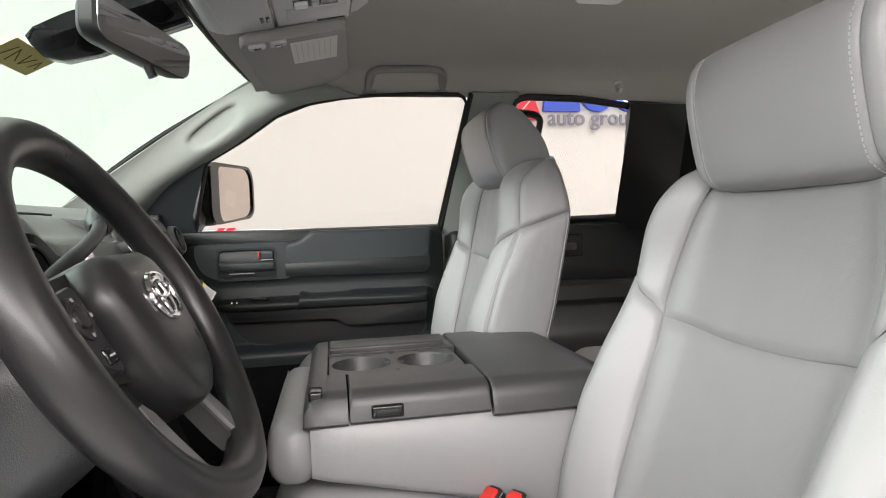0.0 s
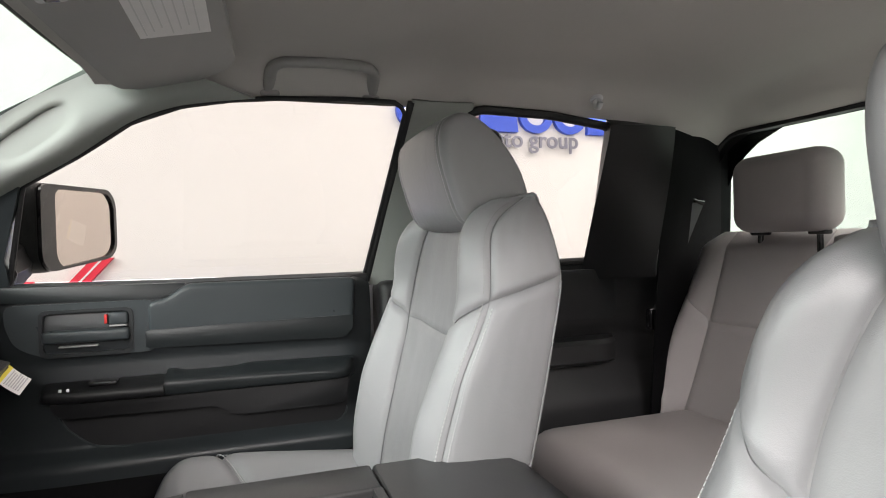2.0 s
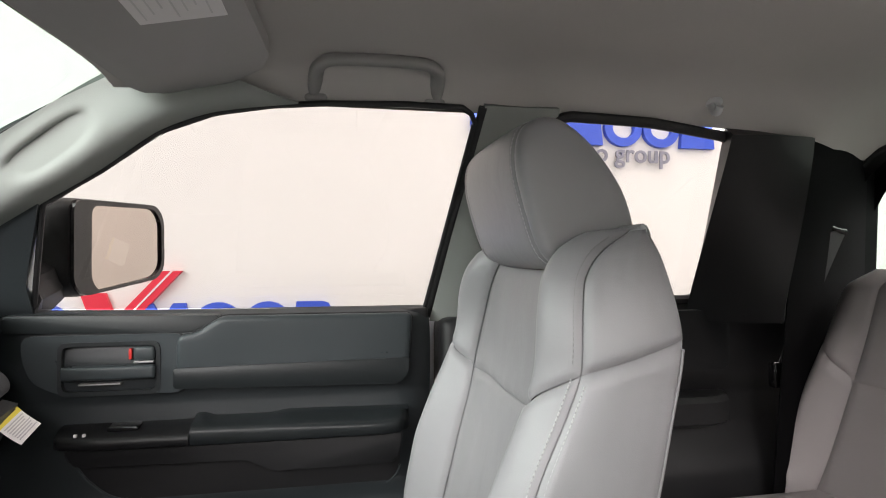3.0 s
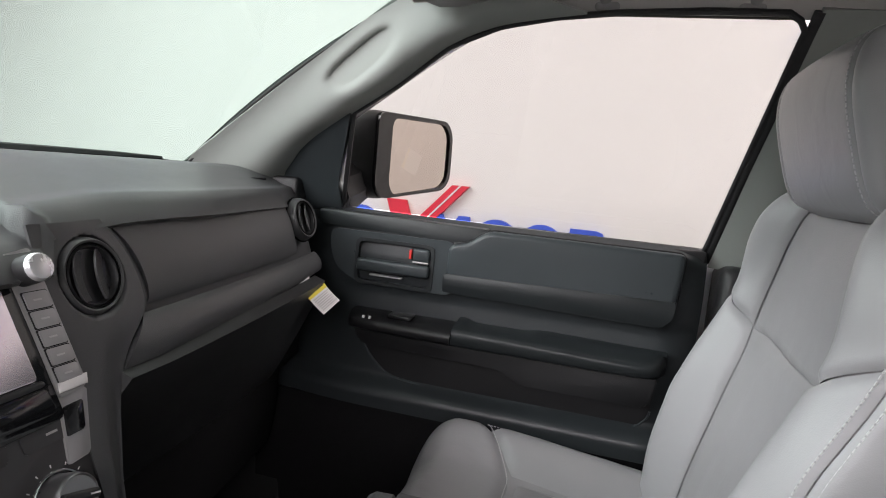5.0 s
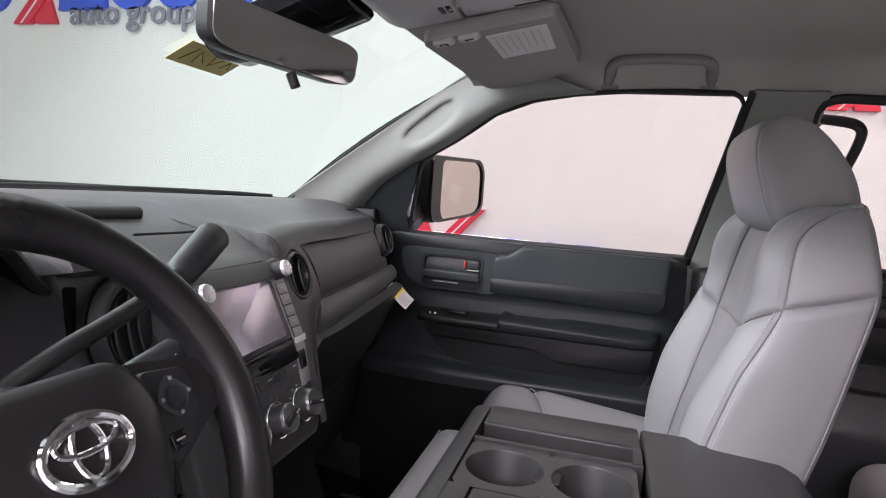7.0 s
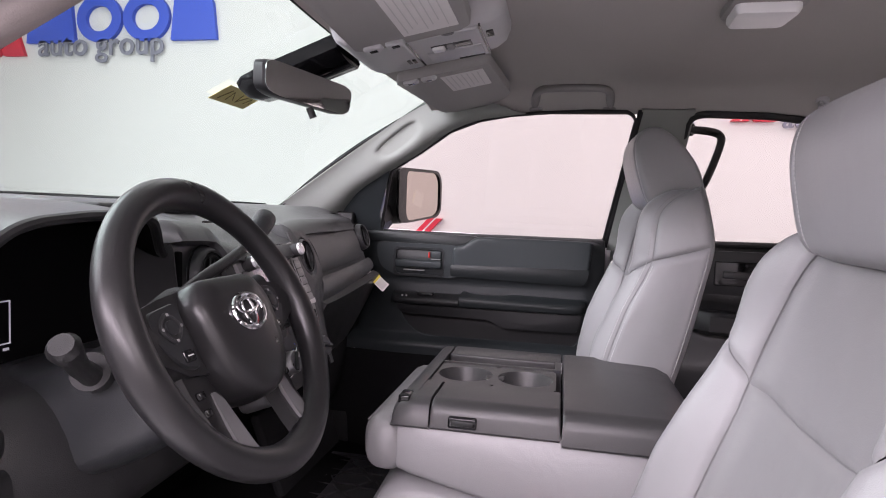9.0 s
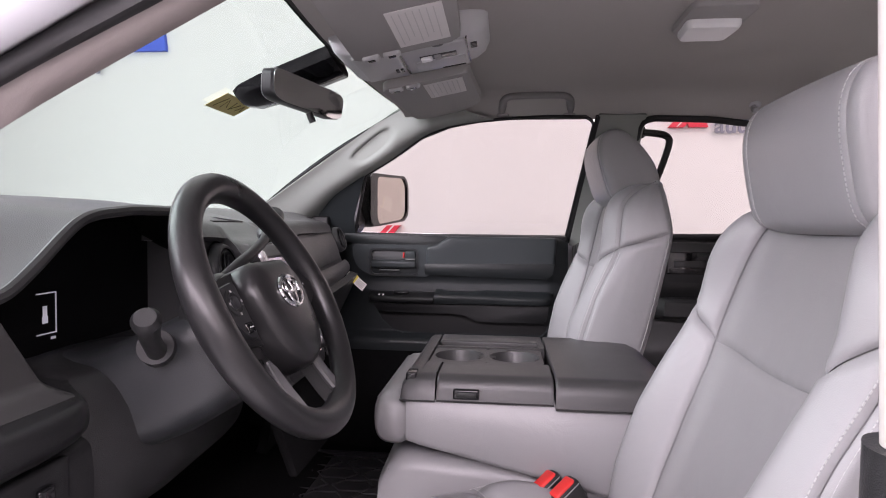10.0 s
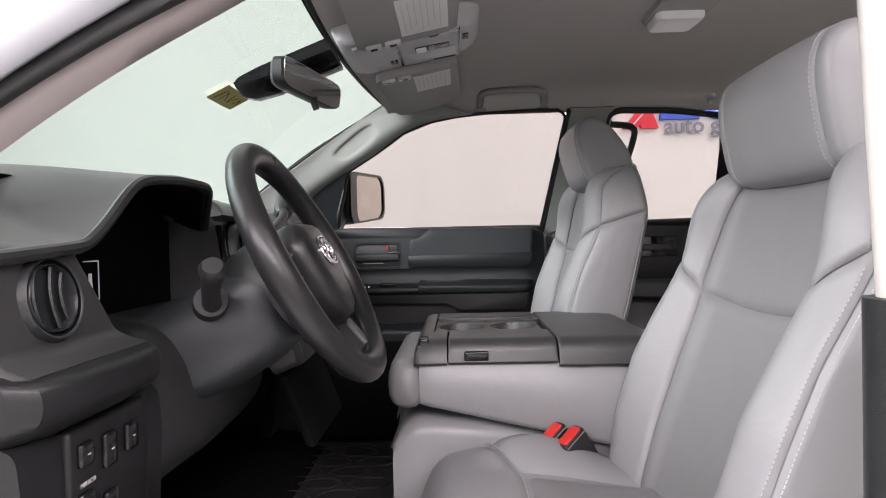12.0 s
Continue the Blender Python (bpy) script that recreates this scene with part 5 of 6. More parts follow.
def vent(at, r, turn, tall=1.0, name="air_vent", tip=0.0, parent=None, out=0.012, wide=0.30, dys=(-0.58, -0.12, 0.34), tone=None):
    """A round outlet: a ring, a dark well and curved swivelling vanes, facing the rear."""
    m = Matrix.Translation(at) @ pose(0, 0, 0, 0, tip, turn) @ Matrix(((0, 0, 1, 0), (0, 1, 0, 0), (tall, 0, 0, 0), (0, 0, 0, 1)))
    m = m @ Matrix.Translation((0, 0, out))
    v = part(name, lathe([(r * 1.30, -0.016), (r * 1.24, -0.006), (r * 1.16, 0.000), (r * 1.10, 0.0025), (r * 1.04, 0.002), (r, -0.002), (r * 0.98, -0.013)], 44, m), tone or PLASTIC_GR, parent or dash, "round black air vent", 60)
    part("well", lathe([(r * 0.99, -0.010), (r * 0.97, -0.0125), (0.001, -0.0135)], 32, m), PLASTIC, v)
    part("inner_ring", lathe([(r * 0.96, -0.006), (r * 0.95, -0.001), (r * 0.90, 0.001), (r * 0.85, -0.002), (r * 0.84, -0.010)], 44, m), PLASTIC_SM, v, "", 60)
    part("groove", tube([m @ Vector((r * 1.31 * math.cos(t), r * 1.31 * math.sin(t), -0.0125)) for t in [2 * math.pi * i / 44 for i in range(44)]], 0.0014, 6, True), MATTE, v)
    part("groove", tube([m @ Vector((r * 1.01 * math.cos(t), r * 1.01 * math.sin(t), 0.0002)) for t in [2 * math.pi * i / 44 for i in range(44)]], 0.0010, 6, True), MATTE, v)
    for dy in dys:
        def blade(u, w, dy=dy):
            a = (2 * u - 1) * r * 0.84 * math.sqrt(max(0.08, 1 - (dy + 0.1) ** 2))
            return Vector((a, dy * r + wide * r * w - 0.16 * r * (1 - (2 * u - 1) ** 2), -0.001 - 0.009 * w))
        part("vane", sheet(blade, 12, 4, 0.002, m), tone or PLASTIC_GR, v)
    return v


def pod(u, v):
    """The rounded shoulder between the centre stack and the glove box."""
    z = 0.642 + 0.247 * v
    xl = -0.061 + (0.84 - z) * 0.39
    y = 0.086 + (pod_edge(z) - 0.086) * u
    back = face_x(0.2) - 0.006 + 0.37 * (0.872 - z)
    x = xl + (back - xl) * (0.45 * ease(u, 0.35, 0.9) + 0.55 * ease(u, 0.90, 1.0))
    hole = math.hypot((y - 0.140) / 0.0375, (z - 0.839) / 0.0365)
    return Vector((x - 0.018 * (1 - ease(hole, 0.93, 1.03)), y, z))


part("vent_pod", sheet(pod, 80, 130, 0.003), PAD, dash, "curved dark vent surround", angle=60)
vent((-0.0645, 0.140, 0.839), 0.0315, 4, 0.98, tip=-16, out=0.0015, wide=0.62, dys=(-0.55, 0.25), tone=PAD)
vent((-0.1215, 0.622, 0.860), 0.026, -6, 1.15, tip=-18, wide=0.6, dys=(-0.5, 0.2), tone=PAD)
vent((-0.0535, -0.661, 0.798), 0.031, 0, tip=-8, out=0.0045, wide=0.52, dys=(-0.62, 0.02, 0.52))
vent((-0.074, -0.182, 0.822), 0.038, 4, 1.1, tip=-10)

# centre stack
def stack(y, z, out=0.0):
    return Vector((-0.063 + (0.84 - z) * 0.39 + out, y, z))


def plate(y0, y1, z0, z1, out, thick=0.012, r=0.004):
    """A panel lying on the slope of the centre stack."""
    k = math.hypot(1, 0.39)
    m = Matrix.Translation(stack(0, 0.84)) @ Matrix(((0, -0.39 / k, 1 / k, 0), (1, 0, 0, 0), (0, 1 / k, 0.39 / k, 0), (0, 0, 0, 1)))
    return rbox(y0, y1, (z0 - 0.84) * k, (z1 - 0.84) * k, out - thick, out, r, 2, m), m


def on_stack(name, y0, y1, z0, z1, out, material, parent, thick=0.012, r=0.003, label=""):
    bm, m = plate(y0, y1, z0, z1, out, thick, r)
    return part(name, bm, material, parent, label)


SLOPE = math.hypot(1, 0.39)
SM = plate(0, 1, 0.8, 0.9, 0)[1]


def stack_poly(name, pts, out, material, parent, thick=0.012, r=0.004, label="", bevel=0.0012):
    """A panel of any outline in (y, z) on the slope of the centre stack."""
    p2 = rounded([(y, (z - 0.84) * SLOPE) for y, z in pts], r) if r else [(y, (z - 0.84) * SLOPE) for y, z in pts]
    return part(name, prism(p2, "z", out - thick, out, bevel, m=SM), material, parent, label)


def stack_at(y, z, out=0.0):
    return SM @ Matrix.Translation((y, (z - 0.84) * SLOPE, out))


stack_poly("stack_surround", [(-0.160, 0.632), (0.090, 0.636), (0.100, 0.868), (0.05, 0.868), (-0.10, 0.868), (-0.150, 0.862)], -0.003, PAD, dash, 0.05, 0.02, bevel=0.006)
radio = stack_poly("radio", [(-0.096, 0.866), (0.056, 0.868), (0.072, 0.734), (-0.078, 0.728)], 0.003, PIANO, dash, 0.02, 0.006, "gloss black radio face")
stack_poly("screen", [(-0.090, 0.846), (0.047, 0.849), (0.057, 0.768), (-0.079, 0.763)], 0.0040, SCREEN, radio, 0.003, 0.003, "grey touch screen mirroring the side window", 0.0005)
stack_poly("screen_frame", [(-0.082, 0.762), (0.060, 0.767), (0.061, 0.762), (-0.081, 0.757)], 0.0060, PLASTIC_SM, radio, 0.006, 0.002)
stack_poly("disc_slot_panel", [(-0.078, 0.755), (0.062, 0.760), (0.065, 0.740), (-0.075, 0.735)], 0.0052, PIANO, radio, 0.006, 0.004)
stack_poly("disc_slot", [(-0.052, 0.7505), (0.040, 0.7535), (0.040, 0.7515), (-0.052, 0.7485)], 0.0056, RUBBER, radio, 0.002, 0)
stack_poly("edge_strip", [(-0.098, 0.800), (-0.093, 0.800), (-0.079, 0.738), (-0.085, 0.737)], 0.0055, SILVER, radio, 0.006, 0.001, "bright silver edge strip")
for sg, top, low, za, zb in ((-1, (-0.130, -0.094), (-0.112, -0.076), 0.870, 0.736), (1, (0.055, 0.083), (0.071, 0.099), 0.870, 0.752)):
    st = stack_poly("button_strip", [(top[0], za - 0.004), (top[1], za), (low[1], zb), (low[0], zb - 0.003)], 0.004, BUTTON, radio, 0.016, 0.005, "grey metallic button strip")

    def cell(t0, t1, e0, e1):
        f = lambda t, e: (top[0] + (low[0] - top[0]) * t + (top[1] - top[0]) * e, za + (zb - za) * t)
        return [f(t0, e0), f(t0, e1), f(t1, e1), f(t1, e0)]

    for k in range(5):
        t = 0.30 + 0.13 * k
        stack_poly("button_gap", cell(t - 0.006, t + 0.121, 0.10, 0.92), 0.0048, RUBBER, st, 0.004, 0.001)
        stack_poly("button", cell(t, t + 0.115, 0.13, 0.90), 0.0062, BUTTON, st, 0.006, 0.002)
        stack_poly("button_mark", cell(t + 0.050, t + 0.062, 0.36, 0.62), 0.0066, INK, st, 0.002, 0, bevel=0)
    mk = stack_at(-0.102 if sg < 0 else 0.070, 0.840 if sg < 0 else 0.851, 0.003)
    kn = part("knob", lathe([(0.0125, 0.0), (0.0125, 0.014), (0.0118, 0.019), (0.001, 0.019)], 28, mk), RUBBER, st)
    part("knob_cap", lathe([(0.0122, 0.0192), (0.0118, 0.0215), (0.0105, 0.0235), (0.009, 0.0240), (0.001, 0.0240)], 28, mk), BRIGHT, kn, "bright knob cap")
ac = stack_poly("climate_panel", [(-0.132, 0.731), (0.094, 0.740), (0.078, 0.640), (-0.116, 0.634)], 0.0, DKSILVER, dash, 0.02, 0.014, "dark metallic climate control panel", 0.003)
for k in range(3):
    y = -0.092 + 0.062 * k
    stack_poly("air_button", [(y, 0.729 + 0.002 * k), (y + 0.052, 0.7305 + 0.002 * k), (y + 0.050, 0.716 + 0.002 * k), (y + 0.001, 0.7145 + 0.002 * k)], 0.0012, DKSILVER, ac, 0.006, 0.003)
    stack_poly("panel_mark", [(y + 0.021, 0.7240 + 0.002 * k), (y + 0.031, 0.7243 + 0.002 * k), (y + 0.031, 0.7225 + 0.002 * k), (y + 0.021, 0.7222 + 0.002 * k)], 0.0016, INK, ac, 0.002, 0, bevel=0)
hz = stack_poly("hazard_button", [(-0.118, 0.735), (-0.096, 0.736), (-0.094, 0.712), (-0.116, 0.711)], 0.003, PIANO, ac, 0.008, 0.004, "black hazard button")
stack_poly("hazard_mark", [(-0.111, 0.7195), (-0.101, 0.7195), (-0.106, 0.729)], 0.0034, RED, hz, 0.002, 0, bevel=0)
stack_poly("side_panel", [(0.070, 0.751), (0.099, 0.752), (0.086, 0.700), (0.064, 0.698)], 0.002, BUTTON, ac, 0.008, 0.003)
stack_poly("side_button", [(0.072, 0.742), (0.091, 0.743), (0.086, 0.720), (0.069, 0.719)], 0.0034, PIANO, ac, 0.004, 0.002)
stack_poly("paper_label", [(0.072, 0.761), (0.100, 0.762), (0.098, 0.7535), (0.071, 0.753)], 0.0065, PAPER, ac, 0.003, 0, "small white label")
for k, y in enumerate((-0.077, -0.012, 0.050)):
    mk = stack_at(y, 0.678)
    part("knob_ring", lathe([(0.0240, -0.002), (0.0240, 0.0020), (0.0230, 0.0035), (0.0218, 0.0030), (0.0214, -0.001)], 40, mk), CHROME, ac, "bright dial ring")
    kb = part("dial_knob", lathe([(0.0200, 0.0), (0.0192, 0.016), (0.0185, 0.0205), (0.0170, 0.0222), (0.0160, 0.0212)], 40, mk), KNOB, ac, "brushed silver dial knob")
    part("knob_face", join(lathe([(0.0164, 0.0190), (0.0160, 0.0206), (0.001, 0.0210)], 32, mk), rbox(-0.0165, 0.0165, -0.0042, 0.0042, 0.014, 0.0262, 0.003, m=mk @ pose(0, 0, 0, 0, 0, 55 - 35 * k))), PLASTIC_SM, kb)
    part("pointer", rbox(0.006, 0.015, -0.0007, 0.0007, 0.0260, 0.0266, 0, m=mk @ pose(0, 0, 0, 0, 0, 55 - 35 * k)), INK_W, kb)
    for j in range(9):
        a = radians(-20 + 27.5 * j)
        part("dial_tick", rbox(-0.0012, 0.0012, -0.0004, 0.0004, 0.0, 0.0006, 0, m=mk @ Matrix.Translation((0.0275 * math.cos(a), 0.0275 * math.sin(a), 0)) @ pose(0, 0, 0, 0, 0, math.degrees(a))), INK_W if k != 1 else (RED if j < 4 else BLUE), ac)
on_stack("lower_tray", -0.14, 0.10, 0.50, 0.628, -0.035, CARPET, dash, 0.02, 0.01)

# instrument hood and cluster
HOOD = [(-0.742, 0.835), (-0.648, 0.842), (-0.616, 0.845), (-0.573, 0.871), (-0.530, 0.899), (-0.510, 0.911), (-0.485, 0.918), (-0.42, 0.924), (-0.34, 0.924), (-0.310, 0.918), (-0.290, 0.902), (-0.264, 0.879), (-0.246, 0.870), (-0.225, 0.866)]


def hood(u, v):
    y = -0.742 + 0.517 * v
    lip = soft_at(HOOD, y, 0.005)
    x = -0.34 + (0.290 - 0.010 * ease(v, 0.25, 0.45)) * u - 0.045 * u * ease(v, 0.78, 1.0)
    z0 = 0.926 - 0.016 * ease(-y, 0.48, 0.66)
    z = z0 + (lip - z0) * ease(u, 0.30, 1.0) + 0.010 * math.sin(math.pi * u)
    return Vector((x, y, z))


cl = part("cluster_hood", sheet(hood, 24, 120, 0.007), PAD, dash, "black instrument hood", angle=60)
part("hood_lip", tube([hood(1, i / 70) + Vector((0.0, 0, -0.004)) for i in range(71)], 0.006, 8), PLASTIC, cl)
# Recess and face are coloured near black for the shade beneath the hood.
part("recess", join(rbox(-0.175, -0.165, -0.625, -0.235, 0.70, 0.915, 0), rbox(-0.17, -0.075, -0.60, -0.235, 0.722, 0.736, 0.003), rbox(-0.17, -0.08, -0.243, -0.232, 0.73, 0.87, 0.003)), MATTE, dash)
# Added black sheet that paints shade onto the hood's underside.
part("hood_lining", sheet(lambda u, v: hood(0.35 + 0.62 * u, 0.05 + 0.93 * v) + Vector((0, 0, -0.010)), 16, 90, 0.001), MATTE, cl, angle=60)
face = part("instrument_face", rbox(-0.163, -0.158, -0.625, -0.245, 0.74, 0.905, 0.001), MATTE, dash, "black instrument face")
GLOW = bpy.data.materials.new("lit_display_line")
GLOW.use_nodes = True
GLOW.node_tree.nodes["Principled BSDF"].inputs["Emission Color"].default_value = (0.8, 0.85, 1, 1)
GLOW.node_tree.nodes["Principled BSDF"].inputs["Emission Strength"].default_value = 0.10
for y0, y1, z0, z1 in ((-0.455, -0.425, 0.822, 0.8235), (-0.4265, -0.425, 0.775, 0.8235), (-0.455, -0.425, 0.775, 0.7765), (-0.4455, -0.4395, 0.792, 0.808), (-0.4465, -0.4385, 0.788, 0.796), (-0.434, -0.427, 0.768, 0.771)):
    part("display_line", rbox(-0.158, -0.1572, y0, y1, z0, z1, 0), GLOW, face, "lit white display line")
# left end of the dash
part("left_face", loft([[(x, y, z) for x, z in rounded([(-0.16, 0.845), (-0.095, 0.848), (-0.080 + k, 0.838), (-0.072 + k, 0.80), (-0.068 + k, 0.762), (-0.16, 0.755)], 0.012)] for y, k in ((-0.742, -0.03), (-0.735, -0.01), (-0.71, 0.0), (-0.66, 0.0), (-0.645, -0.003), (-0.635, -0.012), (-0.628, -0.03))]), PAD, dash)


def left_panel(u, v):
    """The flat driver's-side face with its round vent opening."""
    z = 0.747 + 0.102 * v
    y0, y1 = -0.742, -0.560 - 0.058 * v
    y = y0 + (y1 - y0) * u
    e = max(0.0, (u - 0.90) / 0.10)
    w = max(0.0, (0.07 - u) / 0.07)
    x = -0.044 - 0.016 * v + 0.026 * max(0.0, (0.16 - v) / 0.16) ** 2 - 0.030 * max(0.0, (v - 0.88) / 0.12) ** 2 - 0.022 * e ** 2.2 - 0.03 * w ** 2
    hole = math.hypot((y + 0.661) / 0.0355, (z - 0.798) / 0.0355)
    return Vector((x - 0.018 * (1 - ease(hole, 0.94, 1.03)), y, z))


part("vent_panel", sheet(left_panel, 150, 90, 0.003), CONSOLE, dash, "dark vent panel", angle=60)
# Side of the recess, with the same shade in its colour.
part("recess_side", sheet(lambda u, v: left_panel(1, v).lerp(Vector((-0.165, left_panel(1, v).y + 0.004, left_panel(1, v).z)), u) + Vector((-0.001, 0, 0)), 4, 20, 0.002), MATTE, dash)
part("knee_ledge", loft([[(x, y, z) for x, z in rounded([(-0.16, 0.756), (-0.045, 0.753), (0.004 + k, 0.741), (0.004 + k, 0.716), (-0.03 + k, 0.694), (-0.16, 0.68)], 0.014)] for y, k in ((-0.745, -0.03), (-0.735, -0.012), (-0.70, 0.0), (-0.615, 0.0), (-0.590, -0.003), (-0.572, -0.010), (-0.558, -0.022), (-0.548, -0.040), (-0.542, -0.070))]), DOORD, dash)
lp = part("switch_panel", loft([[(x, y, z) for x, z in rounded([(-0.16, 0.70), (-0.026, 0.699), (-0.022, 0.66), (-0.03, 0.50), (-0.06, 0.42), (-0.16, 0.42)], 0.014)] for y in (-0.74, -0.73, -0.56, -0.545)]), DOORD, dash)
sw = part("switch_bezel", rbox(-0.03, -0.0185, -0.694, -0.580, 0.575, 0.696, 0.004), DOORD, lp)
for y, z0, z1 in ((-0.677, 0.664, 0.684), (-0.677, 0.628, 0.644), (-0.645, 0.652, 0.682), (-0.612, 0.655, 0.680), (-0.677, 0.592, 0.618), (-0.645, 0.592, 0.632)):
    b = part("switch", rbox(-0.02, -0.0135, y - 0.009, y + 0.009, z0, z1, 0.003), PIANO, sw, "black rocker switch")
    part("switch_mark", rbox(-0.0137, -0.0132, y - 0.002, y + 0.002, (z0 + z1) / 2 - 0.0006, (z0 + z1) / 2 + 0.0006, 0), INK, b)
part("switch_word", text_mesh("MIRROR", 0.0054, Matrix.Translation((-0.0131, -0.690, 0.6505)) @ pose(0, 0, 0, 90, 0, 90)), INK_W, sw, "white word mirror")
part("knee_panel", loft([[(x, y, z) for x, z in rounded([(-0.16, 0.76), (-0.05 + k, 0.748), (-0.02 + k, 0.70), (-0.03 + k, 0.60), (-0.09, 0.55), (-0.2, 0.55)], 0.025)] for y, k in ((-0.56, -0.02), (-0.53, 0.0), (-0.41, 0.012), (-0.26, 0.0), (-0.175, -0.015), (-0.165, -0.03))]), PLASTIC, dash)
part("inner_vent_panel", loft([[(x, y, z) for x, z in rounded([(-0.16, 0.885), (-0.088, 0.882), (-0.078, 0.80), (-0.05, 0.735), (-0.16, 0.73)], 0.012)] for y in (-0.245, -0.235, -0.14, -0.13)]), PAD, dash)

# ---------------------------------------------------------------- steering wheel and column
WC, WA, WR, WT = Vector((0.105, -0.411, 0.815)), 0.49, 0.148, 0.0165
wm = Matrix.Translation(WC) @ Matrix(((0, -math.sin(WA), math.cos(WA), 0), (1, 0, 0, 0), (0, math.cos(WA), math.sin(WA), 0), (0, 0, 0, 1)))
swl = thing("steering_wheel", tuple(WC), "black steering wheel with silver lower spokes and round chrome badge", "steering wheel")
part("rim", tube([wm @ Vector((WR * math.cos(t), WR * math.sin(t), 0)) for t in [2 * math.pi * i / 72 for i in range(72)]], [WT * (1 + 0.06 * math.cos(4 * 2 * math.pi * i / 72)) for i in range(72)], 16, True), WHEEL, swl, "black grained leather rim", angle=80)


def wheel_loft(secs, n=20, e=3.0):
    rings = []
    for cx, cy, cz, rx, ry in secs:
        ring = []
        for j in range(n):
            a = 2 * math.pi * j / n
            c, s = math.cos(a), math.sin(a)
            ring.append(wm @ Vector((cx + rx * math.copysign(abs(c) ** (2 / e), c), cy + ry * math.copysign(abs(s) ** (2 / e), s), cz)))
        rings.append(ring)
    return loft(rings)


HUB = rounded([(-0.050, 0.050), (0.050, 0.050), (0.067, 0.022), (0.060, -0.038), (0.036, -0.074), (0.0, -0.086), (-0.036, -0.074), (-0.060, -0.038), (-0.067, 0.022)], 0.030)


def hub_rings(outline, steps):
    return loft([[wm @ Vector((x * k, -0.012 + (y + 0.012) * k, h)) for x, y in outline] for k, h in steps])


part("hub_pad", hub_rings(HUB, ((0.92, -0.050), (1.0, -0.022), (1.0, -0.002), (0.985, 0.007), (0.94, 0.0135), (0.84, 0.0180), (0.6, 0.0205), (0.25, 0.0215))), WHEEL, swl, "black grained airbag cover", angle=70)
for sg in (1, -1):
    sp = part("spoke", loft([[wm @ Vector((sg * x, y0, z + 0.004)), wm @ Vector((sg * x, (y0 + y1) / 2, z + 0.008)), wm @ Vector((sg * x, y1, z + 0.004)), wm @ Vector((sg * x, y1, z - 0.016)), wm @ Vector((sg * x, y0, z - 0.016))] for x, y0, y1, z in ((0.05, -0.040, 0.046, -0.013), (0.085, -0.034, 0.042, -0.012), (0.112, -0.018, 0.036, -0.009), (0.132, -0.006, 0.030, -0.005), (0.15, -0.004, 0.024, -0.002))]), WHEEL, swl, angle=60)
    PADL = rounded([(sg * x, y) for x, y in ((0.070, 0.036), (0.112, 0.030), (0.116, 0.004), (0.094, -0.024), (0.072, -0.032))], 0.008)
    pad = part("button_pad", loft([[wm @ Vector((sg * 0.092 + (x - sg * 0.092) * k, 0.004 + (y - 0.004) * k, h)) for x, y in PADL] for k, h in ((1.0, -0.012), (1.0, -0.0035), (0.96, -0.0015), (0.5, -0.0012))]), PLASTIC_SM, sp, "black control pad")
    cr = part("control_ring", wheel_loft([(sg * 0.092, 0.012, -0.003, 0.0155, 0.0155), (sg * 0.092, 0.012, 0.0005, 0.0150, 0.0150), (sg * 0.092, 0.012, 0.0018, 0.0125, 0.0125), (sg * 0.092, 0.012, 0.0005, 0.0105, 0.0105)], 28, 1.5), PLASTIC_GR if sg > 0 else PLASTIC, pad, "dark grey control frame" if sg > 0 else "four-way control button")
    part("control_centre", wheel_loft([(sg * 0.092, 0.012, -0.001, 0.0075, 0.0075), (sg * 0.092, 0.012, 0.0022, 0.0068, 0.0068), (sg * 0.092, 0.012, 0.0026, 0.004, 0.004)], 24, 2.6), PLASTIC_SM, cr)
    for dx, dy in ((0.0125, 0), (-0.0125, 0), (0, 0.0125), (0, -0.0125)):
        part("button_mark", rbox(sg * 0.092 + dx - 0.0014, sg * 0.092 + dx + 0.0014, 0.012 + dy - 0.0014, 0.012 + dy + 0.0014, 0.0017, 0.0022, 0, m=wm), BUTTON, cr)
    sb = part("small_button", rbox(sg * 0.083 - 0.0075, sg * 0.083 + 0.0075, -0.0225, -0.0105, -0.004, 0.0006, 0.002, m=wm), PIANO, pad, "small black button")
    part("button_mark", rbox(sg * 0.083 - 0.004, sg * 0.083 + 0.004, -0.0172, -0.0158, 0.0006, 0.001, 0, m=wm), INK, sb)
    low = part("lower_spoke", loft([[wm @ (Vector((sg * x - w, y, z + 0.002))), wm @ Vector((sg * x, y, z + 0.005)), wm @ Vector((sg * x + w, y, z + 0.002)), wm @ Vector((sg * x + w, y, z - 0.014)), wm @ Vector((sg * x - w, y, z - 0.014))] for x, y, z, w in ((0.074, -0.020, -0.016, 0.016), (0.066, -0.050, -0.018, 0.019), (0.060, -0.09, -0.014, 0.018), (0.058, -0.118, -0.008, 0.018), (0.057, -0.134, -0.003, 0.019))]), WHEEL, swl, angle=60)
    part("silver_inlay", loft([[wm @ (Vector((sg * x - w, y, z + 0.0065))), wm @ Vector((sg * x + w, y, z + 0.0058)), wm @ Vector((sg * x + w, y, z)), wm @ Vector((sg * x - w, y, z))] for x, y, z, w in ((0.060, -0.056, -0.0175, 0.003), (0.057, -0.066, -0.0165, 0.0075), (0.056, -0.09, -0.0135, 0.0095), (0.057, -0.115, -0.0085, 0.0115), (0.058, -0.134, -0.0035, 0.013))]), SATIN, low, "satin silver spoke inlay")
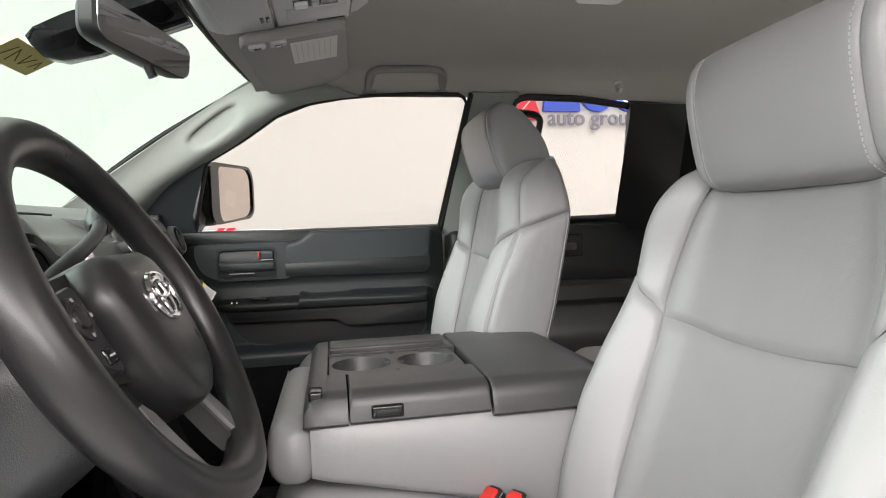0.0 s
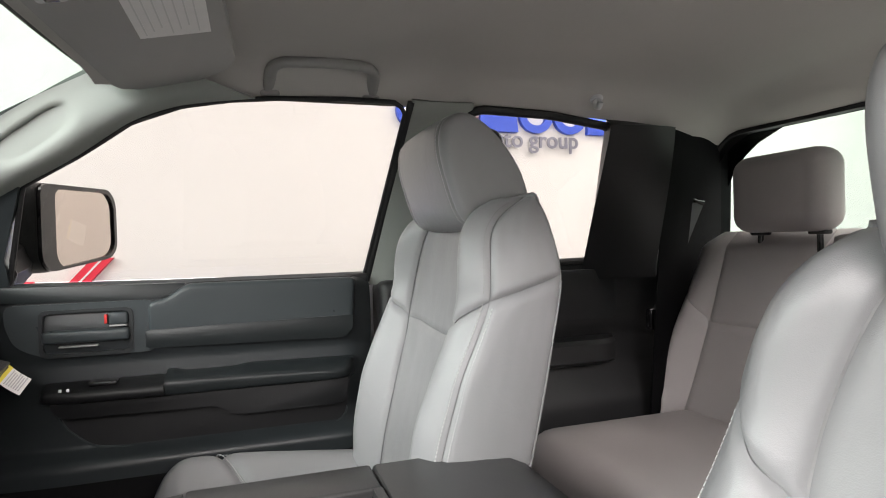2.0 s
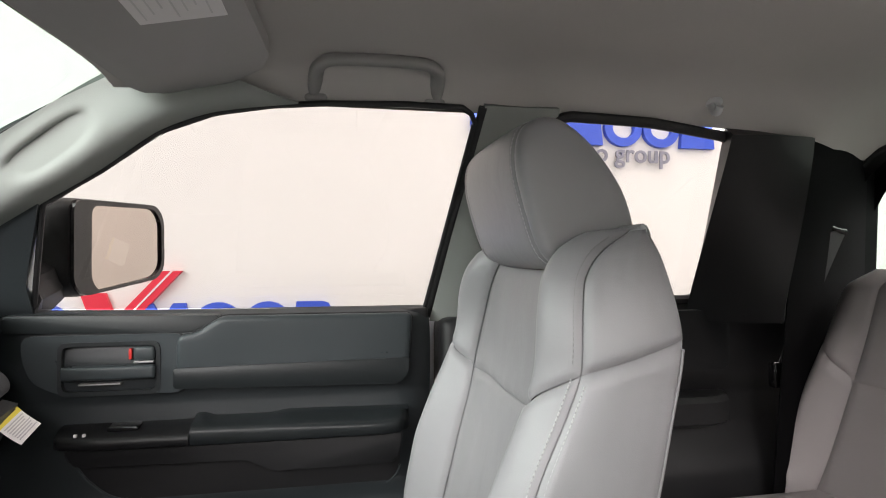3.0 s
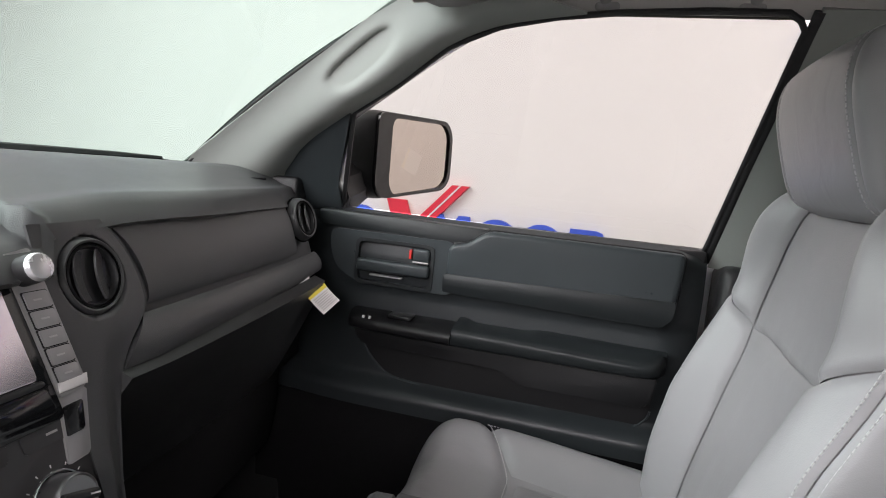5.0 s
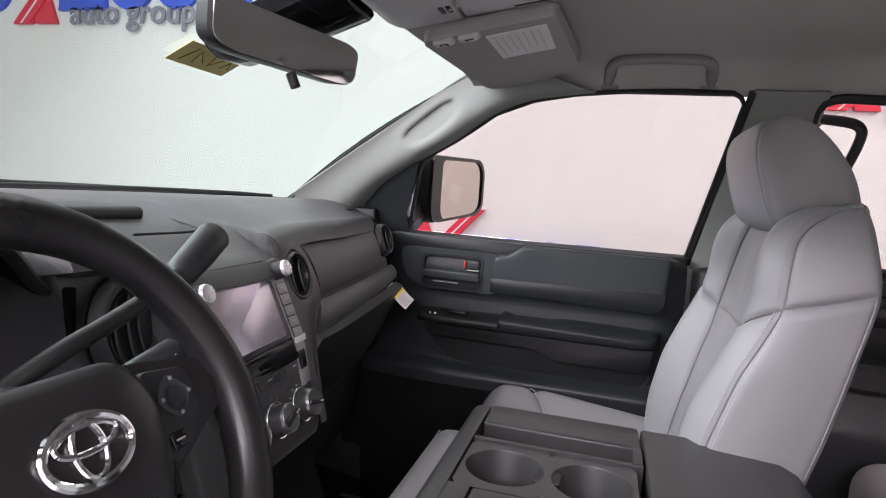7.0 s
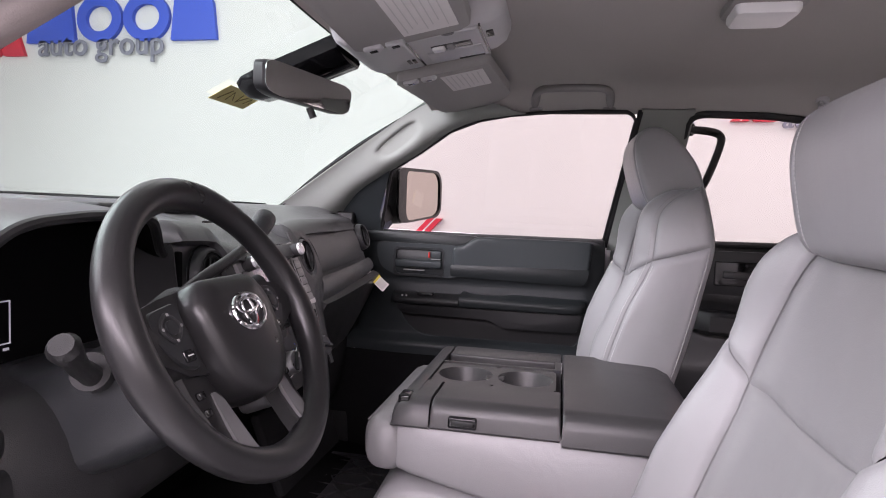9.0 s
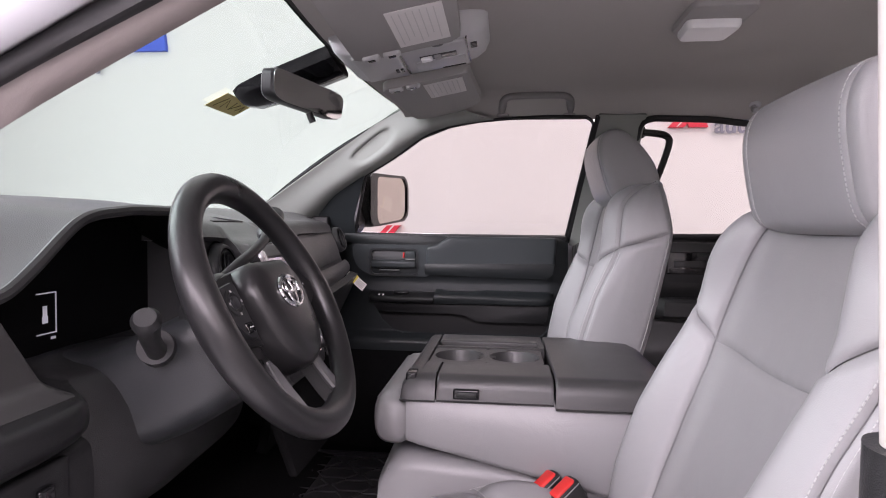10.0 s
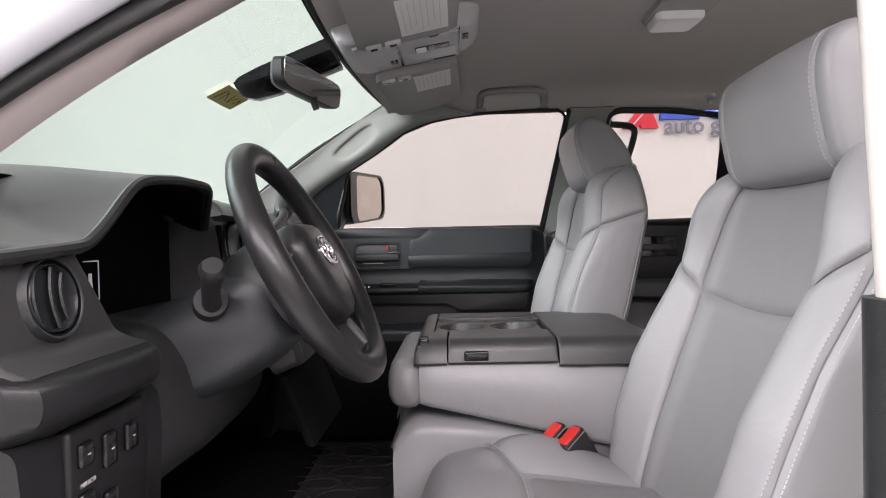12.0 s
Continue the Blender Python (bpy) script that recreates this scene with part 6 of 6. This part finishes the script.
    for k in range(2):
        part("spoke_button", rbox(sg * 0.076 - 0.0045, sg * 0.076 + 0.0045, -0.054 - 0.017 * k - 0.004, -0.054 - 0.017 * k + 0.004, -0.018, -0.010, 0.002, m=wm), PIANO, low, "small black button")
badge = wm @ Matrix.Translation((0, 0.004, 0.0215))
em = part("badge", tube([badge @ Vector((0.027 * math.cos(t), 0.0185 * math.sin(t), 0.001)) for t in [2 * math.pi * i / 40 for i in range(40)]], 0.0028, 8, True), CHROME, swl, "oval chrome badge")
part("badge_oval", tube([badge @ Vector((0.0095 * math.cos(t), 0.0155 * math.sin(t) , 0.001)) for t in [2 * math.pi * i / 30 for i in range(30)]], 0.0020, 8, True), CHROME, em)
part("badge_oval", tube([badge @ Vector((0.019 * math.cos(t), 0.006 + 0.0075 * math.sin(t), 0.0012)) for t in [2 * math.pi * i / 30 for i in range(30)]], 0.0020, 8, True), CHROME, em)
col = thing("steering_column", (0.0, -0.41, 0.75), "black steering column cover with stalks", "steering column")
rings = []
for x, z, ry, rz in ((-0.16, 0.690, 0.10, 0.062), (-0.06, 0.705, 0.088, 0.060), (0.0, 0.730, 0.080, 0.060), (0.04, 0.752, 0.074, 0.058), (0.068, 0.770, 0.070, 0.052), (0.074, 0.774, 0.062, 0.045)):
    rings.append([(x - 0.35 * rz * math.sin(t), -0.407 + ry * math.copysign(abs(math.cos(t)) ** 0.6, math.cos(t)), z + rz * math.copysign(abs(math.sin(t)) ** 0.6, math.sin(t))) for t in [2 * math.pi * j / 28 for j in range(28)]])
part("shroud", loft(rings), PLASTIC_GR, col, "grey-black column shroud", angle=60)
part("collar", tube([wm @ Vector((0, -0.005, -0.085)), wm @ Vector((0, -0.004, -0.045)), wm @ Vector((0, -0.003, -0.034))], [0.060, 0.066, 0.058], 28), PLASTIC, col, "black collar behind the wheel", angle=60)
part("signal_stalk_boot", tube([(0.0, -0.47, 0.768), (0.013, -0.500, 0.778)], [0.020, 0.018], 18), RUBBER, col)
part("signal_stalk", tube([(0.012, -0.495, 0.772), (0.024, -0.525, 0.790), (0.032, -0.540, 0.802), (0.040, -0.557, 0.815), (0.042, -0.562, 0.819)], [0.0105, 0.0095, 0.0105, 0.0138, 0.010], 16), PLASTIC, col, "black turn signal stalk")
part("wiper_stalk", tube([(0.03, -0.38, 0.80), (0.04, -0.33, 0.815), (0.046, -0.31, 0.821), (0.048, -0.302, 0.824), (0.055, -0.266, 0.836), (0.0555, -0.263, 0.837)], [0.010, 0.009, 0.0095, 0.0135, 0.0135, 0.010], 18), PLASTIC_SM, col, "black wiper stalk with white marks")
for k in range(3):
    part("stalk_mark", rbox(0.0655 - 0.0005 * k, 0.0662 - 0.0005 * k, -0.296 + 0.009 * k, -0.291 + 0.009 * k, 0.828 + 0.003 * k, 0.834 + 0.003 * k, 0), INK_W, col)
part("shift_lever", tube(smooth_path([(0.020, -0.400, 0.825), (0.030, -0.350, 0.852), (0.028, -0.300, 0.866), (0.020, -0.245, 0.880), (0.008, -0.205, 0.890)], 5), 0.0070, 14), PLASTIC, col, "black column shift lever")
part("shift_knob", tube([(0.009, -0.212, 0.884), (0.007, -0.203, 0.889), (0.000, -0.165, 0.908), (-0.004, -0.145, 0.918), (-0.005, -0.142, 0.9195)], [0.009, 0.0145, 0.0165, 0.0165, 0.0135], 18), PLASTIC_GR, col, "black shift knob")

# warning tag on the glove ledge
tg = thing("warning_tag", (-0.08, 0.61, 0.73), "white and yellow paper warning tag hanging from the glove box", "tag")
mt = Matrix.Translation((-0.061, 0.574, 0.757)) @ pose(0, 0, 0, 13, 0, 0) @ pose(0, 0, 0, 0, -40, 0)
part("strap", rbox(-0.001, 0.0, -0.024, 0.006, -0.002, 0.018, 0, m=mt), PAPER, tg)
part("yellow_head", rbox(-0.0012, 0.0, -0.029, 0.029, -0.014, 0.002, 0, m=mt), PAPER_Y, tg, "yellow label head")
part("sheet", sheet(lambda u, v: Vector((-0.0008 + 0.004 * v * v, (2 * u - 1) * 0.029, -0.014 - 0.032 * v)), 6, 6, 0.0006, mt), PAPER, tg)
for k in range(7):
    part("print_bar", rbox(0.0006 + 0.0006 * k, 0.0012 + 0.0007 * k, -0.024, 0.024 - 0.004 * (k % 3), -0.0190 - 0.0036 * k, -0.0174 - 0.0036 * k, 0, m=mt), INK, tg)
part("print_bar", rbox(0.0, 0.0004, -0.020, 0.022, -0.008, -0.003, 0, m=mt), RUBBER, tg)

# ---------------------------------------------------------------- overhead things
def visor(name, y0, y1, sg):
    v = thing("sun_visor", (0.2, (y0 + y1) / 2, 1.2), "grey vinyl sun visor with a white label, folded up", "sun visor", "sun visors")
    out = rounded([(0.118, y0), (0.292, y0 + 0.004 * sg), (0.304, y1 - 0.125 * sg), (0.290, y1 - 0.070 * sg), (0.215, y1), (0.186, y1 + 0.004 * sg), (0.172, y1 - 0.018 * sg), (0.140, y1 - 0.020 * sg), (0.128, y1 - 0.06 * sg)], 0.014)
    m = Matrix(((1, 0, 0, 0), (0, 1, 0, 0), (0.20, 0.03 * sg, 1, 1.1615), (0, 0, 0, 1)))
    part("visor_body", prism(out, "z", -0.014, 0.006, 0.006, 3, m=m), VISOR, v, angle=50)
    ya, yb = sorted((y0 + 0.030 * sg, y0 + 0.168 * sg))
    part("label_sheet", rbox(0.198, 0.278, ya, yb, -0.0152, -0.0142, 0, m=m), PAPER, v, "white printed label")
    for k in range(7):
        part("print_bar", rbox(0.206 + 0.0098 * k, 0.2076 + 0.0098 * k, ya + 0.010, yb - 0.010 - 0.012 * (k % 3), -0.0156, -0.0152, 0, m=m), PRINT, v)
    c0, c1 = sorted((y0 + 0.002 * sg, y0 + 0.022 * sg))
    for x in (0.132, 0.166):
        ho = part("clip", rbox(x, x + 0.028, c0, c1, -0.020, -0.010, 0.004, m=m), OVER, v)
        part("clip_hole", rbox(x + 0.009, x + 0.021, c0 + 0.005, c1 - 0.005, -0.0206, -0.0195, 0.001, m=m), PIANO, ho)
    return v


visor("passenger", 0.108, 0.548, 1)
visor("driver", -0.092, -0.53, -1)

# overhead console: it hangs lower towards the windshield
ov = thing("overhead_console", (0.2, 0.0, 1.22), "grey plastic overhead console with lamps and switches", "overhead console")


def over(x, y, d=0.0):
    """A place on the console's underside; d below it."""
    return Vector((x, 0.012 + y, 1.190 + 0.17 * (x - 0.1) - d))


OM = Matrix(((1, 0, 0, 0), (0, 1, 0, 0.012), (0.17, 0, 1, 1.173), (0, 0, 0, 1)))
base = []
for x, up, w in ((0.066, 0.030, 0.098), (0.074, 0.012, 0.100), (0.090, 0.003, 0.100), (0.12, 0.0, 0.098), (0.20, 0.0, 0.092), (0.28, 0.0, 0.084), (0.310, 0.002, 0.078), (0.326, 0.009, 0.070), (0.334, 0.022, 0.060)):
    z0, zt = over(x, 0).z + up, 1.29
    base.append([(x, 0.012 + y, z) for y, z in ((-w - 0.006, zt), (-w, z0 + 0.012), (-w + 0.004, z0 + 0.003), (-w + 0.014, z0), (w - 0.014, z0), (w - 0.004, z0 + 0.003), (w, z0 + 0.012), (w + 0.006, zt))])
part("base", loft(base), OVER, ov, angle=50)
part("front_door", rbox(0.100, 0.178, -0.078, 0.078, -0.004, 0.004, 0.003, m=OM), SILVERP, ov)
part("lamp_panel", rbox(0.183, 0.296, -0.070, 0.072, -0.004, 0.004, 0.003, m=OM), SILVERP, ov)
part("panel_gap", rbox(0.1785, 0.1825, -0.080, 0.080, -0.0015, 0.003, 0, m=OM), PIANO, ov)
part("panel_gap", rbox(0.2965, 0.2990, -0.072, 0.074, -0.0015, 0.003, 0, m=OM), PIANO, ov)
part("roof_hatch_switch", rbox(0.200, 0.292, 0.004, 0.056, -0.0065, -0.002, 0.004, m=OM), SILVERP, ov)
part("switch_recess", rbox(0.212, 0.278, -0.026, 0.002, -0.0046, -0.003, 0.001, m=OM), DKSILVER, ov)
part("slide_switch", rbox(0.214, 0.234, -0.022, -0.004, -0.010, -0.003, 0.003, m=OM), LENS, ov, "white slide switch")
part("slide_knob", rbox(0.238, 0.250, -0.024, -0.002, -0.009, -0.003, 0.003, m=OM), BUTTON, ov)
part("slot", rbox(0.252, 0.276, -0.020, -0.004, -0.0052, -0.004, 0, m=OM), PIANO, ov)
part("edge_slot", rbox(0.245, 0.290, 0.062, 0.069, -0.0052, -0.003, 0.001, m=OM), PIANO, ov)
for k in range(2):
    part("latch_mark", rbox(0.160 + 0.009 * k, 0.166 + 0.009 * k, 0.022, 0.044, -0.0055, -0.003, 0.001, m=OM), PIANO if k else DKSILVER, ov)
for k in range(4):
    part("grille_slit", rbox(0.3035, 0.3145, -0.036 + 0.007 * k, -0.0325 + 0.007 * k, -0.0012, 0.002, 0, m=OM), PIANO, ov)
part("round_button", lathe([(0.010, 0.0), (0.010, -0.004), (0.001, -0.005)], 18, OM @ Matrix.Translation((0.25, -0.076, -0.001))), DKSILVER, ov)

# inner mirror with its black sensor housing and the film sticker
rm = thing("rear_view_mirror", (0.0, 0.0, 1.13), "black rear view mirror on a windshield bracket", "mirror")
mr = Matrix.Translation((0.020, -0.060, 1.128)) @ pose(0, 0, 0, 0, 4, -13)
shape = rounded([(-0.113, 0.021), (-0.094, 0.026), (0.094, 0.026), (0.115, 0.020), (0.111, -0.020), (0.085, -0.026), (-0.085, -0.026), (-0.111, -0.019)], 0.013)
part("housing", loft([[mr @ Vector((d, a * s, b * s)) for a, b in shape] for d, s in ((0.010, 0.97), (0.006, 1.0), (-0.01, 1.0), (-0.024, 0.85), (-0.03, 0.5))]), PLASTIC_SM, rm)
part("mirror_glass", prism([(a * 0.975, b * 0.95) for a, b in shape], "x", 0.0102, 0.0112, m=mr), MIRROR, rm, "silvered mirror glass")
part("tab", tube([mr @ Vector((0.008, 0.0, -0.029)), mr @ Vector((0.014, 0.004, -0.044))], 0.006, 10), PLASTIC, rm)
part("stem", tube([(-0.02, -0.02, 1.14), (-0.045, 0.02, 1.155), (-0.065, 0.045, 1.163)], 0.010, 10), PLASTIC, rm)
part("sensor_housing", loft([[shield(u, 0.54 + d / 1.32) + Vector((0.006 + h * 0.5, 0, -h)) for d, h in ((-0.075 * k, 0.0), (-0.07 * k, 0.02 * k), (-0.03 * k, 0.038 * k), (0.03 * k, 0.038 * k), (0.07 * k, 0.02 * k), (0.075 * k, 0.0))] for u, k in ((0.715, 0.55), (0.74, 0.8), (0.80, 0.92), (0.88, 0.92), (0.985, 0.95))]), PIANO, rm, "gloss black sensor housing")
st = solo("windshield_sticker", sheet(lambda u, v: shield(0.638 + 0.072 * u, 0.507 + 0.095 * v - 0.006 * u) + Vector((0.004, 0, -0.004)), 6, 6, 0.0006), STICKER, "olive-yellow film sticker with marker scrawl on the windshield", "sticker")
for k, pts in enumerate((((0.15, 0.15), (0.8, 0.22)), ((0.2, 0.35), (0.75, 0.30), (0.3, 0.5)), ((0.75, 0.55), (0.25, 0.6), (0.7, 0.72)), ((0.3, 0.8), (0.7, 0.85), (0.35, 0.93)))):
    part("scrawl", tube([shield(0.638 + 0.072 * u, 0.507 + 0.095 * v - 0.006 * u) + Vector((0.0046, 0, -0.0048)) for u, v in pts], 0.0009, 5), INK_D, st)
# grab handles
def grab(name, pts, r, parent_label, material=HANDLE, flat=0.7):
    g = thing("grab_handle", tuple(pts[0]), parent_label, "grab handle", "grab handles")
    part("grip", tube(smooth_path(pts, 5), r, 12, flatten=flat), material, g, angle=70)
    for p in (pts[0], pts[-1]):
        part("foot", rbox(p[0] - 0.018, p[0] + 0.018, p[1] - 0.008, p[1] + 0.012, p[2] - 0.016, p[2] + 0.016, 0.007), material, g)
    return g


grab("passenger", [(0.358, 0.556, 1.216), (0.358, 0.532, 1.228), (0.362, 0.510, 1.238), (0.376, 0.497, 1.2435), (0.400, 0.493, 1.245), (0.447, 0.491, 1.246), (0.494, 0.493, 1.246), (0.518, 0.497, 1.2445), (0.532, 0.510, 1.239), (0.536, 0.532, 1.229), (0.536, 0.556, 1.217)], 0.0135, "grey folding grab handle above the passenger window")
grab("rear", [(0.735, 0.632, 1.170), (0.762, 0.606, 1.164), (0.792, 0.598, 1.158), (0.806, 0.598, 1.149), (0.809, 0.600, 1.132), (0.800, 0.612, 1.09), (0.786, 0.632, 1.04), (0.770, 0.660, 1.005), (0.745, 0.690, 0.99)], 0.012, "black grab handle on the centre pillar", PLASTIC)
hk = thing("coat_hook", (1.02, 0.57, 1.23), "small grey coat hook on the headliner", "coat hook")
part("base", tube([(1.005, 0.545, 1.245), (1.003, 0.538, 1.224), (1.002, 0.535, 1.218)], [0.017, 0.016, 0.012], 16), OVER, hk)
part("hook", tube(smooth_path([(1.0, 0.535, 1.222), (0.998, 0.528, 1.208), (0.996, 0.515, 1.203), (0.995, 0.508, 1.211)], 4), 0.006, 10), OVER, hk)
dm = thing("dome_lamp", (0.72, 0.02, 1.25), "white dome lamp with a clear lens, unlit", "ceiling lamp")
part("bezel", prism(rounded([(0.664, -0.080), (0.768, -0.080), (0.768, 0.068), (0.664, 0.068)], 0.02), "z", 1.258, 1.272, 0.004), VISOR, dm)
part("lens", loft([[(0.716 + x * k, 0.016 + y * k, z) for x, y in rounded([(-0.046, -0.036), (0.046, -0.036), (0.042, 0.046), (-0.042, 0.046)], 0.014)] for k, z in ((1, 1.259), (1, 1.250), (0.92, 1.244), (0.6, 1.242))]), LENS, dm, "white ribbed lens")
# rear belt
bt = thing("rear_seat_belt", (1.36, 0.67, 1.0), "black rear seat belt running down from its guide", "seat belt")
part("guide", tube(smooth_path([(1.322, 0.668, 1.066), (1.327, 0.664, 1.046), (1.338, 0.658, 1.030), (1.356, 0.654, 1.021), (1.376, 0.652, 1.017)], 5), 0.0065, 10), PIANO, bt, "curved black belt guide")
part("webbing", sheet(lambda u, v: Vector((1.360 - 0.118 * u - 0.006 * math.sin(math.pi * u), 0.652 + 0.004 * u, 1.018 - 0.262 * u)) + Vector((0.021 * (v - 0.5) * 2, 0.004 * (v - 0.5), 0.004 * (v - 0.5))), 16, 3, 0.002), WEB, bt)
part("anchor", rbox(1.215, 1.250, 0.650, 0.672, 0.715, 0.765, 0.006), PIANO, bt)
part("cover_button", lathe([(0.013, 0.0), (0.013, 0.002), (0.010, 0.003), (0.001, 0.003)], 20, Matrix.Translation((1.322, 0.655, 1.112)) @ pose(0, 0, 0, 90, 0, -20)), PLASTIC, bt)
# mats
def floor_mat(y0, y1):
    fm = solo("floor_mat", rbox(-0.31, 0.13, y0, y1, 0.212, 0.228, 0.006), MATR, "black rubber floor mat with raised hexagons", "floor mat", "floor mats")
    part("raised_border", frame_ring(resample(rounded([(-0.30, y0 + 0.01), (0.12, y0 + 0.01), (0.12, y1 - 0.01), (-0.30, y1 - 0.01)], 0.03), 60), resample(rounded([(-0.285, y0 + 0.025), (0.105, y0 + 0.025), (0.105, y1 - 0.025), (-0.285, y1 - 0.025)], 0.025), 60), lambda a, b, d: (a, b, 0.228 + d), 0.009), MATR, fm)
    for k in range(5):
        y = y0 + 0.075 + (y1 - y0 - 0.15) * k / 4
        for x in ((-0.20, -0.075, 0.05) if k % 2 else (-0.137, -0.012)):
            hexagon = [(x + p, y + q, 0.2295) for p, q in ((-0.056, 0.0), (-0.030, 0.030), (0.030, 0.030), (0.056, 0.0), (0.030, -0.030), (-0.030, -0.030))]
            part("rib", tube(hexagon, 0.0028, 6, True, flatten=0.6), MATR, fm)
    return fm


floor_mat(-0.62, -0.18)
floor_mat(0.18, 0.62)
